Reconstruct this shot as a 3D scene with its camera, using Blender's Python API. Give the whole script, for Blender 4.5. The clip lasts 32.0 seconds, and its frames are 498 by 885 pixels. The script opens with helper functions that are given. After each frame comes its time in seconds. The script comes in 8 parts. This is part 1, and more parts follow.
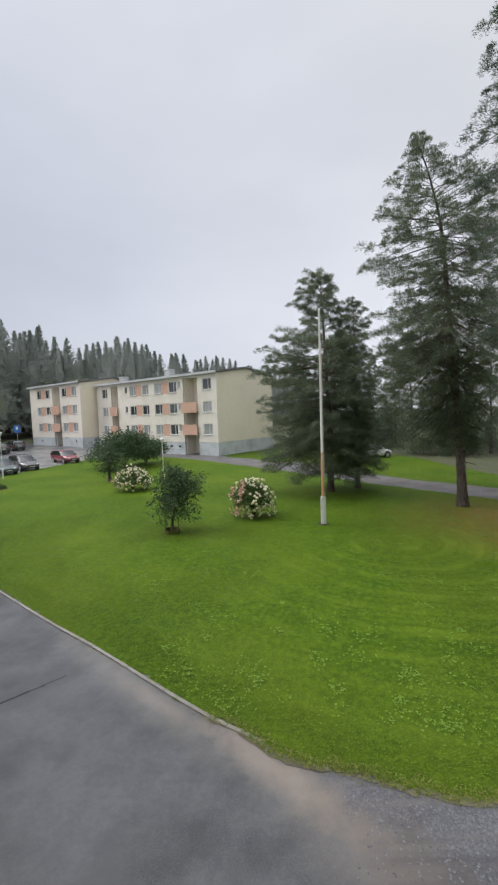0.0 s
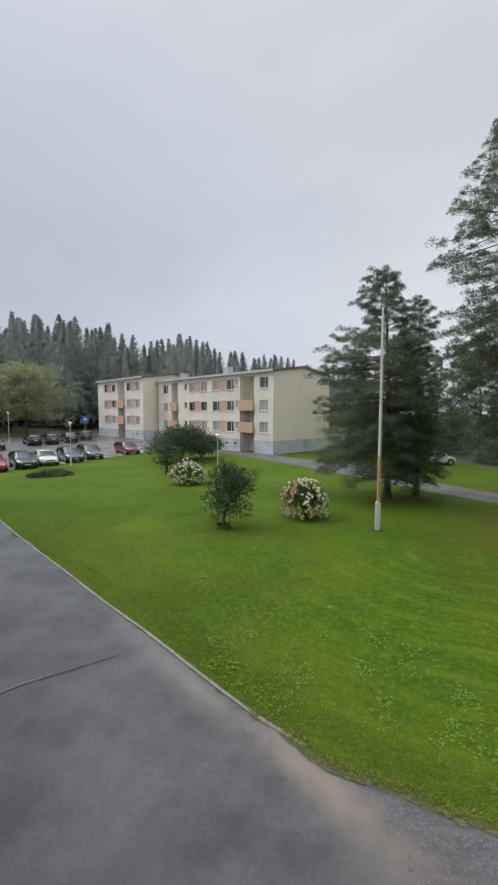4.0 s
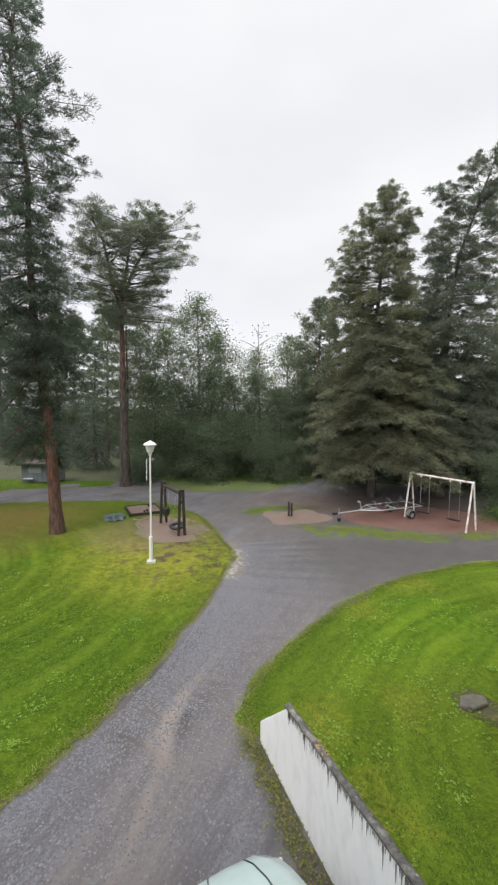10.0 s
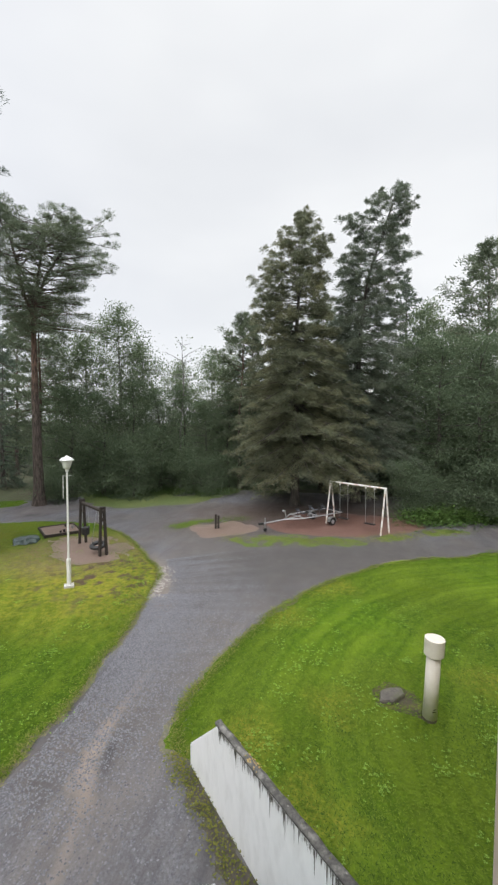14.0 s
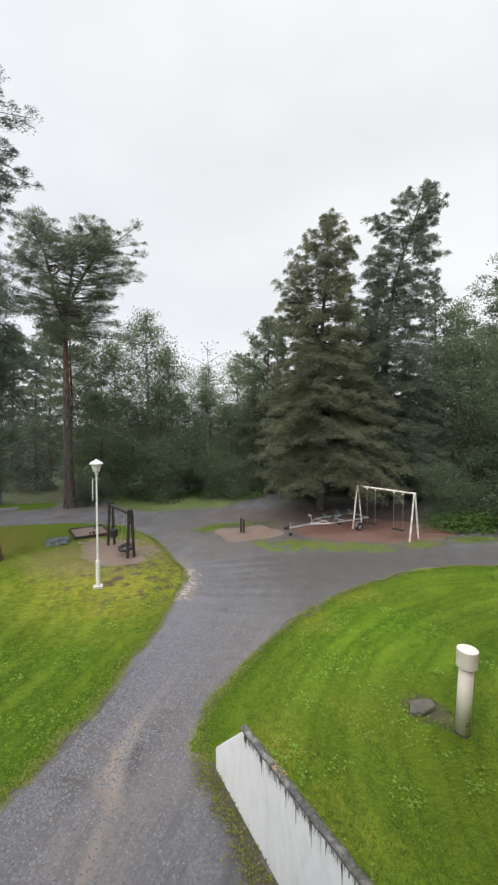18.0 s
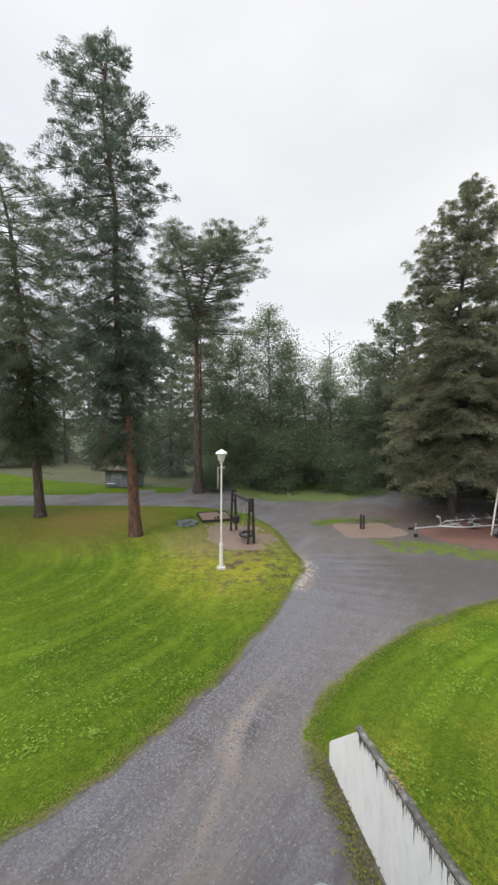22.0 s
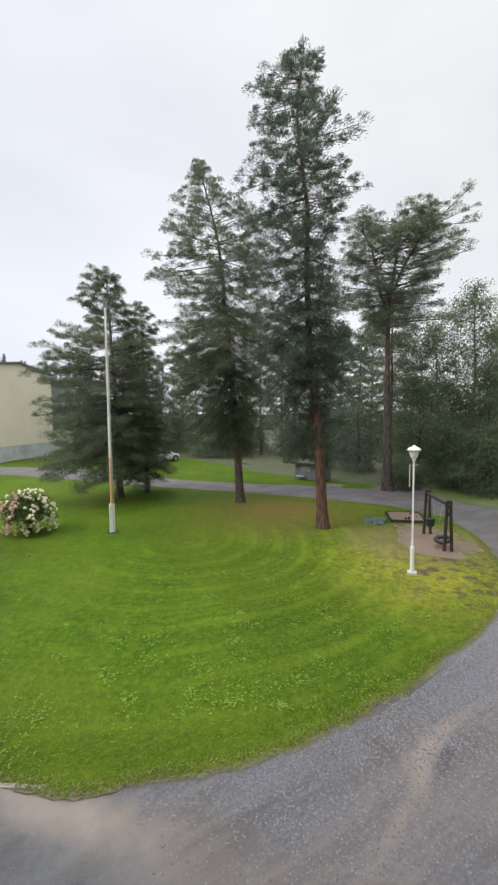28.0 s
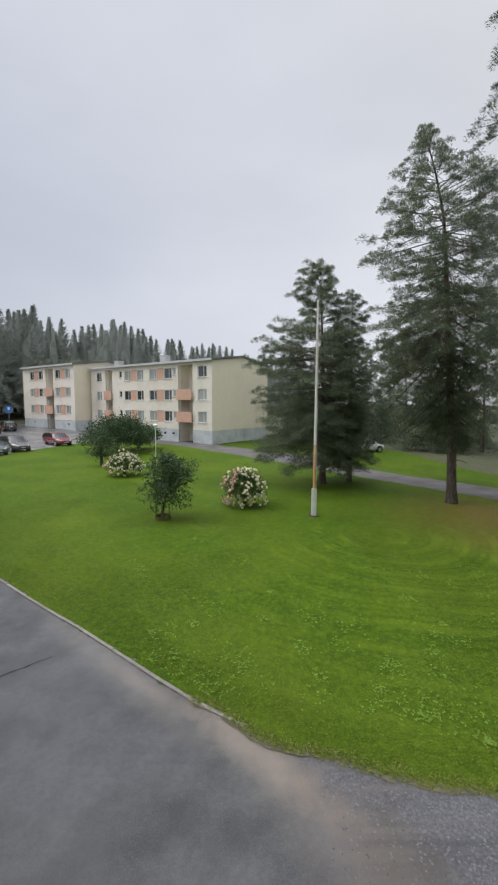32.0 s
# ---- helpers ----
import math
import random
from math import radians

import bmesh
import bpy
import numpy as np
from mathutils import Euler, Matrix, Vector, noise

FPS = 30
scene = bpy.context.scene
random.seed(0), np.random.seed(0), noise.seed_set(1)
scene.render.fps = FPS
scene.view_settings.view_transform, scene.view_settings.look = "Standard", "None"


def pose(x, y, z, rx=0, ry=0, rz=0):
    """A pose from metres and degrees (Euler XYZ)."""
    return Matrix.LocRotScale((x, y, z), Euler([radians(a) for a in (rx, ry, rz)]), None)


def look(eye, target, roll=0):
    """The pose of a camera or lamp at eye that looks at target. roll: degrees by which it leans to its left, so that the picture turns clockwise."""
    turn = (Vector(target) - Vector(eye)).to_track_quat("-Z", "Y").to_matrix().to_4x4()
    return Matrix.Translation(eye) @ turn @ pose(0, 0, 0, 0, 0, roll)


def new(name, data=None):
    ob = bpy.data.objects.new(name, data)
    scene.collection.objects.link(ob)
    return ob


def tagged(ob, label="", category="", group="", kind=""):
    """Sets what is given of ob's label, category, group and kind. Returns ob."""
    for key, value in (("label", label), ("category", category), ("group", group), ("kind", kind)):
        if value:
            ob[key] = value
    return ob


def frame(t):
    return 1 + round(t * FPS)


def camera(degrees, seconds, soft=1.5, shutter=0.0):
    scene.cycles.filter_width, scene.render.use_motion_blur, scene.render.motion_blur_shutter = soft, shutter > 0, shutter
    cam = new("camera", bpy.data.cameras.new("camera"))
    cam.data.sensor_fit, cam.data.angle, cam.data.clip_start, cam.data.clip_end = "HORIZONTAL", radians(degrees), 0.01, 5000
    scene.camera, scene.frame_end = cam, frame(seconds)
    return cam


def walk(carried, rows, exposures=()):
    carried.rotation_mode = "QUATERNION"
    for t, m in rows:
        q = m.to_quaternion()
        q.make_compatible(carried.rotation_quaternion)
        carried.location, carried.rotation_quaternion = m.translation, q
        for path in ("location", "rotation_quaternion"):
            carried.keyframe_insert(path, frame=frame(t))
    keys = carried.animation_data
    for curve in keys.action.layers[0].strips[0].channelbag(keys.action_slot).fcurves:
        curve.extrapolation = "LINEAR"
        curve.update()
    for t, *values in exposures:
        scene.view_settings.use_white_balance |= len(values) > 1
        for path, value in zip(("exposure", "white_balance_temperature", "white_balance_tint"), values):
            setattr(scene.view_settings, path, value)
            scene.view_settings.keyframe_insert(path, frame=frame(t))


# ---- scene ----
EYE = (0.0, 0.0, 5.0)
cam = camera(63.3, 32.0, soft=2.4)
PATH = [
    (0.0, 86.03, 1.99, -0.10),
    (0.5, 85.88, 1.58, 3.42),
    (1.0, 85.92, 1.25, 8.87),
    (1.5, 85.63, 0.64, 14.28),
    (2.0, 85.08, 0.35, 18.12),
    (2.5, 84.86, 0.04, 20.28),
    (3.0, 84.99, -0.20, 19.73),
    (3.5, 85.50, -0.28, 15.07),
    (4.0, 85.99, -0.16, 7.77),
    (4.5, 86.06, 0.20, -0.71),
    (5.0, 85.79, 0.68, -9.28),
    (5.5, 85.25, 1.03, -17.89),
    (6.0, 84.76, 1.06, -25.53),
    (6.5, 84.26, 0.82, -32.45),
    (7.0, 83.84, 0.31, -38.52),
    (7.5, 83.71, -0.16, -44.28),
    (8.0, 83.79, -0.46, -49.73),
    (8.5, 84.16, -0.57, -54.56),
    (9.0, 84.65, -0.52, -58.50),
    (9.5, 85.17, -0.52, -62.36),
    (10.0, 85.42, -0.51, -65.36),
    (10.5, 85.59, -0.45, -68.12),
    (11.0, 85.74, -0.37, -71.07),
    (11.5, 85.82, -0.17, -73.13),
    (12.0, 86.05, -0.02, -74.71),
    (12.5, 86.28, 0.09, -75.53),
    (13.0, 86.59, 0.01, -75.86),
    (13.5, 86.93, -0.10, -75.97),
    (14.0, 87.23, -0.18, -75.92),
    (14.5, 87.48, -0.23, -75.68),
    (15.0, 87.68, -0.27, -75.36),
    (15.5, 87.83, -0.30, -75.07),
    (16.0, 87.95, -0.32, -74.83),
    (16.5, 88.02, -0.24, -74.55),
    (17.0, 87.98, -0.14, -74.15),
    (17.5, 87.92, -0.02, -73.45),
    (18.0, 87.78, 0.04, -72.35),
    (18.5, 87.61, 0.01, -70.76),
    (19.0, 87.45, -0.04, -68.84),
    (19.5, 87.41, -0.11, -66.76),
    (20.0, 87.35, -0.20, -64.55),
    (20.5, 87.26, -0.27, -62.04),
    (21.0, 87.15, -0.38, -59.85),
    (21.5, 86.96, -0.39, -57.58),
    (22.0, 86.68, -0.31, -55.47),
    (22.5, 86.55, -0.00, -53.64),
    (23.0, 86.36, 0.25, -51.66),
    (23.5, 86.21, 0.43, -49.61),
    (24.0, 86.06, 0.49, -47.43),
    (24.5, 85.96, 0.45, -44.94),
    (25.0, 85.98, 0.40, -42.59),
    (25.5, 85.93, 0.46, -40.26),
    (26.0, 85.90, 0.50, -38.01),
    (26.5, 85.93, 0.52, -35.86),
    (27.0, 85.97, 0.53, -33.74),
    (27.5, 85.99, 0.56, -31.56),
    (28.0, 86.01, 0.60, -29.32),
    (28.5, 85.93, 0.64, -26.48),
    (29.0, 85.82, 0.73, -22.81),
    (29.5, 85.63, 0.88, -19.08),
    (30.0, 85.59, 0.88, -15.04),
    (30.5, 85.54, 0.77, -10.93),
    (31.0, 85.39, 0.62, -7.41),
    (31.5, 85.03, 0.28, -4.03),
    (32.0, 84.55, -0.29, -0.84),
]
EXPOSURES = [(0.0, 0.46, 6500, 9), (1.0, 0.48, 6500, 9), (2.5, 0.26, 6450, 9), (4.5, 0.38, 6450, 8), (6.0, 0.58, 6550, 9), (8.0, 0.79, 6620, 10), (11.0, 0.81, 6620, 10), (13.5, 0.76, 6540, 9),
             (17.0, 0.76, 6540, 9), (19.0, 0.80, 6600, 10), (23.0, 0.79, 6620, 10), (28.0, 0.76, 6620, 9), (30.0, 0.68, 6580, 9), (32.0, 0.41, 6520, 9)]
walk(cam, [(t, pose(*EYE, rx, ry, rz)) for t, rx, ry, rz in PATH], EXPOSURES)

# ---- world and sun: a thick rain sky ----
world = bpy.data.worlds.new("rain_sky")
scene.world = world
world.use_nodes = True
wn, wl = world.node_tree.nodes, world.node_tree.links
wn.clear()
w_out = wn.new("ShaderNodeOutputWorld")
w_bg = wn.new("ShaderNodeBackground")
w_sky = wn.new("ShaderNodeTexSky")
w_sky.sky_type = 'NISHITA'
w_sky.sun_disc = False
w_sky.sun_elevation = radians(58)
w_sky.sun_rotation = radians(280)
w_co = wn.new("ShaderNodeTexCoord")
w_map = wn.new("ShaderNodeMapping")
w_map.inputs["Scale"].default_value = (1.0, 1.0, 2.6)
w_noise = wn.new("ShaderNodeTexNoise")
w_noise.inputs["Scale"].default_value = 1.1
w_noise.inputs["Detail"].default_value = 4.0
w_noise.inputs["Roughness"].default_value = 0.48
w_ramp = wn.new("ShaderNodeValToRGB")
w_ramp.color_ramp.elements[0].position = 0.30
w_ramp.color_ramp.elements[0].color = (6.9, 7.1, 7.6, 1)
w_ramp.color_ramp.elements[1].position = 0.68
w_ramp.color_ramp.elements[1].color = (8.7, 8.85, 9.15, 1)
w_sep = wn.new("ShaderNodeSeparateXYZ")
w_side = wn.new("ShaderNodeVectorMath")
w_side.operation = 'DOT_PRODUCT'
w_side.inputs[1].default_value = (0.80, -0.25, 0.55)
w_gain = wn.new("ShaderNodeMapRange")
w_gain.inputs["From Min"].default_value = -0.6
w_gain.inputs["From Max"].default_value = 0.22
w_gain.inputs["To Min"].default_value = 0.55
w_gain.inputs["To Max"].default_value = 0.70
w_top = wn.new("ShaderNodeMapRange")
w_top.interpolation_type = 'SMOOTHSTEP'
w_top.inputs["From Min"].default_value = 0.72
w_top.inputs["From Max"].default_value = 1.0
w_top.inputs["To Min"].default_value = 1.0
w_top.inputs["To Max"].default_value = 4.2
w_both = wn.new("ShaderNodeMath")
w_both.operation = 'MULTIPLY'
w_mul = wn.new("ShaderNodeVectorMath")
w_mul.operation = 'SCALE'
w_mix = wn.new("ShaderNodeMix")
w_mix.data_type = 'RGBA'
w_mix.inputs["Factor"].default_value = 0.93
wl.new(w_co.outputs["Generated"], w_map.inputs["Vector"])
wl.new(w_map.outputs["Vector"], w_noise.inputs["Vector"])
wl.new(w_noise.outputs["Fac"], w_ramp.inputs["Fac"])
wl.new(w_co.outputs["Generated"], w_side.inputs[0])
wl.new(w_side.outputs["Value"], w_gain.inputs["Value"])
w_cool = wn.new("ShaderNodeMix")
w_cool.data_type = 'RGBA'
w_cool.inputs["A"].default_value = (0.985, 1.0, 1.085, 1)
w_cool.inputs["B"].default_value = (1.01, 1.0, 0.975, 1)
w_hue = wn.new("ShaderNodeMapRange")
w_hue.inputs["From Min"].default_value = -0.3
w_hue.inputs["From Max"].default_value = 0.8
w_tint = wn.new("ShaderNodeVectorMath")
w_tint.operation = 'MULTIPLY'
wl.new(w_side.outputs["Value"], w_hue.inputs["Value"])
wl.new(w_hue.outputs["Result"], w_cool.inputs["Factor"])
wl.new(w_ramp.outputs["Color"], w_tint.inputs[0])
wl.new(w_cool.outputs["Result"], w_tint.inputs[1])
wl.new(w_tint.outputs["Vector"], w_mul.inputs[0])
wl.new(w_co.outputs["Generated"], w_sep.inputs[0])
wl.new(w_sep.outputs["Z"], w_top.inputs["Value"])
wl.new(w_gain.outputs["Result"], w_both.inputs[0])
wl.new(w_top.outputs["Result"], w_both.inputs[1])
wl.new(w_both.outputs["Value"], w_mul.inputs["Scale"])
wl.new(w_sky.outputs["Color"], w_mix.inputs["A"])
wl.new(w_mul.outputs["Vector"], w_mix.inputs["B"])
wl.new(w_mix.outputs["Result"], w_bg.inputs["Color"])
w_bg.inputs["Strength"].default_value = 0.1
wl.new(w_bg.outputs["Background"], w_out.inputs["Surface"])

sun_data = bpy.data.lights.new("sun", 'SUN')
sun_data.energy, sun_data.angle, sun_data.color = 1.5, radians(40), (1.0, 0.97, 0.93)
sun = new("sun", sun_data)
sun.matrix_world = look((-42, 8, 44), (0, 0, 0))


# ---- small tools ----
def smooth(a, b, v):
    k = np.clip((v - a) / (b - a), 0.0, 1.0)
    return k * k * (3 - 2 * k)


def rise(x, y):
    """The height of the ground: flat round the lawns, climbing a little behind the car park."""
    return 0.85 * smooth(52.0, 72.0, -0.6 * np.asarray(x) + 0.8 * np.asarray(y))


def mesh_np(name, verts, tris, material, quads=None, smooth_shade=False):
    me = bpy.data.meshes.new(name)
    verts = np.asarray(verts, dtype=np.float32)
    tris = np.asarray(tris, dtype=np.int32).reshape(-1, 3)
    quads = np.zeros((0, 4), np.int32) if quads is None else np.asarray(quads, dtype=np.int32).reshape(-1, 4)
    me.vertices.add(len(verts))
    me.vertices.foreach_set("co", verts.ravel())
    loops = np.concatenate([tris.ravel(), quads.ravel()])
    me.loops.add(len(loops))
    me.loops.foreach_set("vertex_index", loops)
    starts = np.concatenate([np.arange(len(tris)) * 3, len(tris) * 3 + np.arange(len(quads)) * 4])
    me.polygons.add(len(starts))
    me.polygons.foreach_set("loop_start", starts.astype(np.int32))
    me.update(calc_edges=True)
    if smooth_shade:
        me.polygons.foreach_set("use_smooth", np.ones(len(starts), bool))
    me.materials.append(material)
    return me


def hang(name, me, parent=None, label="", at=None):
    ob = new(name, me)
    if parent is not None:
        ob.parent = parent
    if at is not None:
        ob.matrix_basis = at
    if label:
        tagged(ob, label)
    return ob


def part(name, bm, material, parent=None, label="", at=None, shade=False):
    me = bpy.data.meshes.new(name)
    bm.to_mesh(me)
    bm.free()
    me.materials.append(material)
    if shade:
        for p in me.polygons:
            p.use_smooth = True
    return hang(name, me, parent, label, at)


def thing(name, at, label, category, group="", kind=""):
    ob = new(name)
    ob.empty_display_size = 0.2
    ob.matrix_basis = at
    return tagged(ob, label, category, group, kind)


def add_box(bm, x0, y0, z0, x1, y1, z1, bevel=0.0):
    vs = [bm.verts.new(p) for p in ((x0, y0, z0), (x1, y0, z0), (x1, y1, z0), (x0, y1, z0),
                                    (x0, y0, z1), (x1, y0, z1), (x1, y1, z1), (x0, y1, z1))]
    fs = [bm.faces.new([vs[i] for i in q]) for q in
          ((3, 2, 1, 0), (4, 5, 6, 7), (0, 1, 5, 4), (1, 2, 6, 5), (2, 3, 7, 6), (3, 0, 4, 7))]
    if bevel > 0:
        es = list({e for f in fs for e in f.edges})
        bmesh.ops.bevel(bm, geom=es, offset=bevel, segments=2, affect='EDGES', profile=0.6)
    return vs


def box(x0, y0, z0, x1, y1, z1, bevel=0.0):
    bm = bmesh.new()
    add_box(bm, x0, y0, z0, x1, y1, z1, bevel)
    return bm


def add_tube(bm, pts, radii, sides=8, caps=True):
    """A round bar along pts; radii is one number or one for each point."""
    pts = [Vector(p) for p in pts]
    radii = [radii] * len(pts) if isinstance(radii, (int, float)) else radii
    rings = []
    up = Vector((0, 0, 1))
    for i, p in enumerate(pts):
        d = (pts[min(i + 1, len(pts) - 1)] - pts[max(i - 1, 0)]).normalized()
        ref = up if abs(d.dot(up)) < 0.95 else Vector((1, 0, 0))
        a = d.cross(ref).normalized()
        b = d.cross(a)
        rings.append([bm.verts.new(p + (a * math.cos(k * math.tau / sides) + b * math.sin(k * math.tau / sides)) * radii[i])
                      for k in range(sides)])
    for r, q in zip(rings, rings[1:]):
        for k in range(sides):
            bm.faces.new((r[k], r[(k + 1) % sides], q[(k + 1) % sides], q[k]))
    if caps:
        bm.faces.new(rings[0][::-1])
        bm.faces.new(rings[-1])
    bmesh.ops.recalc_face_normals(bm, faces=bm.faces[:])


def tube(pts, radii, sides=8, caps=True):
    bm = bmesh.new()
    add_tube(bm, pts, radii, sides, caps)
    return bm


def lathe(profile, sides=24):
    """A turned solid from (radius, height) pairs, bottom first."""
    bm = bmesh.new()
    rings = [[bm.verts.new((r * math.cos(k * math.tau / sides), r * math.sin(k * math.tau / sides), z)) for k in range(sides)]
             for r, z in profile]
    for r, q in zip(rings, rings[1:]):
        for k in range(sides):
            bm.faces.new((r[k], r[(k + 1) % sides], q[(k + 1) % sides], q[k]))
    bm.faces.new(rings[0][::-1])
    bm.faces.new(rings[-1])
    return bm


# ---- materials ----
def nodes_of(name):
    m = bpy.data.materials.new(name)
    m.use_nodes = True
    nt = m.node_tree
    return m, nt.nodes, nt.links, nt.nodes["Principled BSDF"]


def rgb(c):
    return (*c, 1.0)


def noise_node(n, l, co, scale, detail=4.0, rough=0.55):
    t = n.new("ShaderNodeTexNoise")
    t.inputs["Scale"].default_value, t.inputs["Detail"].default_value, t.inputs["Roughness"].default_value = scale, detail, rough
    l.new(co, t.inputs["Vector"])
    return t.outputs["Fac"]


def remap(n, l, value, a, b, c=0.0, d=1.0):
    r = n.new("ShaderNodeMapRange")
    for key, v in (("From Min", a), ("From Max", b), ("To Min", c), ("To Max", d)):
        r.inputs[key].default_value = v
    l.new(value, r.inputs["Value"])
    return r.outputs["Result"]


def mixed(n, l, fac, a, b, mode='MIX'):
    m = n.new("ShaderNodeMix")
    m.data_type, m.blend_type = 'RGBA', mode
    for key, v in (("A", a), ("B", b)):
        if isinstance(v, tuple):
            m.inputs[key].default_value = rgb(v)
        else:
            l.new(v, m.inputs[key])
    if isinstance(fac, (int, float)):
        m.inputs["Factor"].default_value = fac
    else:
        l.new(fac, m.inputs["Factor"])
    return m.outputs["Result"]


def math_node(n, l, op, a, b=None):
    m = n.new("ShaderNodeMath")
    m.operation = op
    for i, v in enumerate((a, b)):
        if v is None:
            continue
        if isinstance(v, (int, float)):
            m.inputs[i].default_value = v
        else:
            l.new(v, m.inputs[i])
    return m.outputs["Value"]


def bump(n, l, b, height, strength, distance):
    k = n.new("ShaderNodeBump")
    k.inputs["Strength"].default_value, k.inputs["Distance"].default_value = strength, distance
    l.new(height, k.inputs["Height"])
    l.new(k.outputs["Normal"], b.inputs["Normal"])


def surface(name, c1, c2, scale=6.0, rough=(0.5, 0.7), stain=None, stain_scale=0.8, stain_amount=0.6, bump_scale=40.0,
            bump_strength=0.3, bump_distance=0.01, metal=0.0, coat=0.0, piece=0.0, stretch=None):
    """A worn surface: two base colours mixed by grain, a wider stain, uneven gloss and fine relief."""
    m, n, l, b = nodes_of(name)
    co = n.new("ShaderNodeTexCoord").outputs["Object"]
    if stretch:
        mp = n.new("ShaderNodeMapping")
        mp.inputs["Scale"].default_value = stretch
        l.new(co, mp.inputs["Vector"])
        co = mp.outputs["Vector"]
    grain = noise_node(n, l, co, scale, 6.0, 0.6)
    col = mixed(n, l, remap(n, l, grain, 0.3, 0.7), c1, c2)
    wide = noise_node(n, l, co, stain_scale, 4.0, 0.6)
    if stain:
        col = mixed(n, l, remap(n, l, wide, 0.48, 0.72, 0.0, stain_amount), col, stain)
    if piece:
        info = n.new("ShaderNodeObjectInfo").outputs["Random"]
        hsv = n.new("ShaderNodeHueSaturation")
        l.new(remap(n, l, info, 0, 1, 1 - piece, 1 + piece), hsv.inputs["Value"])
        l.new(col, hsv.inputs["Color"])
        col = hsv.outputs["Color"]
    l.new(col, b.inputs["Base Color"])
    l.new(remap(n, l, wide, 0.3, 0.7, rough[0], rough[1]), b.inputs["Roughness"])
    b.inputs["Metallic"].default_value = metal
    b.inputs["Coat Weight"].default_value = coat
    if bump_strength:
        bump(n, l, b, noise_node(n, l, co, bump_scale, 4.0, 0.6), bump_strength, bump_distance)
    return m


def foliage(name, dark, light, tip, rough=0.45, clear=0.25, wide_scale=0.6):
    """Leaves or needles: each one a little different, lighter and darker by boughs, a bit of light through them."""
    m, n, l, b = nodes_of(name)
    isl = n.new("ShaderNodeNewGeometry").outputs["Random Per Island"]
    co = n.new("ShaderNodeTexCoord").outputs["Object"]
    bough = noise_node(n, l, co, wide_scale, 3.0, 0.5)
    col = mixed(n, l, isl, dark, light)
    col = mixed(n, l, remap(n, l, bough, 0.45, 0.75, 0.0, 0.7), col, tip)
    l.new(col, b.inputs["Base Color"])
    b.inputs["Roughness"].default_value = rough
    b.inputs["Specular IOR Level"].default_value = 0.25
    out = n["Material Output"]
    tr = n.new("ShaderNodeBsdfTranslucent")
    l.new(col, tr.inputs["Color"])
    mx = n.new("ShaderNodeMixShader")
    mx.inputs["Fac"].default_value = clear
    l.new(b.outputs["BSDF"], mx.inputs[1])
    l.new(tr.outputs["BSDF"], mx.inputs[2])
    l.new(mx.outputs["Shader"], out.inputs["Surface"])
    return m


def near_mask(n, l, co, centre, radius, edge, wobble, wobble_scale=0.5):
    """1 inside a ragged round patch, 0 outside."""
    d = n.new("ShaderNodeVectorMath")
    d.operation = 'DISTANCE'
    l.new(co, d.inputs[0])
    d.inputs[1].default_value = centre
    w = math_node(n, l, 'MULTIPLY', math_node(n, l, 'SUBTRACT', noise_node(n, l, co, wobble_scale, 5.0, 0.6), 0.5), wobble)
    return remap(n, l, math_node(n, l, 'ADD', d.outputs["Value"], w), radius - edge, radius + edge, 1.0, 0.0)


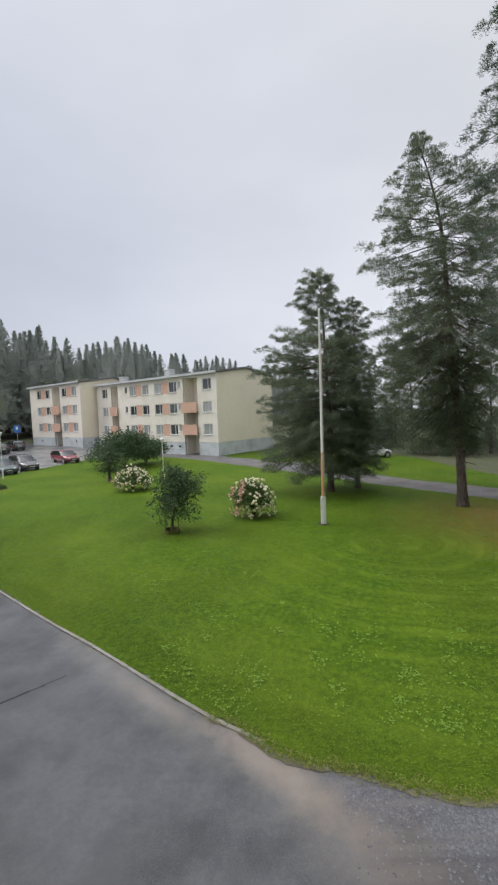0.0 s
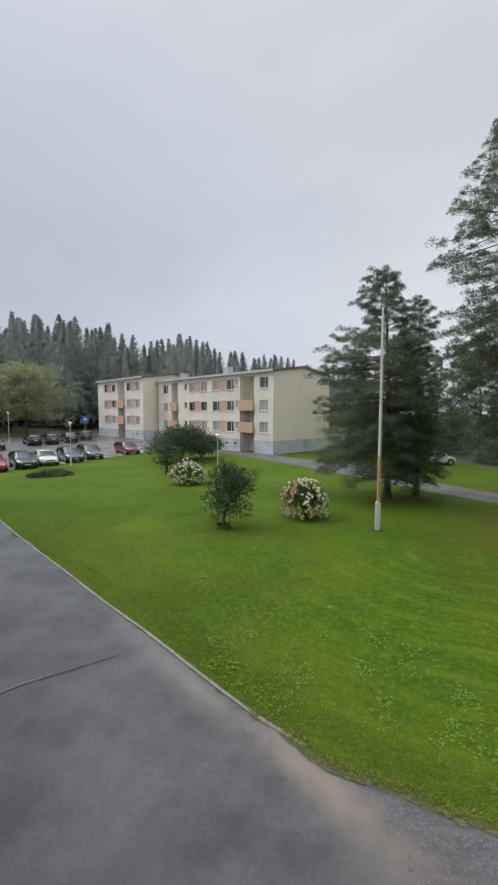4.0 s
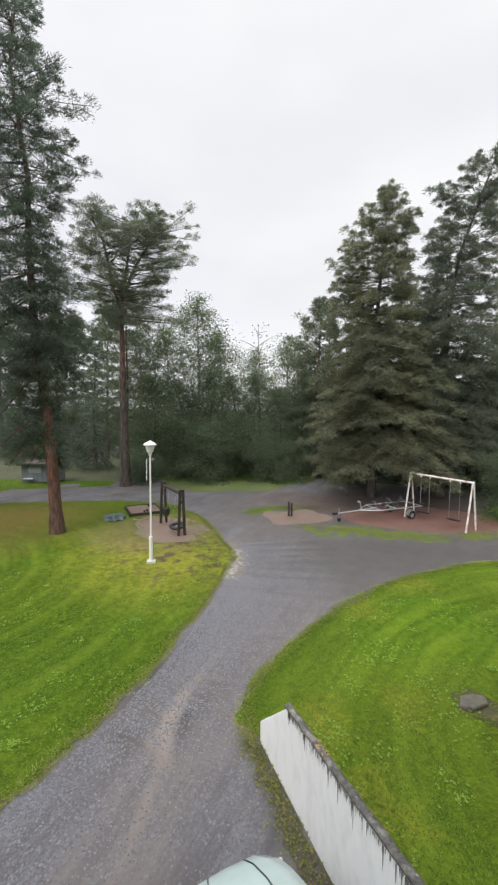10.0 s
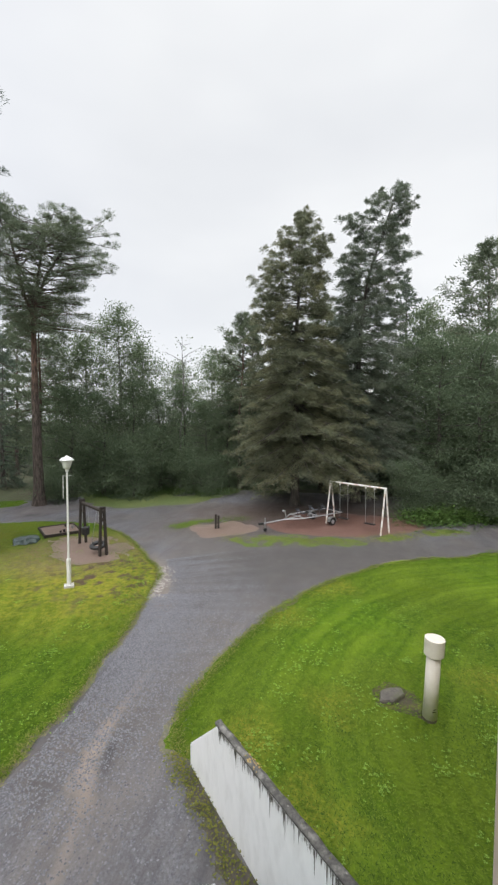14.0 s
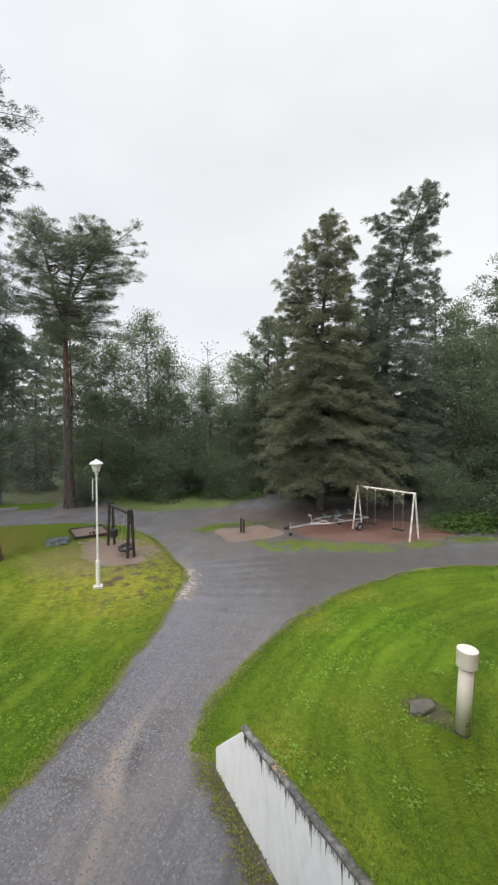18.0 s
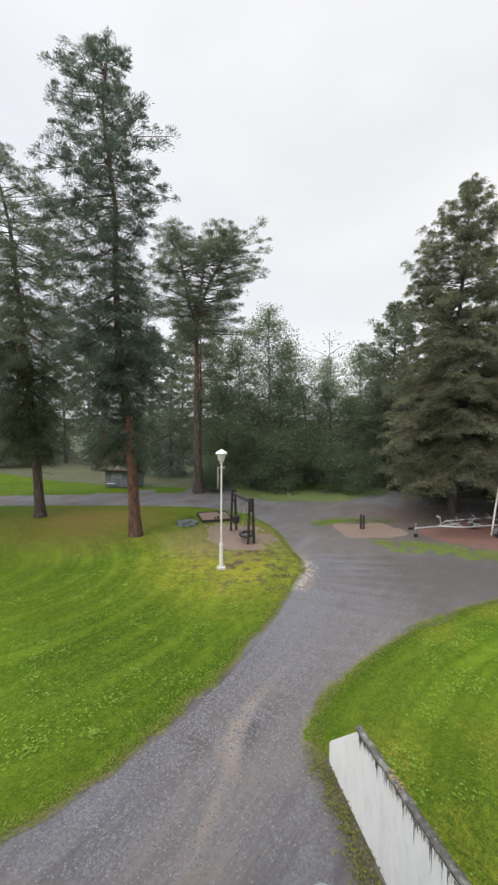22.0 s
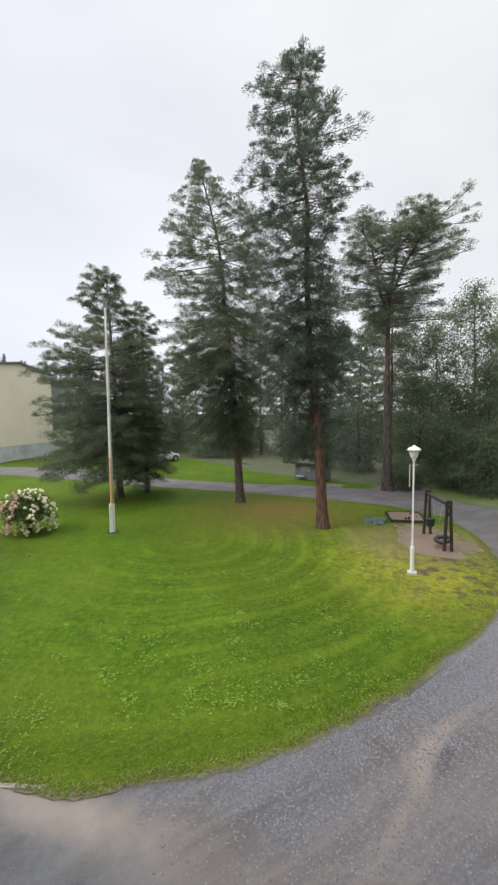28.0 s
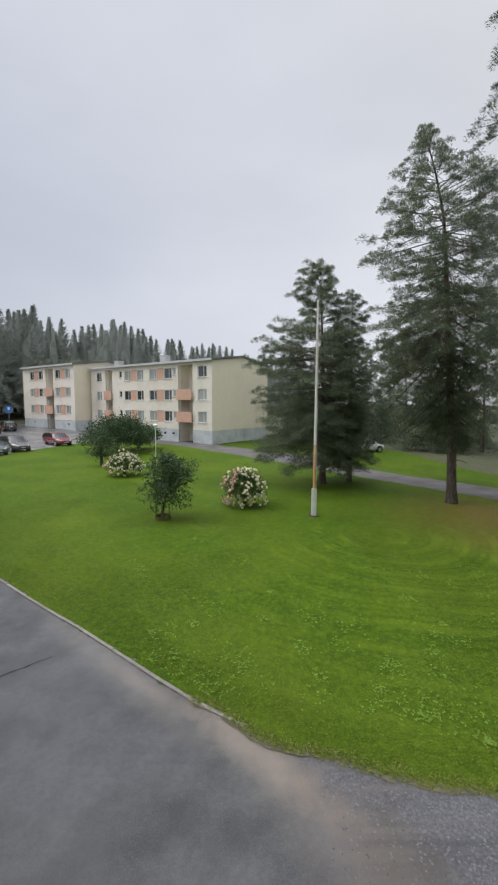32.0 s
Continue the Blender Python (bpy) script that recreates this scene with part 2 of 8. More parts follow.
def lawn_material(name, stripes, centre=(5.5, 15.0, 0.0), tone=1.0, striped=(8.6, 9.4, 0.0)):
    m, n, l, b = nodes_of(name)
    co = n.new("ShaderNodeTexCoord").outputs["Object"]
    fine = noise_node(n, l, co, 26.0, 6.0, 0.7)
    mid = noise_node(n, l, co, 2.3, 5.0, 0.6)
    wide = noise_node(n, l, co, 0.22, 3.0, 0.5)
    col = mixed(n, l, remap(n, l, fine, 0.3, 0.7), (0.040, 0.094, 0.007), (0.082, 0.158, 0.011))
    tuft = noise_node(n, l, co, 7.5, 5.0, 0.7)
    col = mixed(n, l, remap(n, l, tuft, 0.38, 0.56, 0.75, 0.0), col, (0.024, 0.062, 0.005))
    col = mixed(n, l, remap(n, l, tuft, 0.54, 0.72, 0.0, 0.7), col, (0.125, 0.205, 0.020))
    col = mixed(n, l, remap(n, l, mid, 0.42, 0.72, 0.0, 0.45), col, (0.098, 0.174, 0.013))
    col = mixed(n, l, remap(n, l, wide, 0.42, 0.68, 0.0, 0.5), col, (0.118, 0.174, 0.015))
    if stripes:
        d = n.new("ShaderNodeVectorMath")
        d.operation = 'DISTANCE'
        l.new(co, d.inputs[0])
        d.inputs[1].default_value = centre
        wob = math_node(n, l, 'MULTIPLY', noise_node(n, l, co, 0.35, 3.0, 0.5), 0.8)
        dist = math_node(n, l, 'ADD', d.outputs["Value"], wob)
        ring = math_node(n, l, 'SINE', math_node(n, l, 'MULTIPLY', dist, 6.4))
        rows = math_node(n, l, 'SINE', math_node(n, l, 'MULTIPLY', dist, 23.0))
        patchy = remap(n, l, noise_node(n, l, co, 0.9, 5.0, 0.65), 0.34, 0.64)
        mown = near_mask(n, l, co, striped, 7.0, 3.0, 4.0)
        col = mixed(n, l, math_node(n, l, 'MULTIPLY', remap(n, l, rows, 0.0, 1.0, 0.0, 0.35), mown), col, (0.030, 0.074, 0.006))
        streak = math_node(n, l, 'MULTIPLY', remap(n, l, ring, 0.2, 1.0, 0.0, 0.62), patchy)
        col = mixed(n, l, math_node(n, l, 'MULTIPLY', streak, mown), col, (0.142, 0.222, 0.020))
        brown = near_mask(n, l, co, (11.5, 17.2, 0), 3.6, 2.4, 4.0)
        col = mixed(n, l, math_node(n, l, 'MULTIPLY', brown, remap(n, l, mid, 0.3, 0.7, 0.4, 0.95)), col, (0.175, 0.118, 0.036))
        moss = near_mask(n, l, co, (12.0, 7.9, 0), 3.6, 1.6, 4.0, 0.8)
        col = mixed(n, l, math_node(n, l, 'MULTIPLY', moss, remap(n, l, tuft, 0.36, 0.64, 0.1, 0.9)), col, (0.285, 0.265, 0.040))
        for spot, wide_r in (((5.9, 1.5, 0), 0.55), ((5.0, 0.5, 0), 0.5), ((7.1, 0.2, 0), 0.35), ((12.3, 0.5, 0), 0.7), ((10.2, 1.6, 0), 0.5), ((8.4, -2.6, 0), 0.5)):
            k = near_mask(n, l, co, spot, wide_r, 0.35, 1.6, 1.6)
            col = mixed(n, l, math_node(n, l, 'MULTIPLY', k, remap(n, l, tuft, 0.36, 0.64, 0.1, 0.8)), col, (0.225, 0.215, 0.030))
        worn = near_mask(n, l, co, (13.4, 10.1, 0), 2.5, 0.9, 2.6, 1.2)
        col = mixed(n, l, math_node(n, l, 'MULTIPLY', worn, remap(n, l, tuft, 0.30, 0.62, 0.95, 0.35)), col, (0.190, 0.138, 0.088))
        bare = math_node(n, l, 'MULTIPLY', near_mask(n, l, co, (12.0, 7.2, 0), 2.6, 1.0, 4.0, 1.1), remap(n, l, mid, 0.50, 0.60))
        col = mixed(n, l, bare, col, (0.100, 0.075, 0.050))
    hsv = n.new("ShaderNodeHueSaturation")
    hsv.inputs["Value"].default_value = tone
    hsv.inputs["Hue"].default_value = 0.490
    l.new(col, hsv.inputs["Color"])
    l.new(hsv.outputs["Color"], b.inputs["Base Color"])
    l.new(remap(n, l, mid, 0.3, 0.7, 0.5, 0.75), b.inputs["Roughness"])
    b.inputs["Specular IOR Level"].default_value = 0.05
    bump(n, l, b, tuft, 0.7, 0.08)
    return m


def paving_material(name, dark, light, grit, wet, mud, mud_scale=0.5, grain_scale=90.0):
    """Rain-wet asphalt or gravel: grit, films of water and washed-out mud."""
    m, n, l, b = nodes_of(name)
    co = n.new("ShaderNodeTexCoord").outputs["Object"]
    fine = noise_node(n, l, co, grain_scale, 6.0, 0.75)
    mid = noise_node(n, l, co, 5.0, 6.0, 0.65)
    wide = noise_node(n, l, co, 0.45, 5.0, 0.55)
    col = mixed(n, l, remap(n, l, fine, 0.35, 0.68), dark, light)
    col = mixed(n, l, remap(n, l, mid, 0.35, 0.75, 0.0, 0.5), col, grit)
    silt = noise_node(n, l, co, mud_scale, 6.0, 0.6)
    col = mixed(n, l, remap(n, l, silt, 0.58, 0.74, 0.0, 0.55), col, mud)
    l.new(col, b.inputs["Base Color"])
    film = remap(n, l, wide, 0.38, 0.66, wet[0], wet[1])
    rg = math_node(n, l, 'ADD', film, remap(n, l, fine, 0.3, 0.7, -0.06, 0.06))
    l.new(rg, b.inputs["Roughness"])
    b.inputs["Specular IOR Level"].default_value = 0.55
    k = n.new("ShaderNodeBump")
    k.inputs["Distance"].default_value = 0.012
    l.new(remap(n, l, wide, 0.38, 0.66, 0.12, 0.6), k.inputs["Strength"])
    l.new(fine, k.inputs["Height"])
    l.new(k.outputs["Normal"], b.inputs["Normal"])
    return m


def glass_material(name, tint):
    m, n, l, b = nodes_of(name)
    co = n.new("ShaderNodeTexCoord").outputs["Object"]
    col = mixed(n, l, noise_node(n, l, co, 0.9, 2.0), tint, tuple(0.6 * c for c in tint))
    l.new(col, b.inputs["Base Color"])
    b.inputs["Roughness"].default_value = 0.06
    b.inputs["Specular IOR Level"].default_value = 0.9
    return m


def bark_material(name, low, high, change, deep):
    """Bark: furrowed and grey-brown low down, flaking and warmer above, dark again higher up."""
    m, n, l, b = nodes_of(name)
    co = n.new("ShaderNodeTexCoord").outputs["Object"]
    mp = n.new("ShaderNodeMapping")
    mp.inputs["Scale"].default_value = (9.0, 9.0, 1.6)
    l.new(co, mp.inputs["Vector"])
    fur = noise_node(n, l, mp.outputs["Vector"], 1.6, 6.0, 0.65)
    sep = n.new("ShaderNodeSeparateXYZ")
    l.new(co, sep.inputs[0])
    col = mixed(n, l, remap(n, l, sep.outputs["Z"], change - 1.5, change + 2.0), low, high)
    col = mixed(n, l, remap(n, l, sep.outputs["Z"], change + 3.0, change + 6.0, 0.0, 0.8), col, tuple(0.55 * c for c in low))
    col = mixed(n, l, remap(n, l, fur, 0.42, 0.62, 0.85, 0.0), col, deep)
    l.new(col, b.inputs["Base Color"])
    b.inputs["Roughness"].default_value = 0.7
    bump(n, l, b, fur, 0.9, 0.05)
    return m


M_LAWN = lawn_material("lawn_grass", True, tone=0.94)
M_LAWN_R = lawn_material("lawn_grass_plain", True, (6.5, -7.5, 0.0), 1.10, (10.0, -1.0, 0.0))
# tone 0.8 puts the shade of the trees into this grass
M_FIELD = lawn_material("rough_grass", False, tone=0.8)


def oval_mask(n, l, co, centre, angle, rx, ry, edge, wobble, scale):
    """1 inside a ragged oval stain, fading to 0 at its edge."""
    mp = n.new("ShaderNodeMapping")
    mp.vector_type = 'TEXTURE'
    mp.inputs["Location"].default_value = (*centre, 0)
    mp.inputs["Rotation"].default_value = (0, 0, radians(angle))
    mp.inputs["Scale"].default_value = (rx, ry, 1.0)
    l.new(co, mp.inputs["Vector"])
    d = n.new("ShaderNodeVectorMath")
    d.operation = 'LENGTH'
    l.new(mp.outputs["Vector"], d.inputs[0])
    w = math_node(n, l, 'MULTIPLY', math_node(n, l, 'SUBTRACT', noise_node(n, l, co, scale, 5.0, 0.6), 0.5), wobble)
    return remap(n, l, math_node(n, l, 'ADD', d.outputs["Value"], w), 1.0 - edge, 1.0 + edge, 1.0, 0.0)


def drive_material():
    """The whole drive: wet asphalt by the house that runs out into gravel with mud and washed silt."""
    m, n, l, b = nodes_of("wet_drive")
    co = n.new("ShaderNodeTexCoord").outputs["Object"]
    fine = noise_node(n, l, co, 24.0, 7.0, 0.8)
    speck = noise_node(n, l, co, 42.0, 4.0, 0.75)
    blot = noise_node(n, l, co, 0.9, 6.0, 0.62)
    mid = noise_node(n, l, co, 4.0, 6.0, 0.65)
    wide = noise_node(n, l, co, 0.5, 5.0, 0.6)
    # asphalt
    asp = mixed(n, l, remap(n, l, speck, 0.38, 0.66), (0.016, 0.017, 0.020), (0.080, 0.081, 0.088))
    asp = mixed(n, l, remap(n, l, wide, 0.40, 0.66, 0.0, 0.7), asp, (0.098, 0.099, 0.104))
    asp = mixed(n, l, remap(n, l, blot, 0.50, 0.66, 0.0, 0.7), asp, (0.024, 0.025, 0.027))
    asp = mixed(n, l, remap(n, l, blot, 0.30, 0.5, 0.6, 0.0), asp, (0.088, 0.087, 0.090))
    asp = mixed(n, l, remap(n, l, noise_node(n, l, co, 11.0, 4.0, 0.7), 0.40, 0.64, 0.0, 0.6), asp, (0.030, 0.031, 0.034))
    # gravel, with the muddy middle of the track
    grv = mixed(n, l, remap(n, l, fine, 0.34, 0.68), (0.032, 0.033, 0.042), (0.236, 0.235, 0.258))
    grv = mixed(n, l, remap(n, l, noise_node(n, l, co, 13.0, 4.0, 0.7), 0.42, 0.62, 0.0, 0.55), grv, (0.066, 0.065, 0.072))
    grv = mixed(n, l, remap(n, l, mid, 0.42, 0.7, 0.0, 0.55), grv, (0.112, 0.108, 0.112))
    mud = remap(n, l, noise_node(n, l, co, 0.38, 6.0, 0.62), 0.43, 0.58, 0.0, 0.85)
    grv = mixed(n, l, mud, grv, (0.108, 0.093, 0.084))
    grv = mixed(n, l, remap(n, l, noise_node(n, l, co, 0.8, 6.0, 0.65), 0.52, 0.64, 0.0, 0.75), grv, (0.060, 0.056, 0.055))
    # wheel tracks and rills along the path
    for turn, stretch, lo, hi, amount, colour in ((14, (0.22, 2.6, 1.0), 0.50, 0.62, 0.65, (0.056, 0.054, 0.058)), (18, (0.30, 3.4, 1.0), 0.52, 0.66, 0.55, (0.175, 0.158, 0.146)), (10, (0.5, 6.0, 1.0), 0.54, 0.66, 0.5, (0.060, 0.058, 0.062))):
        mp = n.new("ShaderNodeMapping")
        mp.inputs["Rotation"].default_value = (0, 0, radians(-turn))
        mp.inputs["Scale"].default_value = stretch
        mp.inputs["Location"].default_value = (turn * 1.7, turn * 0.9, 0)
        l.new(co, mp.inputs["Vector"])
        grv = mixed(n, l, remap(n, l, noise_node(n, l, mp.outputs["Vector"], 0.8, 6.0, 0.6), lo, hi, 0.0, amount), grv, colour)
    # where the one turns into the other
    sep = n.new("ShaderNodeVectorMath")
    sep.operation = 'DOT_PRODUCT'
    l.new(co, sep.inputs[0])
    sep.inputs[1].default_value = (0.94, 0.34, 0)
    wob = math_node(n, l, 'MULTIPLY', math_node(n, l, 'SUBTRACT', noise_node(n, l, co, 0.9, 6.0, 0.65), 0.5), 2.4)
    edge = remap(n, l, math_node(n, l, 'ADD', sep.outputs["Value"], wob), 1.9, 2.9)
    col = mixed(n, l, edge, asp, grv)
    # stains, and wet sheen painted in as pale ovals
    brown = (0.165, 0.142, 0.124)
    for centre, angle, rx, ry, e, amount, colour in (
            # first: paler car park asphalt plus sheen; second: sheen on the drive
            ((-37.0, 48.0), -38, 16.0, 24.0, 0.12, 0.8, (0.150, 0.150, 0.156)), ((-12.0, 12.0), -40, 7.0, 2.2, 0.9, 0.4, (0.105, 0.106, 0.112)), ((1.4, 4.0), -48, 1.3, 0.42, 0.8, 0.6, brown), ((6.2, 3.3), 10, 3.0, 0.75, 0.9, 0.35, brown), ((2.2, 3.0), 10, 2.2, 0.5, 0.9, 0.3, brown), ((11.0, 3.9), 20, 4.0, 1.2, 0.8, 0.45, (0.150, 0.140, 0.138)),
            ((16.5, 6.0), 55, 4.0, 2.2, 0.8, 0.4, (0.120, 0.108, 0.102)), ((0.15, 5.42), -43, 1.2, 0.24, 0.6, 0.75, (0.250, 0.204, 0.165)), ((-1.7, 6.75), -38, 0.9, 0.12, 0.8, 0.5, (0.260, 0.220, 0.180)),
            ((5.35, 3.74), 8, 0.62, 0.11, 0.7, 0.85, (0.300, 0.240, 0.188)), ((4.75, 3.52), 32, 0.5, 0.10, 0.8, 0.75, (0.280, 0.225, 0.180)), ((4.05, 3.24), 22, 0.65, 0.07, 0.9, 0.45, (0.250, 0.208, 0.170)),
            ((6.3, 3.82), 3, 0.6, 0.08, 0.9, 0.45, (0.250, 0.208, 0.170)), ((3.35, 3.02), 15, 0.6, 0.07, 0.9, 0.25, (0.240, 0.200, 0.165)),
            ((11.5, 5.8), 30, 1.9, 0.38, 0.6, 0.85, (0.225, 0.190, 0.162)), ((-2.6, 7.5), -42, 2.6, 0.28, 0.8, 0.55, (0.190, 0.172, 0.150)),
            ((5.2, 3.46), 20, 0.34, 0.07, 0.7, 0.8, (0.045, 0.044, 0.046)), ((14.2, 3.4), 30, 2.2, 0.5, 0.8, 0.6, (0.070, 0.066, 0.064)), ((21.5, 10.5), 20, 2.4, 1.0, 0.8, 0.6, (0.075, 0.070, 0.068)),
            ((17.5, 4.2), 60, 4.6, 3.2, 0.8, 0.7, (0.070, 0.062, 0.058)), ((15.2, 1.7), -65, 2.8, 0.7, 0.8, 0.85, (0.062, 0.058, 0.056)), ((15.0, -1.0), -60, 6.0, 2.4, 0.6, 0.8, (0.064, 0.058, 0.054)), ((18.6, 1.0), -70, 2.2, 0.5, 0.8, 0.7, (0.060, 0.055, 0.052)), ((13.4, 2.4), -50, 1.8, 0.3, 0.8, 0.75, (0.066, 0.062, 0.060)), ((18.0, 8.6), 40, 3.0, 0.9, 0.9, 0.5, (0.080, 0.074, 0.072)),
            ((14.5, 26.5), 123, 12.0, 2.2, 0.5, 0.6, (0.080, 0.068, 0.064)), ((22.6, 7.9), -35, 1.1, 0.35, 0.8, 0.7, (0.055, 0.052, 0.050)), ((22.2, 6.0), -60, 2.4, 1.5, 0.9, 0.6, (0.115, 0.088, 0.074)),
            ((21.6, 3.8), -50, 4.6, 2.4, 0.7, 0.85, (0.078, 0.056, 0.045)), ((23.0, -0.5), -70, 4.5, 2.2, 0.7, 0.85, (0.070, 0.050, 0.040)), ((-4.7, 6.9), 38, 0.9, 0.28, 0.9, 0.8, (0.048, 0.048, 0.050)), ((-6.3, 6.6), 30, 1.1, 0.35, 0.9, 0.7, (0.045, 0.045, 0.048)), ((-2.0, 3.0), -40, 1.8, 0.8, 1.0, 0.35, (0.050, 0.050, 0.053))):
        k = oval_mask(n, l, co, centre, angle, rx, ry, e, 1.5, 2.6)
        col = mixed(n, l, math_node(n, l, 'MULTIPLY', k, amount), col, colour)
    l.new(col, b.inputs["Base Color"])
    film = remap(n, l, wide, 0.34, 0.66, 0.55, 0.30)
    rg = math_node(n, l, 'ADD', film, math_node(n, l, 'MULTIPLY', edge, 0.32))
    l.new(rg, b.inputs["Roughness"])
    b.inputs["Specular IOR Level"].default_value = 0.5
    l.new(math_node(n, l, 'MULTIPLY', remap(n, l, edge, 0.0, 1.0, 1.0, 0.12), remap(n, l, wide, 0.38, 0.60, 0.35, 1.0)), b.inputs["Coat Weight"])
    b.inputs["Coat Roughness"].default_value = 0.36
    b.inputs["Coat IOR"].default_value = 1.54
    k = n.new("ShaderNodeBump")
    k.inputs["Distance"].default_value = 0.012
    l.new(remap(n, l, edge, 0.0, 1.0, 0.28, 1.0), k.inputs["Strength"])
    l.new(mixed(n, l, edge, speck, fine), k.inputs["Height"])
    l.new(k.outputs["Normal"], b.inputs["Normal"])
    l.new(k.outputs["Normal"], b.inputs["Coat Normal"])
    return m


M_DRIVE = drive_material()
M_SOIL = surface("wet_soil", (0.045, 0.036, 0.026), (0.110, 0.095, 0.072), 14.0, (0.5, 0.8), (0.075, 0.085, 0.030), 2.5, 0.7, 40.0, 0.6, 0.02)
M_SAND = paving_material("play_sand", (0.140, 0.098, 0.078), (0.218, 0.158, 0.128), (0.175, 0.124, 0.100), (0.4, 0.6), (0.120, 0.105, 0.080), 0.9, 70.0)
# red gravel darkened in colour for the shade under the spruces
M_REDSAND = paving_material("red_gravel", (0.105, 0.054, 0.042), (0.180, 0.100, 0.078), (0.135, 0.072, 0.056), (0.4, 0.6), (0.085, 0.066, 0.052), 0.9, 70.0)
M_FLOOR = surface("forest_floor", (0.030, 0.040, 0.016), (0.075, 0.080, 0.032), 3.0, (0.7, 0.9), (0.070, 0.054, 0.034), 0.3)


def verge_material():
    """Thin trodden grass that breaks up into wet gravel and mud."""
    m, n, l, b = nodes_of("trodden_verge")
    co = n.new("ShaderNodeTexCoord").outputs["Object"]
    fine = noise_node(n, l, co, 24.0, 6.0, 0.7)
    mid = noise_node(n, l, co, 1.5, 6.0, 0.68)
    green = mixed(n, l, remap(n, l, fine, 0.3, 0.7), (0.055, 0.092, 0.014), (0.125, 0.168, 0.030))
    mud = mixed(n, l, remap(n, l, fine, 0.3, 0.7), (0.062, 0.056, 0.052), (0.130, 0.120, 0.116))
    l.new(mixed(n, l, remap(n, l, mid, 0.44, 0.50), mud, green), b.inputs["Base Color"])
    b.inputs["Roughness"].default_value = 0.6
    b.inputs["Specular IOR Level"].default_value = 0.25
    bump(n, l, b, fine, 0.7, 0.03)
    return m


M_MOSSY = surface("mossy_soil", (0.032, 0.026, 0.016), (0.075, 0.062, 0.030), 14.0, (0.7, 0.9), (0.140, 0.145, 0.020), 5.0, 0.8, 40.0, 0.6, 0.02)
M_VERGE = verge_material()
M_VERGE_GRASS = surface("rough_verge_grass", (0.050, 0.080, 0.018), (0.112, 0.140, 0.034), 12.0, (0.6, 0.8), (0.150, 0.165, 0.050), 0.6, 0.7, 30.0, 0.6, 0.04)
M_RIM_EARTH = surface("muddy_dry_grass_rim", (0.075, 0.066, 0.048), (0.170, 0.150, 0.100), 16.0, (0.5, 0.75), (0.130, 0.150, 0.045), 3.0, 0.8, 40.0, 0.5, 0.02)


# ---- the ground and its surfaces ----
from mathutils.geometry import delaunay_2d_cdt


def flow(points, step, ragged, seed, closed=True):
    """A smooth line through points, sampled at about step metres, with a ragged edge."""
    pts = [Vector((*p, 0)) for p in points]
    n = len(pts)
    out = []
    for i in range(n if closed else n - 1):
        p0, p1, p2, p3 = (pts[(i + k) % n] if closed else pts[min(max(i + k, 0), n - 1)] for k in (-1, 0, 1, 2))
        cnt = max(1, int((p2 - p1).length / step))
        for k in range(cnt):
            t = k / cnt
            q = 0.5 * (2 * p1 + (p2 - p0) * t + (2 * p0 - 5 * p1 + 4 * p2 - p3) * t * t + (3 * p1 - p0 - 3 * p2 + p3) * t ** 3)
            s = Vector((q.x * 0.9, q.y * 0.9, seed))
            q = q + Vector((noise.noise(s), noise.noise(s + Vector((31, 7, 0))), 0)) * ragged
            s = s * 4.0
            q = q + Vector((noise.noise(s), noise.noise(s + Vector((11, 5, 0))), 0)) * ragged * 0.6
            s = s * 3.1
            q = q + Vector((noise.noise(s), noise.noise(s + Vector((17, 3, 0))), 0)) * ragged * 0.5
            out.append(q)
    return out


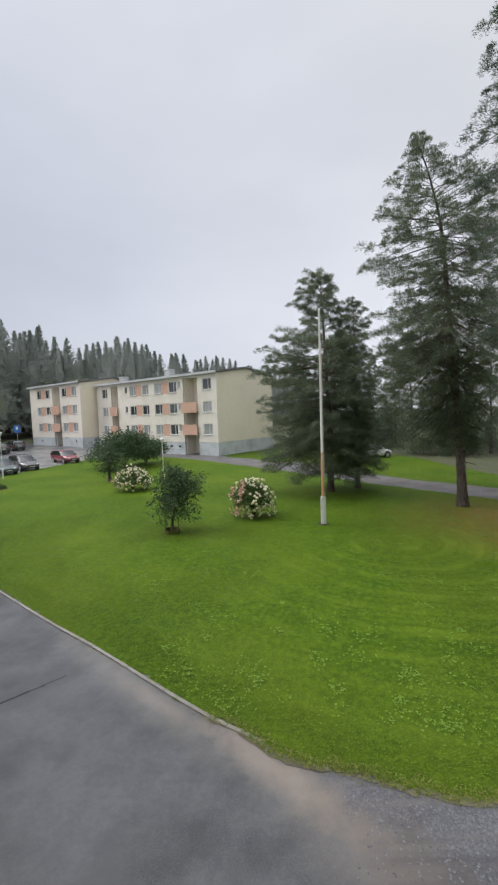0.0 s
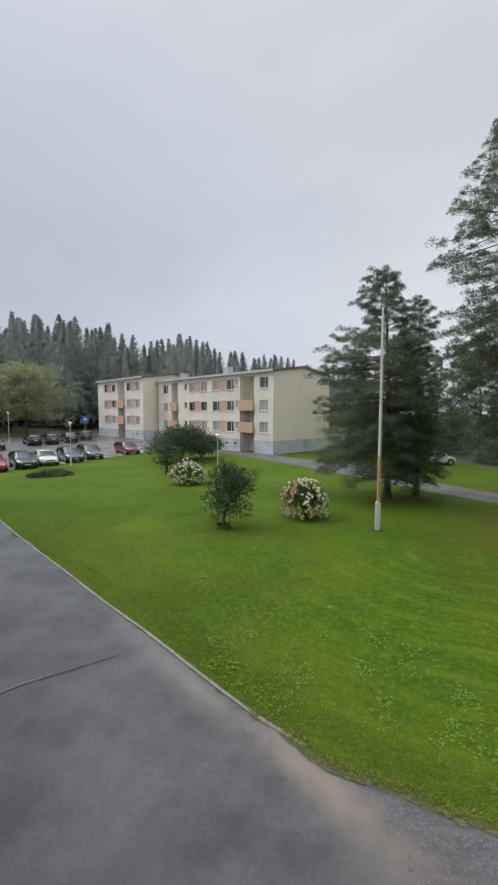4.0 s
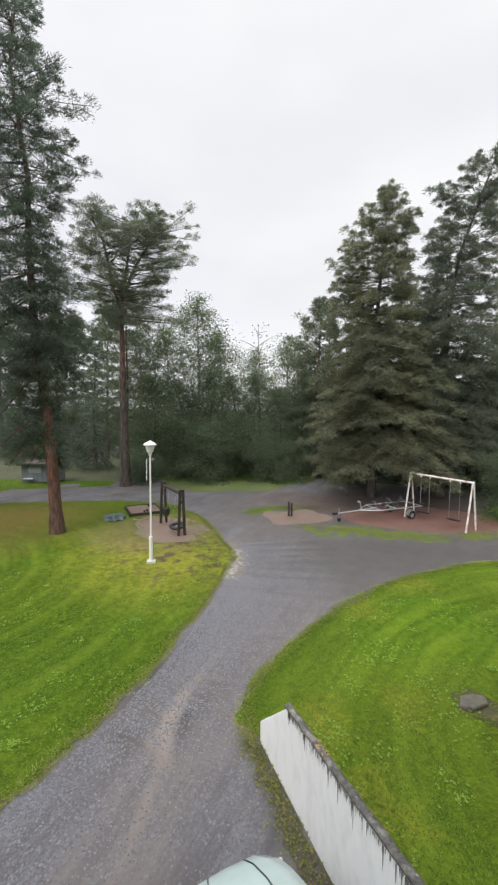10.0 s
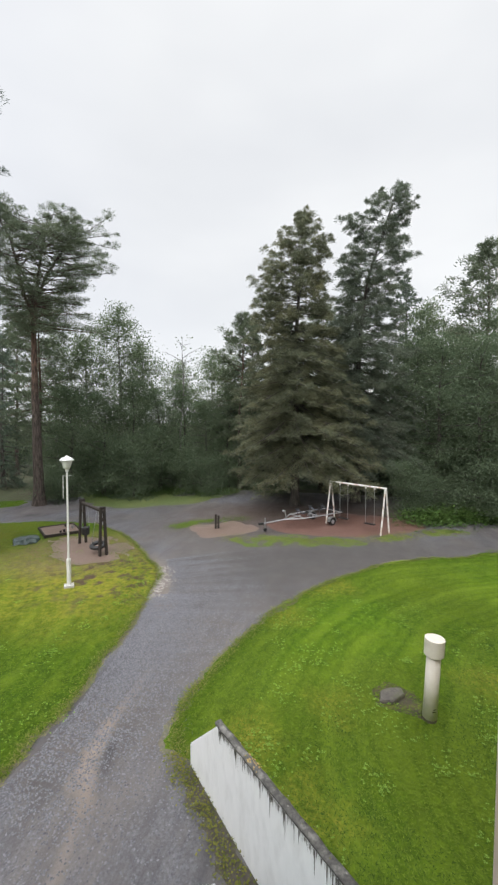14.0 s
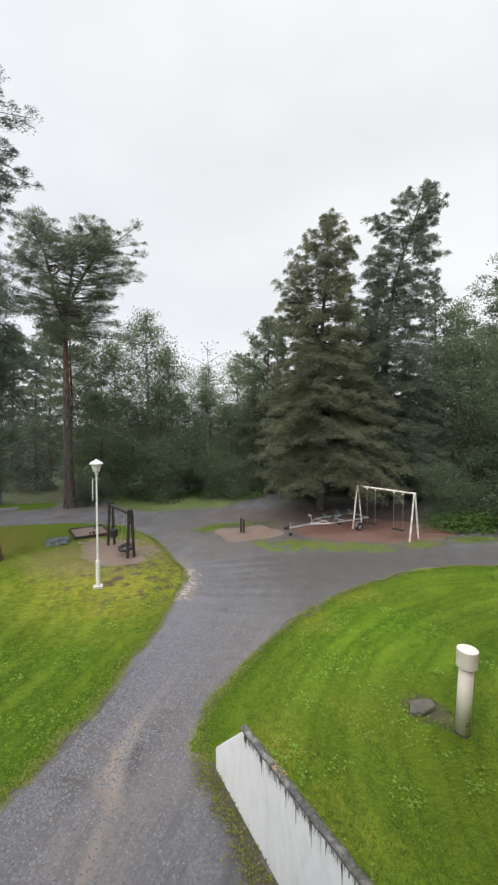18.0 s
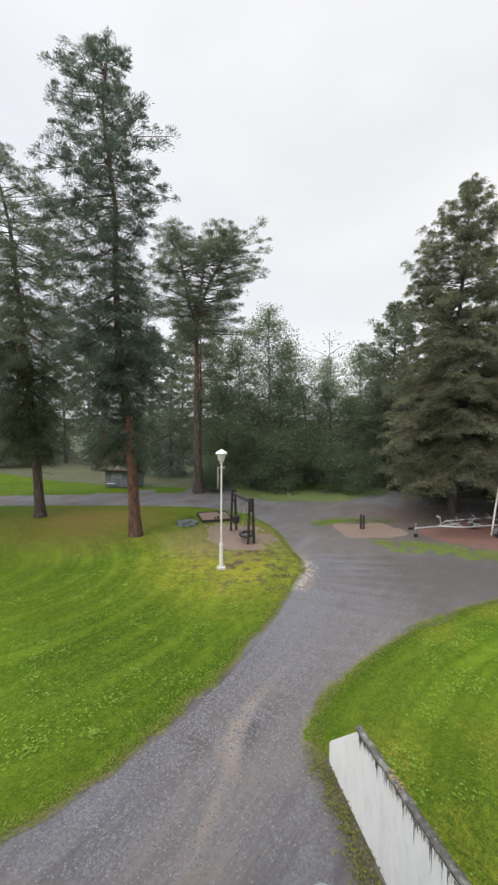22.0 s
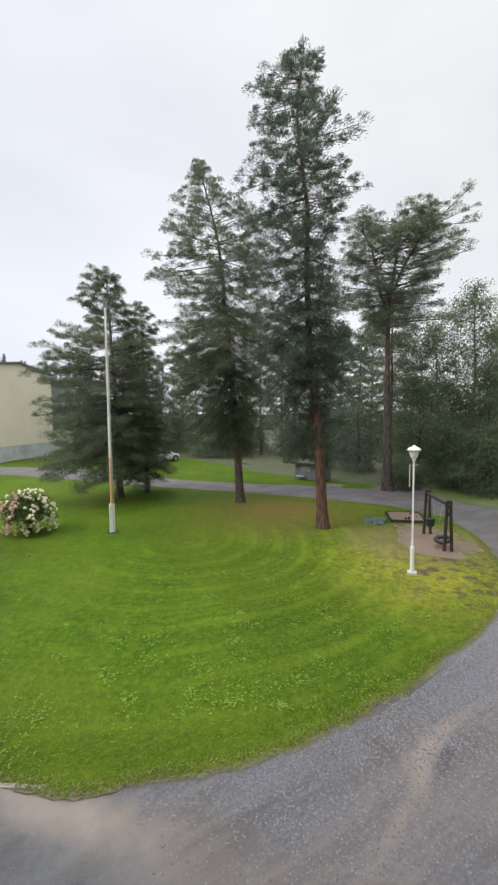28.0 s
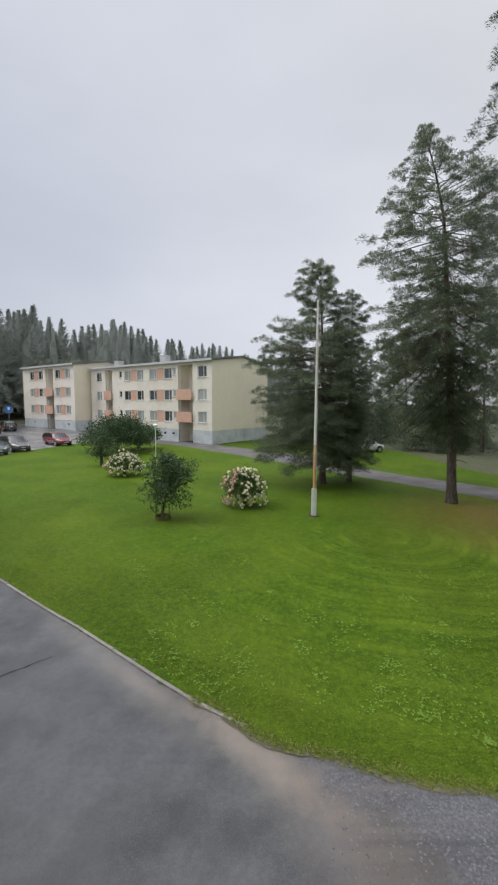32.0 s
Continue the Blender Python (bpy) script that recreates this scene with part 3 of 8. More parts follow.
def region(name, points, z, material, label, category, step=0.5, inner=1.5, ragged=0.1, seed=1.0, edge_drop=0.0, swell=0.0):
    """A sheet of ground inside an outline; its rim bends down by edge_drop."""
    rim = flow(points, step, ragged, seed)
    co = [Vector((p.x, p.y)) for p in rim]
    rims = len(co)
    ax = np.array([(p.x, p.y) for p in rim])
    x0, y0, x1, y1 = ax[:, 0].min(), ax[:, 1].min(), ax[:, 0].max(), ax[:, 1].max()
    gx, gy = np.meshgrid(np.arange(x0, x1, inner), np.arange(y0, y1, inner))
    g = np.stack([gx.ravel(), gy.ravel()], 1) + np.random.RandomState(int(seed * 7)).uniform(-0.25, 0.25, (gx.size, 2)) * inner
    a, b = ax, np.roll(ax, -1, 0)
    px, py = g[:, 0:1], g[:, 1:2]
    with np.errstate(divide='ignore', invalid='ignore'):
        cross = ((a[:, 1] > py) != (b[:, 1] > py)) & (px < (b[:, 0] - a[:, 0]) * (py - a[:, 1]) / (b[:, 1] - a[:, 1]) + a[:, 0])
    ins = cross.sum(1) % 2 == 1
    near = np.min(np.hypot(px - a[:, 0], py - a[:, 1]), axis=1) > inner * 0.35
    co += [Vector((float(p[0]), float(p[1]))) for p in g[ins & near]]
    vs, es, fs, *_ = delaunay_2d_cdt(co, [(i, (i + 1) % rims) for i in range(rims)], [], 1, 1e-5)
    va = np.array([(v.x, v.y) for v in vs])
    dist = np.full(len(va), 9.0)
    for i in range(0, len(va), 2000):
        c = va[i:i + 2000]
        dist[i:i + 2000] = np.min(np.hypot(c[:, 0:1] - a[:, 0], c[:, 1:2] - a[:, 1]), axis=1)
    zz = z + rise(va[:, 0], va[:, 1]) - edge_drop * (1 - smooth(0.0, 0.5, dist))
    if swell:
        zz += swell * np.array([noise.noise(Vector((v[0] * 0.25, v[1] * 0.25, seed))) for v in va]) * smooth(0.5, 3.0, dist)
    tris = [f for f in fs if len(f) == 3]
    v3 = np.column_stack([va, zz])
    t = np.array(tris)
    up = np.cross(v3[t[:, 1]] - v3[t[:, 0]], v3[t[:, 2]] - v3[t[:, 0]])[:, 2] < 0
    t[up] = t[up][:, ::-1]
    ob = hang(name, mesh_np(name, v3, t, material, smooth_shade=True))
    return tagged(ob, label, category, kind="structure")


def ground_sheet():
    ring = [0.0, 20.0, 40.0, 55.0, 65.0, 75.0, 90.0, 110.0, 150.0, 250.0, 500.0, 1000.0, 2500.0]
    sides = 72
    vs, tris = [(0.0, 0.0, -0.07)], []
    for i, r in enumerate(ring[1:]):
        for k in range(sides):
            x, y = r * math.sin(k * math.tau / sides), r * math.cos(k * math.tau / sides)
            vs.append((x, y, -0.07 + float(rise(x, y)) + 3.0 * float(smooth(95, 135, r)) * (1.0 if y > 0 else 0.0)))
    for k in range(sides):
        tris.append((0, 1 + (k + 1) % sides, 1 + k))
    for i in range(len(ring) - 2):
        a, b = 1 + i * sides, 1 + (i + 1) * sides
        for k in range(sides):
            j = (k + 1) % sides
            tris += [(a + k, a + j, b + k), (a + j, b + j, b + k)]
    return tagged(hang("ground", mesh_np("ground", vs, tris, M_FLOOR, smooth_shade=True)),
                  "dark mossy ground under the trees reaching the horizon", "ground", kind="structure")


LAWN_RIM = [(-26.2, 27.6), (-15.3, 18.0), (-10.6, 14.1), (-7.9, 12.0), (-5.2, 9.85), (-3.6, 8.65), (-1.7, 7.12), (-0.8, 6.42), (0.1, 5.85),
            (1.3, 5.22), (2.3, 4.94), (3.4, 4.78), (4.5, 4.71), (6.0, 4.76), (7.7, 5.02), (9.1, 5.3), (10.7, 5.73), (12.3, 6.25), (13.4, 7.2),
            (14.9, 8.6), (16.2, 10.2), (17.2, 12.2), (17.0, 15.0), (14.9, 18.7), (11.9, 22.9), (8.4, 27.2), (5.0, 32.0), (1.4, 36.9), (-3.2, 42.6),
            (-7.3, 47.6), (-13.0, 52.5), (-18.6, 56.0), (-20.0, 52.9), (-22.1, 43.8), (-24.0, 36.8), (-26.0, 31.5)]
ground_sheet()
region("road_car_park", [(1.5, -1.6), (-8.0, 6.2), (-24.0, 19.3), (-34.0, 27.6), (-56.0, 45.0), (-52.0, 60.0), (-48.0, 74.0), (-48.0, 88.0), (-36.0, 81.0),
                         (-27.0, 73.5), (-14.0, 62.0), (-1.0, 48.0), (4.0, 39.5), (2.6, 35.0), (-2.0, 39.0), (-8.5, 45.0), (-15.0, 48.0), (-17.0, 40.0),
                         (-22.0, 30.0), (-14.0, 19.0), (-4.0, 10.5), (0.0, 7.0), (3.0, 6.0), (3.2, 3.0)], 0.0, M_DRIVE,
       "rain-wet dark asphalt drive and car park", "road", 1.5, 4.0, 0.05, 2.0)
region("path_gravel", [(1.2, 6.2), (0.75, 4.6), (0.5, 3.6), (0.9, 2.4), (0.4, 1.0), (0.9, -0.6), (2.4, -2.4), (4.0, -1.0), (5.6, 1.0), (7.8, 0.8), (13.0, -2.0), (15.0, -6.0), (18.0, -16.0), (30.0, -22.0),
                       (29.0, -8.0), (29.0, 6.0), (27.5, 13.0), (22.5, 18.5), (17.0, 24.0), (11.0, 31.0), (7.0, 38.0), (3.0, 42.0), (1.5, 36.0), (7.0, 27.0), (11.0, 22.0),
                       (13.5, 17.0), (14.5, 12.0), (11.0, 8.0), (6.0, 6.5), (3.0, 6.2)], 0.005, M_DRIVE,
       "wet grey gravel path washed by rain", "path", 0.3, 2.0, 0.3, 3.0)
region("lawn_main", LAWN_RIM, 0.045, M_LAWN, "mown green lawn with mowing stripes and clover", "lawn", 0.12, 1.0, 0.17, 5.0, 0.032, 0.05)
region("lawn_side", [(17.4, -6.2), (16.4, -4.3), (15.6, -2.4), (14.4, -0.85), (12.7, 0.55), (11.0, 1.56), (9.0, 2.32), (7.4, 2.66), (6.3, 2.74), (5.55, 2.66), (5.36, 2.18), (4.56, 1.22), (3.25, -0.14), (1.6, -1.9),
                     (3.0, -7.0), (6.0, -14.0), (18.5, -16.0)], 0.06, M_LAWN_R, "mown green lawn beside the concrete wall", "lawn", 0.12, 1.0, 0.17, 6.0, 0.045, 0.06)
region("lawn_far", [(9.6, 30.4), (13.1, 25.9), (16.9, 21.6), (20.0, 18.5), (21.5, 20.0), (19.0, 25.0), (17.5, 33.0), (16.0, 44.0), (6.0, 50.0), (2.0, 46.5), (4.5, 40.5)],
       0.04, M_FIELD, "green lawn beyond the path under the trees", "lawn", 0.6, 2.0, 0.15, 7.0, 0.05, 0.06)
region("verge_grass", [(20.6, 14.0), (22.0, 16.2), (24.5, 18.5), (28.0, 17.0), (31.0, 11.0), (29.5, 8.0), (26.5, 7.9), (23.4, 8.9), (21.7, 10.9)],
       0.03, M_VERGE_GRASS, "rough grass verge before the woods", "grass", 0.3, 1.2, 0.6, 8.0, 0.03, 0.06)
region("verge_gable", [(2.9, 40.6), (5.2, 42.5), (4.6, 47.5), (9.0, 53.0), (14.0, 60.0), (8.0, 62.0), (-2.8, 50.6), (0.6, 45.0)],
       0.05, M_FIELD, "mown grass strip beside the gable wall", "grass", 0.5, 2.0, 0.1, 9.0, 0.05)
region("verge_back", [(-58.0, 50.0), (-52.0, 64.0), (-50.0, 78.0), (-50.0, 95.0), (-80.0, 110.0), (-110.0, 80.0), (-80.0, 50.0)],
       0.05, M_VERGE_GRASS, "rough grass behind the car park", "grass", 2.0, 5.0, 0.4, 9.5, 0.05)
region("sand_swing", [(11.6, 9.6), (12.3, 8.3), (13.3, 7.9), (14.6, 8.7), (15.5, 10.3), (15.6, 11.4), (14.6, 11.9), (13.2, 11.3), (12.2, 10.7)],
       0.058, M_SAND, "reddish sand worn bare under the tyre swing", "sand", 0.12, 0.8, 0.5, 10.0, 0.02)
region("sand_post", [(17.0, 7.4), (17.9, 7.5), (18.9, 6.5), (19.6, 5.5), (19.0, 4.3), (18.3, 4.0), (17.2, 4.4), (16.6, 5.2), (16.6, 6.4)],
       0.012, M_SAND, "pinkish wet sand patch round a short post", "sand", 0.15, 0.6, 0.6, 11.0, 0.008)
region("sand_swing_set", [(17.9, 3.0), (19.4, 3.9), (21.2, 3.4), (22.8, 1.6), (22.8, -1.0), (22.2, -3.2), (20.4, -3.6), (18.9, -2.2), (17.9, 0.2)],
       0.03, M_REDSAND, "red gravel under the swing set", "sand", 0.3, 0.8, 0.3, 12.0, 0.03)
for i, rim in enumerate((((15.9, 5.9), (17.0, 4.4), (17.7, 3.4), (18.0, 1.7), (17.7, 0.4), (18.4, -1.0), (19.4, -2.0), (20.3, -3.6), (20.9, -5.4), (20.0, -5.4), (18.8, -3.2), (17.4, -1.2), (16.4, 0.2), (16.3, 1.5), (15.6, 2.9), (15.7, 4.2)),
                         ((16.9, 8.1), (17.7, 8.7), (18.9, 8.2), (20.0, 6.9), (20.7, 5.4), (20.0, 5.0), (18.9, 6.2), (17.8, 7.3)))):
    region("verge_swing", rim, 0.016, M_VERGE, "patchy trodden grass along the play area", "grass", 0.15, 0.6, 0.5, 13.0 + i * 3.3, 0.012)
region("weeds_wall", [(5.2, 2.2), (4.95, 2.15), (4.4, 1.75), (3.6, 1.0), (2.7, 0.2), (2.1, -0.5), (2.7, -0.7), (3.5, 0.3), (4.4, 1.25), (5.3, 2.15)],
       0.026, M_SOIL, "soil and moss at the foot of the concrete wall", "weeds", 0.12, 0.4, 0.18, 14.0, 0.02)

def kerb():
    """A flush concrete edging between the asphalt and the lawn, in short lengths."""
    k = tagged(new("kerb"), "narrow worn concrete edging between asphalt and lawn", "kerb", kind="structure")
    line = flow(LAWN_RIM[:10], 0.5, 0.0, 1.0, False)
    pts = [line[0]]
    for q in line:
        if (q - pts[-1]).length > 0.95:
            pts.append(q)
    me = bpy.data.meshes.new("edging_stone")
    bm = bmesh.new()
    add_box(bm, 0.006, -0.035, -0.12, 0.994, 0.035, 0.022, 0.008)
    bm.to_mesh(me)
    bm.free()
    me.materials.append(M_KERB)
    for a, b in zip(pts, pts[1:]):
        d = b - a
        hang("edging_stone", me, k, at=pose(a.x - 0.02, a.y - 0.03, float(rise(a.x, a.y)) + 0.004 * noise.noise(a * 3), 0, 0, math.degrees(math.atan2(d.y, d.x))) @ Matrix.Diagonal((d.length, 1, 1, 1)))


M_KERB = surface("wet_kerb_concrete", (0.200, 0.190, 0.170), (0.290, 0.275, 0.250), 8.0, (0.4, 0.7), (0.130, 0.130, 0.085), 1.2, 0.7, 60.0, 0.3, 0.005, piece=0.15)
kerb()
M_CRACK = surface("dark_wet_joint", (0.016, 0.016, 0.017), (0.034, 0.034, 0.035), 20.0, (0.2, 0.4))
M_CRACKLINE = surface("pale_joint_lip", (0.260, 0.260, 0.255), (0.360, 0.360, 0.350), 14.0, (0.3, 0.5))


def joint(points, width, material, z, label, name="road_joint", category="road joint", ragged=0.05, seed=3.3):
    line = flow(points, 0.12, ragged, seed, False)
    bm = bmesh.new()
    prev = None
    for a, b in zip(line, line[1:]):
        n = Vector((-(b - a).y, (b - a).x, 0)).normalized() * width * (0.6 + 0.5 * abs(noise.noise(a * 3)))
        cur = [bm.verts.new((a.x + n.x, a.y + n.y, z)), bm.verts.new((a.x - n.x, a.y - n.y, z))]
        if prev:
            bm.faces.new((prev[0], cur[0], cur[1], prev[1]))
        prev = cur
    bmesh.ops.recalc_face_normals(bm, faces=bm.faces[:])
    ob = part(name, bm, material)
    if ob.data.polygons[0].normal.z < 0:
        ob.data.flip_normals()
    return tagged(ob, label, category, kind="structure")


joint([(-7.2, 4.6), (-6.0, 5.45), (-5.05, 6.48), (-3.64, 7.75)], 0.028, M_CRACK, 0.004, "dark joint across the asphalt drive")
joint([(-7.22, 4.64), (-6.05, 5.50), (-5.1, 6.53), (-4.6, 7.0)], 0.012, M_CRACKLINE, 0.007, "pale worn lip along the asphalt joint")
joint([(-20.5, 17.0), (-18.8, 18.6), (-17.3, 19.6)], 0.03, M_CRACK, 0.004, "dark joint across the asphalt drive")
joint([(-14.6, 11.8), (-13.2, 13.4), (-12.2, 15.0)], 0.03, M_CRACK, 0.004, "dark joint across the asphalt drive")

# the worn earth along the lawns' rims
joint(LAWN_RIM[7:22], 0.17, M_RIM_EARTH, 0.012, "worn earth and dry grass along the lawn's rim", "lawn_rim", "lawn edge", 0.17, 5.0)
joint([(17.4, -6.2), (16.4, -4.3), (15.6, -2.4), (14.4, -0.85), (12.7, 0.55), (11.0, 1.56), (9.0, 2.32), (7.4, 2.66), (6.3, 2.74), (5.55, 2.66), (5.36, 2.18)], 0.15, M_RIM_EARTH, 0.012,
      "worn earth and dry grass along the lawn's rim", "lawn_rim", "lawn edge", 0.17, 6.0)
region("soil_stone", [(7.14, -0.5), (7.45, -0.45), (7.85, -0.75), (7.75, -1.15), (7.3, -1.45), (7.05, -1.3), (7.08, -0.85)], 0.082, M_MOSSY, "bare dark soil round a flat stone", "soil", 0.1, 0.3, 0.2, 21.0, 0.03)


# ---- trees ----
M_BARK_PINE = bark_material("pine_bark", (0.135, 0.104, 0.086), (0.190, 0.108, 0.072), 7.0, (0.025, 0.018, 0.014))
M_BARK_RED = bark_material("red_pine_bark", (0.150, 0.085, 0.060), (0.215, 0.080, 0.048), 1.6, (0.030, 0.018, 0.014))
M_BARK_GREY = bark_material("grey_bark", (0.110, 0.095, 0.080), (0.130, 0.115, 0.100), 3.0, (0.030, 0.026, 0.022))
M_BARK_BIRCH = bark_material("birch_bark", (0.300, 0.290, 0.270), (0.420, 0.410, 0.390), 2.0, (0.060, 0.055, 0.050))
M_PINE = foliage("pine_needles", (0.112, 0.142, 0.096), (0.198, 0.236, 0.156), (0.220, 0.260, 0.162), rough=0.6, clear=0.5)
M_PINE_DARK = foliage("dark_pine_needles", (0.078, 0.110, 0.086), (0.156, 0.198, 0.144), (0.176, 0.222, 0.150), rough=0.6, clear=0.5)
M_SPRUCE = foliage("spruce_needles", (0.126, 0.144, 0.096), (0.226, 0.240, 0.152), (0.282, 0.272, 0.152), rough=0.6, clear=0.5)
M_SPRUCE_DARK = foliage("dark_spruce_needles", (0.116, 0.146, 0.112), (0.200, 0.236, 0.172), (0.236, 0.256, 0.176), rough=0.6, clear=0.5)
# light birch green, lifted further to paint haze over the woods
M_LEAF = foliage("birch_leaves", (0.140, 0.185, 0.110), (0.220, 0.275, 0.160), (0.235, 0.290, 0.165), rough=0.65, clear=0.5)
M_LEAF_DARK = foliage("alder_leaves", (0.115, 0.160, 0.098), (0.170, 0.220, 0.132), (0.185, 0.238, 0.138), rough=0.8, clear=0.5)
# needles greyed and paled well beyond spruce green, painting in rain mist
M_HAZEWOOD = foliage("haze_paled_spruce_needles", (0.360, 0.395, 0.370), (0.420, 0.455, 0.425), (0.425, 0.460, 0.425), rough=0.7, clear=0.5, wide_scale=0.2)
M_MAPLE = foliage("maple_leaves", (0.270, 0.300, 0.180), (0.350, 0.375, 0.215), (0.370, 0.370, 0.200), rough=0.7, clear=0.5)


class Cloud:
    """Gathers bars and blades as plain arrays."""

    def __init__(self):
        self.v, self.t, self.n = [], [], 0

    def add(self, v, t):
        self.v.append(v)
        self.t.append(t + self.n)
        self.n += len(v)

    def bar(self, pts, radii, sides=5):
        pts = np.asarray(pts, float)
        d = np.gradient(pts, axis=0)
        d /= np.linalg.norm(d, axis=1, keepdims=True) + 1e-9
        ref = np.where(np.abs(d[:, 2:3]) > 0.9, np.array([[1.0, 0, 0]]), np.array([[0, 0, 1.0]]))
        a = np.cross(d, ref)
        a /= np.linalg.norm(a, axis=1, keepdims=True) + 1e-9
        b = np.cross(d, a)
        k = np.arange(sides) * math.tau / sides
        ring = a[:, None] * np.cos(k)[None, :, None] + b[:, None] * np.sin(k)[None, :, None]
        v = (pts[:, None] + ring * np.asarray(radii, float)[:, None, None]).reshape(-1, 3)
        i = np.arange(len(pts) - 1)[:, None] * sides + np.arange(sides)[None]
        j = np.arange(len(pts) - 1)[:, None] * sides + (np.arange(sides)[None] + 1) % sides
        self.add(v, np.concatenate([np.stack([i, j, i + sides], -1).reshape(-1, 3), np.stack([j, j + sides, i + sides], -1).reshape(-1, 3)]))

    def blades(self, rs, p, axis, count, length, width, spread):
        """Tufts of slim blades at the points p, fanned round their axes."""
        p = np.repeat(np.asarray(p, float), count, 0)
        d = np.repeat(np.asarray(axis, float), count, 0) + rs.normal(0, spread, p.shape)
        d /= np.linalg.norm(d, axis=1, keepdims=True) + 1e-9
        s = np.cross(d, rs.normal(0, 1, p.shape))
        s /= np.linalg.norm(s, axis=1, keepdims=True) + 1e-9
        ln = length * rs.uniform(0.6, 1.3, (len(p), 1))
        q = p + d * ln * rs.uniform(-0.15, 0.25, (len(p), 1))
        w = s * (width * rs.uniform(0.7, 1.3, (len(p), 1)))
        v = np.stack([q - w, q + w, q + d * ln], 1).reshape(-1, 3)
        self.add(v, np.arange(len(v)).reshape(-1, 3))

    def leaves(self, rs, p, size, droop=0.3):
        """Single pointed leaves lying anyhow."""
        p = np.asarray(p, float)
        d = rs.normal(0, 1, p.shape) + np.array([0, 0, -droop])
        d /= np.linalg.norm(d, axis=1, keepdims=True) + 1e-9
        s = np.cross(d, rs.normal(0, 1, p.shape))
        s /= np.linalg.norm(s, axis=1, keepdims=True) + 1e-9
        ln = size * rs.uniform(0.6, 1.35, (len(p), 1))
        v = np.stack([p, p + d * ln * 0.55 - s * ln * 0.36, p + d * ln, p + d * ln * 0.55 + s * ln * 0.36], 1).reshape(-1, 3)
        i = np.arange(len(p))[:, None] * 4
        self.add(v, np.concatenate([i + np.array([[0, 1, 2]]), i + np.array([[0, 2, 3]])]))

    def mesh(self, name, material, shade=False):
        return mesh_np(name, np.concatenate(self.v), np.concatenate(self.t), material, smooth_shade=shade)


def trunk_line(rs, height, lean, wander):
    h = np.linspace(0, 1, 15)
    ph = rs.uniform(0, 6.28, 4)
    x = lean[0] * h ** 1.6 + wander * (np.sin(h * 5 + ph[0]) - math.sin(ph[0])) * h + 0.4 * wander * np.sin(h * 13 + ph[1]) * h
    y = lean[1] * h ** 1.6 + wander * (np.sin(h * 4 + ph[2]) - math.sin(ph[2])) * h + 0.4 * wander * np.sin(h * 11 + ph[3]) * h
    return np.column_stack([x, y, h * height])


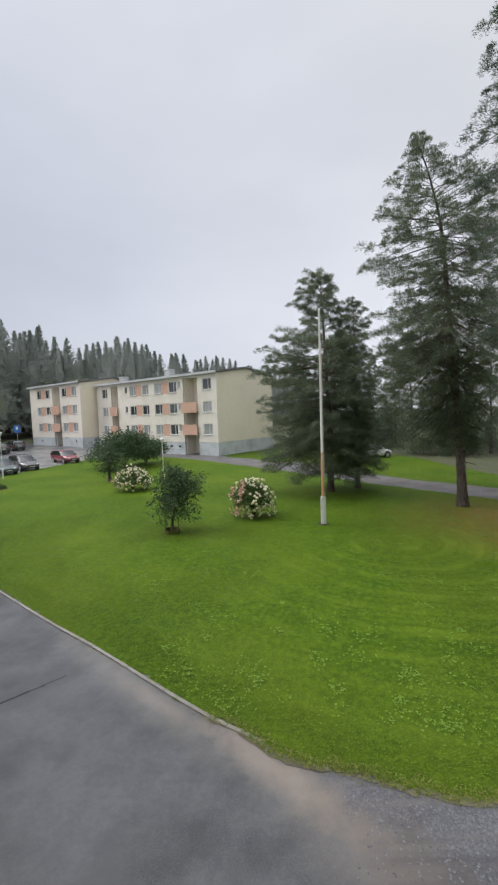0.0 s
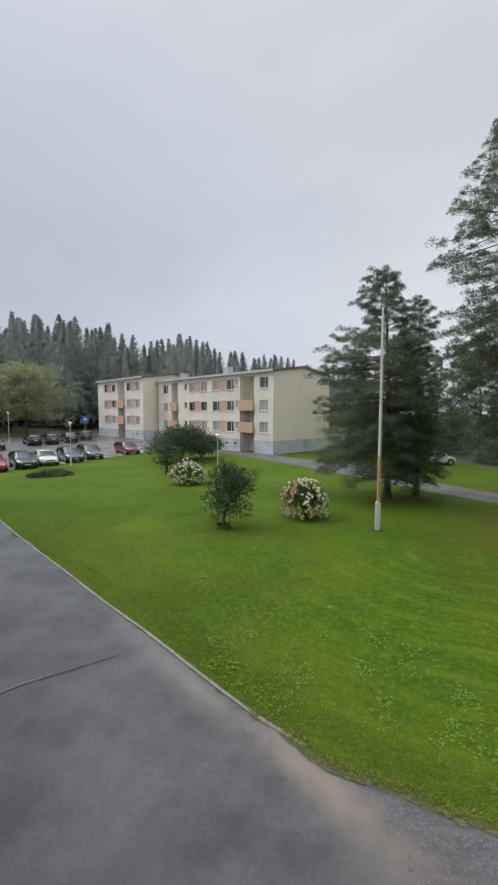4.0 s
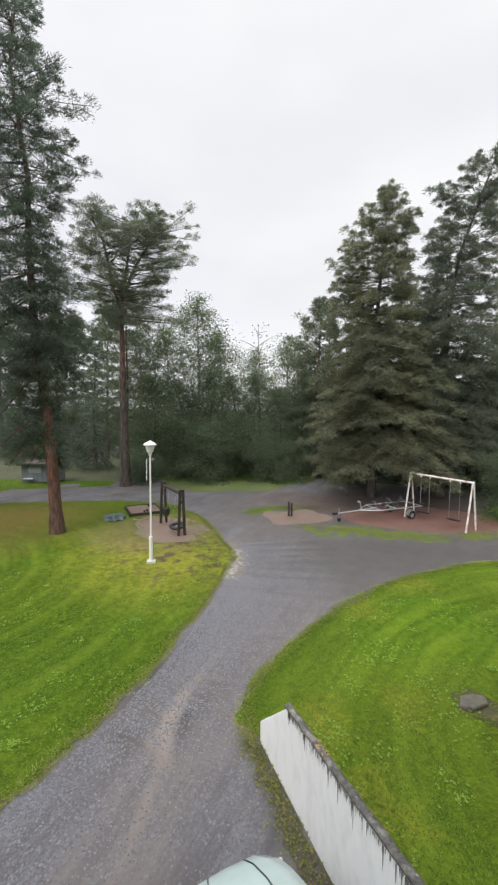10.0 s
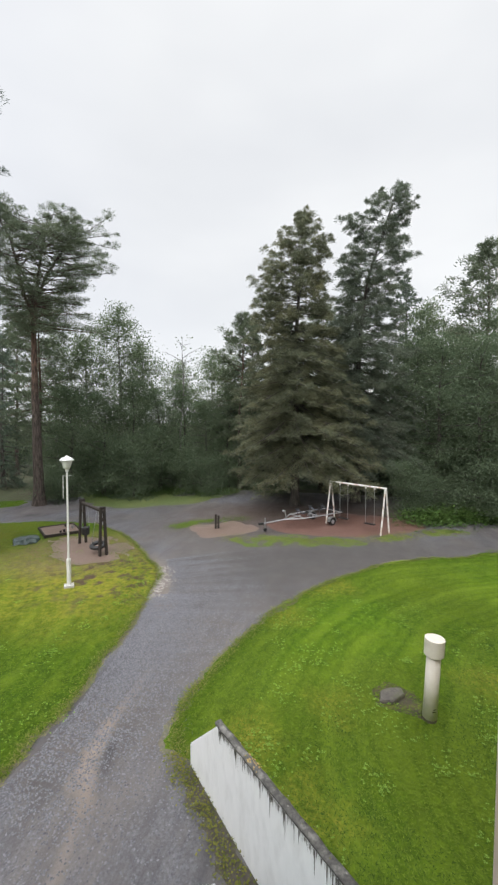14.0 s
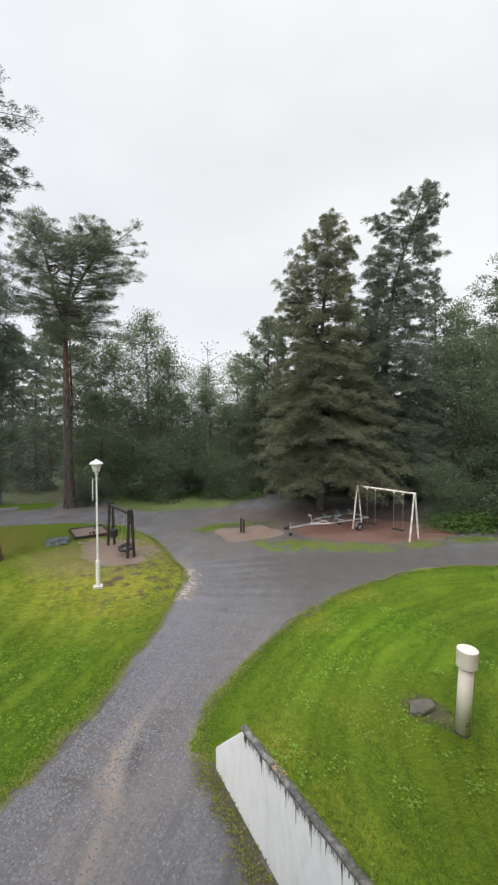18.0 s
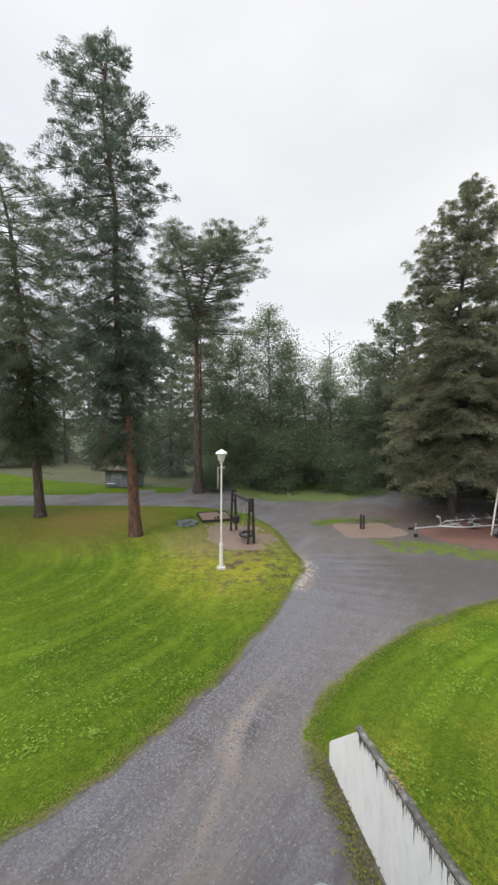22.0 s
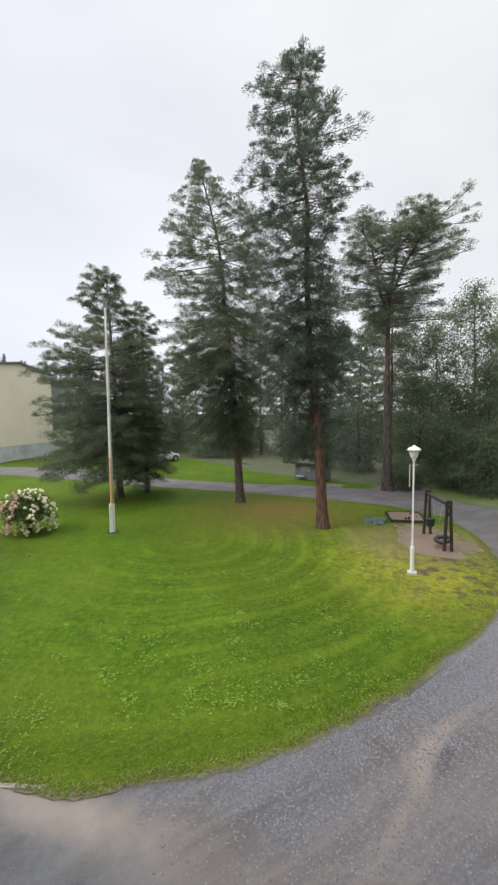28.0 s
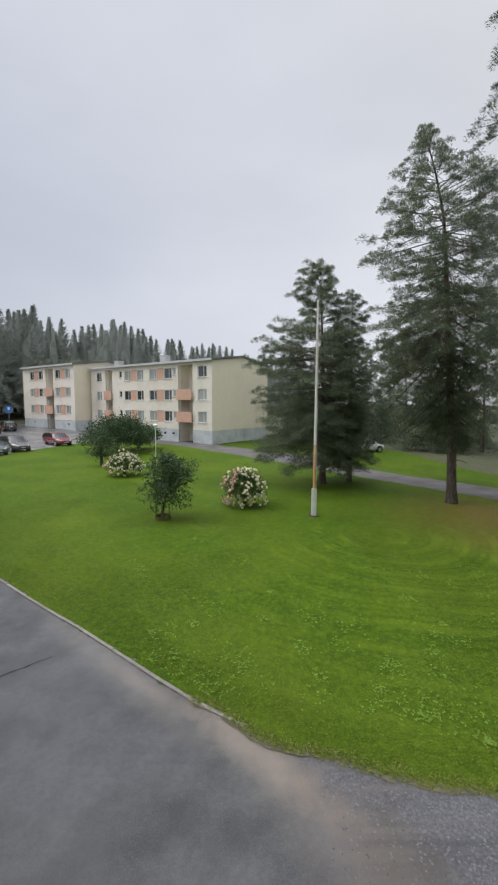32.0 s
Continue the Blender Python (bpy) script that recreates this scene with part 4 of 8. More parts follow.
def conifer(name, seed, height, radius, base, shape, bark, needles, limbs=70, girth=0.22, up=(-25, 45), droop=0.35, tuft=24, blade=0.2, thin=0.011,
            lean=(0, 0), wander=0.25, bunch=0.28, twigs=9, bare=0.25, ragged=0.35, dead=0, hang_down=0.0, limb_wood=True, lift=0.35, core=0.0):
    """A pine or spruce. base: where the crown begins; shape(u): its width from the lowest limb (0) to the top (1)."""
    rs = np.random.RandomState(seed)
    line = trunk_line(rs, height, lean, wander)
    wood, leaf, tops = Cloud(), Cloud(), []
    hs = line[:, 2] / height
    wood.bar(line, girth * (1 - 0.93 * hs ** 0.9) * (1 + 0.35 * np.exp(-hs * 60)), 10)

    def on_trunk(z):
        return np.array([np.interp(z, line[:, 2], line[:, 0]), np.interp(z, line[:, 2], line[:, 1]), z])
    sector = rs.uniform(1 - ragged, 1 + ragged * 0.7, 9)
    for i in range(limbs):
        u = ((i + rs.uniform(0, 1)) / limbs) ** 1.12
        z = base + (height - base) * u * 0.985
        az = i * 2.399 + rs.uniform(-0.5, 0.5)
        ln = max(0.25, radius * shape(u) * rs.uniform(1 - ragged, 1 + 0.35 * ragged) * sector[int((az % math.tau) / math.tau * 9) % 9])
        el = radians(up[0] + (up[1] - up[0]) * u + rs.uniform(-12, 12))
        s = np.linspace(0, 1, 7)
        out = np.array([math.cos(az), math.sin(az), 0])
        side = np.array([-math.sin(az), math.cos(az), 0])
        bend = rs.uniform(-0.18, 0.18)
        sag = droop * (1 - 0.7 * u) * rs.uniform(0.6, 1.3)
        el = min(el, math.asin(min(0.9, max(-0.9, (height + 0.15 - z) / ln))))
        pts = (on_trunk(z)[None] + out[None] * (ln * math.cos(el) * s)[:, None] + side[None] * (ln * bend * s * s)[:, None]
               + np.array([0, 0, 1.0])[None] * (ln * (math.sin(el) * s - sag * s * s + 0.55 * sag * s ** 3))[:, None])
        if limb_wood:
            wood.bar(pts[:6 if limbs > 100 else 7], (girth * 0.24 * (0.35 + 0.65 * (ln / radius)) * (1 - 0.85 * s) * (1 - 0.5 * u) + 0.006)[:6 if limbs > 100 else 7], 4)
        tw = int(twigs * ln * (1 - bare)) + 5
        t = bare + (1 - bare) * np.sort(rs.uniform(0, 1, tw)) ** 0.85
        t[-1] = 1.0
        root = np.stack([np.interp(t, s, pts[:, k]) for k in range(3)], 1)
        sgn = np.where(np.arange(tw) % 2 == 0, -1, 1)
        tl = (0.34 * ln * (1.12 - t) * rs.uniform(0.6, 1.25, tw) + bunch * (1.1 - 0.75 * u) * rs.uniform(0.6, 1.3, tw))[:, None]
        td = (out[None] * rs.uniform(0.45, 1.0, (tw, 1)) + side[None] * (sgn * rs.uniform(0.3, 0.95, tw))[:, None]
              + np.array([0, 0, 1.0])[None] * (rs.uniform(-0.25 - lift, 0.25 + lift, (tw, 1)) + hang_down + 0.45 * max(0.0, u - 0.55)))
        td[-1] = out
        f = rs.uniform(0.0, 1.0, (tw, tuft, 1)) ** 0.8
        pos = root[:, None] + td[:, None] * tl[:, None] * f + rs.normal(0, 0.035 + 0.05 * bunch, (tw, tuft, 3))
        pos[:, :, 2] -= 0.30 * sag * tl * f[:, :, 0] ** 2
        axis = np.broadcast_to((td * 0.75 + np.array([0, 0, 0.18])[None])[:, None], pos.shape)
        leaf.blades(rs, pos.reshape(-1, 3), axis.reshape(-1, 3), 1, blade * (1.12 - 0.4 * u), thin, 0.5)
    if core:
        hs2 = np.linspace(0.0, 0.96, 13)
        an = np.arange(9) * math.tau / 9
        rr = np.array([radius * core * shape(h) for h in hs2])[:, None] * rs.uniform(0.7, 1.15, (13, 9))
        v = np.stack([rr * np.cos(an), rr * np.sin(an), np.repeat((base + (height - base) * hs2)[:, None], 9, 1)], -1).reshape(-1, 3)
        ia = np.arange(12)[:, None] * 9 + np.arange(9)[None]
        ib = np.arange(12)[:, None] * 9 + (np.arange(9)[None] + 1) % 9
        leaf.add(v, np.concatenate([np.stack([ia, ib, ia + 9], -1).reshape(-1, 3), np.stack([ib, ib + 9, ia + 9], -1).reshape(-1, 3)]))
    for i in range(dead):
        z = base * rs.uniform(0.45, 1.0)
        az = rs.uniform(0, math.tau)
        ln = radius * rs.uniform(0.2, 0.55)
        s = np.linspace(0, 1, 4)
        wood.bar(on_trunk(z)[None] + np.stack([math.cos(az) * ln * s, math.sin(az) * ln * s, -0.25 * ln * s * s], 1), 0.022 * (1 - 0.8 * s) + 0.004, 4)
    return wood.mesh(name + "_trunk", bark, True), leaf.mesh(name + "_crown", needles)


def pine(name, seed, height, radius, base, shape, bark, needles, limbs=110, girth=0.24, up=(-15, 50), droop=0.4, pads=2.2, per=150, pad=0.42, blade=0.14,
         thin=0.017, lean=(0, 0), wander=0.22, bare=0.35, ragged=0.4, dead=0, sink=0.25, flat=0.5):
    """A pine whose needles stand in rounded pads along the outer boughs, with gaps between them."""
    rs = np.random.RandomState(seed)
    line = trunk_line(rs, height, lean, wander)
    wood, leaf = Cloud(), Cloud()
    hs = line[:, 2] / height
    wood.bar(line, girth * (1 - 0.93 * hs ** 0.9) * (1 + 0.35 * np.exp(-hs * 60)), 10)
    for i in range(limbs):
        u = ((i + rs.uniform(0, 1)) / limbs) ** 0.88
        z = base + (height - base) * u * 0.985
        o = np.array([np.interp(z, line[:, 2], line[:, 0]), np.interp(z, line[:, 2], line[:, 1]), z])
        az = i * 2.399 + rs.uniform(-0.7, 0.7)
        swell = min(1.22, 1 + ragged * 1.5 * noise.noise(Vector((math.cos(az) * 0.9, math.sin(az) * 0.9, z * 0.42 + seed))))
        ln = max(0.3, radius * shape(u) * rs.uniform(1 - ragged, 1 + 0.3 * ragged) * swell)
        el = radians(up[0] + (up[1] - up[0]) * u + rs.uniform(-16, 16))
        el = min(el, math.asin(min(0.9, max(-0.9, (height + 0.1 - z) / ln))))
        s = np.linspace(0, 1, 7)
        out = np.array([math.cos(az), math.sin(az), 0])
        side = np.array([-math.sin(az), math.cos(az), 0])
        bend, sag = rs.uniform(-0.25, 0.25), droop * (1 - 0.75 * u) * rs.uniform(0.5, 1.4)
        pts = (o[None] + out[None] * (ln * math.cos(el) * s)[:, None] + side[None] * (ln * bend * s * s)[:, None]
               + np.array([0, 0, 1.0])[None] * (ln * (math.sin(el) * s - sag * s * s + 0.75 * sag * s ** 3))[:, None])
        wood.bar(pts, girth * 0.14 * (0.3 + 0.7 * ln / radius) * (1 - 0.85 * s) * (1 - 0.5 * u) + 0.006, 4)
        k = max(3, int(pads * ln * (1 - bare) + rs.uniform(0, 1.5)))
        t = bare + (1 - bare) * (np.arange(k) + rs.uniform(0.2, 1.0, k)) / k
        root = np.stack([np.interp(t, s, pts[:, q]) for q in range(3)], 1)
        sgn = np.where(np.arange(k) % 2 == 0, -1, 1) * rs.uniform(0.1, 1.0, k)
        cen = root + side[None] * (sgn * (0.30 * ln * (1.15 - t) + 0.2))[:, None] + out[None] * rs.uniform(0.0, 0.3, (k, 1)) + np.array([0, 0, 1.0])[None] * rs.uniform(-0.1, 0.25, (k, 1))
        for a, b in zip(root, cen):
            wood.bar([a, (a + b) / 2 + np.array([0, 0, -0.03]), b], [0.014, 0.010, 0.004], 3)
        size = pad * rs.uniform(0.6, 1.4, (k, 1, 1)) * (1.0 - 0.3 * u)
        off = np.clip(rs.normal(0, 0.44, (k, per, 3)), -0.9, 0.9) * size * np.array([1, 1, flat])
        off[:, :, 2] -= sink * (off[:, :, 0] ** 2 + off[:, :, 1] ** 2) / size[:, :, 0]
        d = off / size * 0.6 + np.array([0, 0, 0.4]) + out * 0.45
        leaf.blades(rs, (cen[:, None] + off).reshape(-1, 3), d.reshape(-1, 3), 1, blade, thin, 0.35)
    for i in range(dead):
        z, az, ln = base * rs.uniform(0.5, 1.05), rs.uniform(0, math.tau), radius * rs.uniform(0.2, 0.55)
        s = np.linspace(0, 1, 4)
        o = np.array([np.interp(z, line[:, 2], line[:, 0]), np.interp(z, line[:, 2], line[:, 1]), z])
        wood.bar(o[None] + np.stack([math.cos(az) * ln * s, math.sin(az) * ln * s, -0.25 * ln * s * s], 1), 0.022 * (1 - 0.8 * s) + 0.004, 4)
    return wood.mesh(name + "_trunk", bark, True), leaf.mesh(name + "_crown", needles)


def sides(at, left, right, stem):
    """How far boughs reach on a lopsided tree that stands at a place: left and right as seen from the house, as (height, metres)."""
    r = math.hypot(*at)
    f, rt = np.array([at[0] / r, at[1] / r, 0.0]), np.array([at[1] / r, -at[0] / r, 0.0])
    (lz, lw), (rz, rw), (sz, sw) = (tuple(zip(*q)) for q in (left, right, stem))
    return f, rt, lambda z: np.interp(z, lz, lw), lambda z: np.interp(z, rz, rw), lambda z: np.interp(z, sz, sw)


def grown_pine(name, seed, at, height, left, right, stem, bark, needles, limbs=150, girth=0.24, up=(-35, 0, 25), low=3.0, depth=0.9, front=((0.0, 1.0),),
               bare=0.3, pads=3.2, per=150, pad=0.42, flat=0.5, sink=0.3, blade=0.11, thin=0.012, droop=0.3, dead=6, forks=(), tilt=0.45, even=1.0):
    """A lopsided old conifer: a bent stem and boughs shaped to fit the camera's view, needles in pads along their outer
    parts.
    """
    rs = np.random.RandomState(seed)
    f, rt, lw, rw, off = sides(at, left, right, stem)
    zs = np.linspace(0, height, 22)
    back = 0.25 * np.sin(zs * 0.45 + seed) * zs / height
    line = rt[None] * off(zs)[:, None] + f[None] * back[:, None] + np.array([0, 0, 1.0])[None] * zs[:, None]
    wood, leaf = Cloud(), Cloud()
    hs = zs / height
    wood.bar(line, girth * (1 - 0.93 * hs ** 0.9) * (1 + 0.35 * np.exp(-hs * 60)), 10)

    def clump(centres, out, u):
        k = len(centres)
        size = pad * rs.uniform(0.6, 1.35, (k, 1, 1)) * (1.0 - 0.4 * u)
        o = rs.normal(0, 1, (k, per, 3))
        o *= 0.95 * rs.uniform(0, 1, (k, per, 1)) ** 0.62 / np.linalg.norm(o, axis=2, keepdims=True)
        o = o * size * np.array([1, 1, flat])
        o[:, :, 2] -= sink * (o[:, :, 0] ** 2 + o[:, :, 1] ** 2) / size[:, :, 0]
        d = o / size * 0.55 + np.array([0, 0, tilt]) + out * 0.45
        leaf.blades(rs, (centres[:, None] + o).reshape(-1, 3), d.reshape(-1, 3), 1, blade, thin, 0.3)
    for pts, radius in forks:
        p = np.array([rt * a + f * b + np.array([0, 0, z]) for a, b, z in pts])
        wood.bar(p, np.linspace(radius, radius * 0.3, len(p)), 7)
    ends = [np.array([rt * a + f * b + np.array([0, 0, z]) for a, b, z in pts]) for pts, radius in forks]
    for i in range(limbs):
        u = ((i + rs.uniform(0, 1)) / limbs) ** even
        zt = low + (height - 0.2 - low) * u
        az = i * 2.399 + rs.uniform(-0.6, 0.6)
        out, side = np.array([math.cos(az), math.sin(az), 0]), np.array([-math.sin(az), math.cos(az), 0])
        across, away = float(out @ rt), float(out @ f)
        a, b = off(zt) - lw(zt), rw(zt) - off(zt)
        ln = (0.5 * (a + b) * depth) * (1 - abs(across)) + (b if across > 0 else a) * abs(across)
        if away < -0.2:
            ln *= np.interp(zt, *zip(*front))
        ln *= rs.uniform(0.84, 1.2)
        if ln < 0.25:
            continue
        el = radians(np.interp(u, (0, 0.5, 1), up) + rs.uniform(-11, 11))
        sag, bend = droop * (1 - 0.7 * u) * rs.uniform(0.5, 1.4), rs.uniform(-0.22, 0.22)
        climb = ln * (math.sin(el) - 0.25 * sag)
        zr = min(max(zt - climb, low * 0.7), height - 0.1)
        o = np.array([np.interp(zr, zs, line[:, q]) for q in range(3)])
        if len(ends) and u > 0.25:
            for e in ends:
                if e[0, 2] < zr < e[-1, 2] and rs.rand() < 0.5:
                    o = np.array([np.interp(zr, e[:, 2], e[:, q]) for q in range(3)])
                    ln = max(0.4, float((rt * off(zt) + out * ln - rt * float(o @ rt)) @ out))
        t7 = np.linspace(0, 1, 7)
        pts = (o[None] + out[None] * (ln * math.cos(el) * t7)[:, None] + side[None] * (ln * bend * t7 * t7)[:, None]
               + np.array([0, 0, 1.0])[None] * (ln * (math.sin(el) * t7 - sag * t7 * t7 + 0.75 * sag * t7 ** 3))[:, None])
        wood.bar(pts, girth * 0.15 * (0.25 + 0.2 * ln) * (1 - 0.85 * t7) * (1 - 0.5 * u) + 0.006, 4)
        gap = bare * (0.5 + 0.5 * float(smooth(0.15, 0.4, u))) + 0.10 * float(smooth(0.35, 0.65, u))
        k = max(2, int(pads * ln * (1 - gap) + rs.uniform(0, 1.5)))
        t = gap + (1 - gap) * (np.arange(k) + rs.uniform(0.3, 1.0, k)) / k
        root = np.stack([np.interp(t, t7, pts[:, q]) for q in range(3)], 1)
        sgn = np.where(np.arange(k) % 2 == 0, -1, 1) * rs.uniform(0.1, 1.0, k)
        cen = root + side[None] * (sgn * (0.28 * ln * (1.12 - t) + 0.15))[:, None] + np.array([0, 0, 1.0])[None] * rs.uniform(-0.08, 0.2, (k, 1))
        for p, q in zip(root, cen):
            wood.bar([p, (p + q) / 2 + np.array([0, 0, -0.03]), q], [0.014, 0.010, 0.004], 3)
        clump(cen, out, u)
    clump(np.array([line[-1] + np.array([0, 0, -0.25 * q]) + rt * rs.uniform(-0.12, 0.12) for q in range(4)]), np.array([0, 0, 0.8]), 1.0)
    for e in ends:
        clump(e[-1:] + rs.normal(0, 1, (14, 3)) * np.array([0.7, 0.7, 0.3]), np.array([0, 0, 0.6]), 0.4)
    for i in range(dead):
        z, az, ln = low * rs.uniform(0.6, 1.5) + 0.5, rs.uniform(0, math.tau), rs.uniform(0.6, 1.7)
        t4 = np.linspace(0, 1, 4)
        o = np.array([np.interp(z, zs, line[:, q]) for q in range(3)])
        wood.bar(o[None] + np.stack([math.cos(az) * ln * t4, math.sin(az) * ln * t4, -0.25 * ln * t4 * t4], 1), 0.022 * (1 - 0.8 * t4) + 0.004, 4)
    return wood.mesh(name + "_trunk", bark, True), leaf.mesh(name + "_crown", needles)


def broadleaf(name, seed, height, radius, base, bark, leaves, boughs=16, clumps=12, per=26, size=0.16, girth=0.16, lean=(0, 0), wide=1.0, clump=0.55, stems=1):
    """A leafy tree: stems, rising boughs and bunches of leaves with gaps between."""
    rs = np.random.RandomState(seed)
    wood, leaf = Cloud(), Cloud()
    for st in range(stems):
        off = (0, 0) if stems == 1 else (rs.uniform(-0.5, 0.5) * radius, rs.uniform(-0.5, 0.5) * radius)
        line = trunk_line(rs, height * 0.93 * (1 if st == 0 else rs.uniform(0.6, 0.95)), (lean[0] + off[0], lean[1] + off[1]), 0.22)
        top = line[-1, 2]
        hs = line[:, 2] / top
        wood.bar(line, girth / math.sqrt(stems) * (1 - 0.92 * hs) * (1 + 0.3 * np.exp(-hs * 50)), 8)
        for i in range(boughs):
            u = (i + rs.uniform(0, 1)) / boughs
            z = base + (top - base) * u
            o = np.array([np.interp(z, line[:, 2], line[:, k]) for k in range(3)])
            prof = (math.sin(math.pi * min(1.0, 0.12 + 0.86 * u)) ** 0.65) * wide
            az = i * 2.399 + rs.uniform(-0.6, 0.6)
            ln = max(0.3, radius * prof * rs.uniform(0.6, 1.15))
            el = rs.uniform(0.15, 0.9) - 0.35 * (1 - u)
            s = np.linspace(0, 1, 5)
            out = np.array([math.cos(az) * math.cos(el), math.sin(az) * math.cos(el), math.sin(el)])
            pts = o[None] + out[None] * (ln * s)[:, None] + np.array([0, 0, -0.15 * ln])[None] * (s ** 2)[:, None]
            wood.bar(pts, girth * 0.32 * (1 - 0.85 * s) * (1 - 0.6 * u) + 0.005, 4)
            t = rs.uniform(0.25, 1.05, clumps)
            cen = np.stack([np.interp(t, s, pts[:, k]) for k in range(3)], 1) + rs.normal(0, 0.16 * ln + 0.12, (clumps, 3))
            pos = np.repeat(cen, per, 0) + rs.normal(0, 1, (clumps * per, 3)) * np.array([clump, clump, clump * 0.6]) * rs.uniform(0.35, 0.8)
            pos[:, 2] = np.maximum(pos[:, 2], 0.12)
            leaf.leaves(rs, pos, size)
    return wood.mesh(name + "_trunk", bark, True), leaf.mesh(name + "_crown", leaves)


def tree(name, meshes, x, y, label, category="tree", turn=0.0, scale=1.0, group="", z=None):
    t = thing(name, pose(x, y, float(rise(x, y)) - 0.05 if z is None else z, 0, 0, turn), label, category, group)
    t.scale = (scale,) * 3
    hang("trunk", meshes[0], t)
    hang("crown", meshes[1], t)
    return t


def polar(az, r):
    return -r * math.sin(radians(az)), r * math.cos(radians(az))


def s_spruce(u):
    return max(0.04, (0.9 + 0.1 * min(1, u * 6)) * min(1.0, 1.75 * (1 - u)) ** 0.95)


def s_far(u):
    return max(0.03, (1.0 - u) ** 0.86)


def s_lawn(u):
    return float(np.interp(u, (0, 0.15, 0.35, 0.6, 0.75, 0.9, 1.0), (0.6, 0.85, 0.92, 1.0, 0.66, 0.32, 0.10)))


# the dark bushy pines behind the flagpole, their boughs down to the grass
tree("pine_tree", grown_pine("bushy_pine", 14, (5.0, 25.0), 13.7,
                             ((0.3, -2.6), (1.6, -4.2), (3.8, -3.8), (5.6, -4.0), (7.5, -4.3), (8.9, -3.8), (10.0, -3.1), (11.1, -1.6), (11.8, -2.3), (13.2, -2.1), (13.7, -0.6)),
                             ((0.8, 2.2), (4.0, 2.8), (7.0, 2.4), (9.5, 1.9), (11.0, 1.2), (12.2, 0.5), (13.2, 0.5), (13.7, 0.1)),
                             ((0, 0.0), (4, 0.0), (9.3, -0.2), (13.7, -0.4)), M_BARK_PINE, M_PINE, limbs=250, girth=0.22, up=(-20, 2, 34), low=0.7, bare=0.25, per=160, pad=0.46, sink=0.4),
     5.0, 25.0, "dense dark green pine with boughs down to the grass")
tree("pine_tree", grown_pine("bushy_pine_small", 12, (6.9, 25.8), 12.0,
                             ((0.8, -1.8), (5.0, -2.0), (8.0, -1.8), (10.4, -1.3), (12.0, -0.3)), ((0.8, 1.5), (2.0, 1.8), (6.0, 1.4), (8.0, 1.0), (9.8, 0.7), (11.0, 1.1), (11.7, 0.4), (12.0, 0.1)),
                             ((0, 0.0), (12.0, -0.1)), M_BARK_PINE, M_PINE, limbs=150, girth=0.18, up=(-20, 2, 34), low=0.8, bare=0.25, per=150, pad=0.42, sink=0.4),
     6.9, 25.8, "dark green pine grown together with a larger one")
# the tall pines on the lawn
tree("pine_tree", grown_pine("lawn_pine", 21, (10.5, 20.0), 18.4,
                             ((2.6, -3.6), (4.5, -4.5), (8.3, -4.4), (9.8, -3.7), (10.2, -3.0), (11.0, -3.7), (12.0, -3.6), (12.7, -4.6), (13.6, -4.5), (15.0, -3.7), (16.4, -3.2), (17.6, -2.6), (18.4, -2.1)),
                             ((3.0, 1.0), (5.0, 2.8), (9.0, 3.0), (13.0, 2.4), (15.5, 1.4), (16.6, -0.1), (17.6, -1.0), (18.4, -1.8)),
                             ((0, 0.1), (2.4, 0.0), (5.7, -0.2), (9.7, -0.5), (14.3, -0.9), (16.5, -1.4), (18.4, -2.0)), M_BARK_PINE, M_PINE, limbs=270, girth=0.25, up=(-46, -12, 26), low=2.6,
                             front=((2.0, 0.0), (4.5, 0.25), (6.0, 0.8), (8.0, 1.0)), bare=0.25, per=150, pad=0.48, sink=0.45, dead=8, even=1.3),
     10.5, 20.0, "tall old pine with drooping boughs on the lawn")
tree("pine_tree", grown_pine("tall_pine", 36, (11.2, 13.5), 20.0,
                             ((2.4, -2.4), (4.2, -2.7), (7.0, -2.9), (10.0, -3.1), (12.0, -3.0), (13.4, -3.3), (14.5, -3.7), (15.3, -3.8), (15.8, -2.9), (16.5, -2.5), (17.3, -2.9), (18.1, -3.2), (19.0, -2.5), (20.0, -1.2)),
                             ((5.0, 0.6), (5.5, 1.9), (7.1, 2.1), (9.0, 1.7), (10.3, 1.0), (11.7, 0.6), (12.7, 0.6), (13.9, 1.3), (14.3, 0.8), (14.7, 1.8), (15.3, 0.1), (15.7, 0.8), (16.3, 2.1), (16.7, 1.5), (17.0, -0.2),
                              (17.6, 0.3), (18.0, -0.3), (18.7, 0.1), (20.0, -0.4)),
                             ((0, 0.0), (4.4, -0.2), (8.0, -0.6), (11.9, -0.7), (13.1, -0.6), (14.7, -0.8), (17.0, -1.1), (20.0, -0.8)), M_BARK_RED, M_PINE_DARK, limbs=320, girth=0.26, up=(-50, -16, 16), low=2.6,
                             front=((2.0, 0.0), (5.0, 0.2), (6.5, 0.7), (9.0, 0.85), (11.0, 0.9)), bare=0.2, per=150, pad=0.44, sink=0.5, dead=8, depth=0.8, even=1.25),
     11.2, 13.5, "tallest pine with a bare reddish lower trunk")
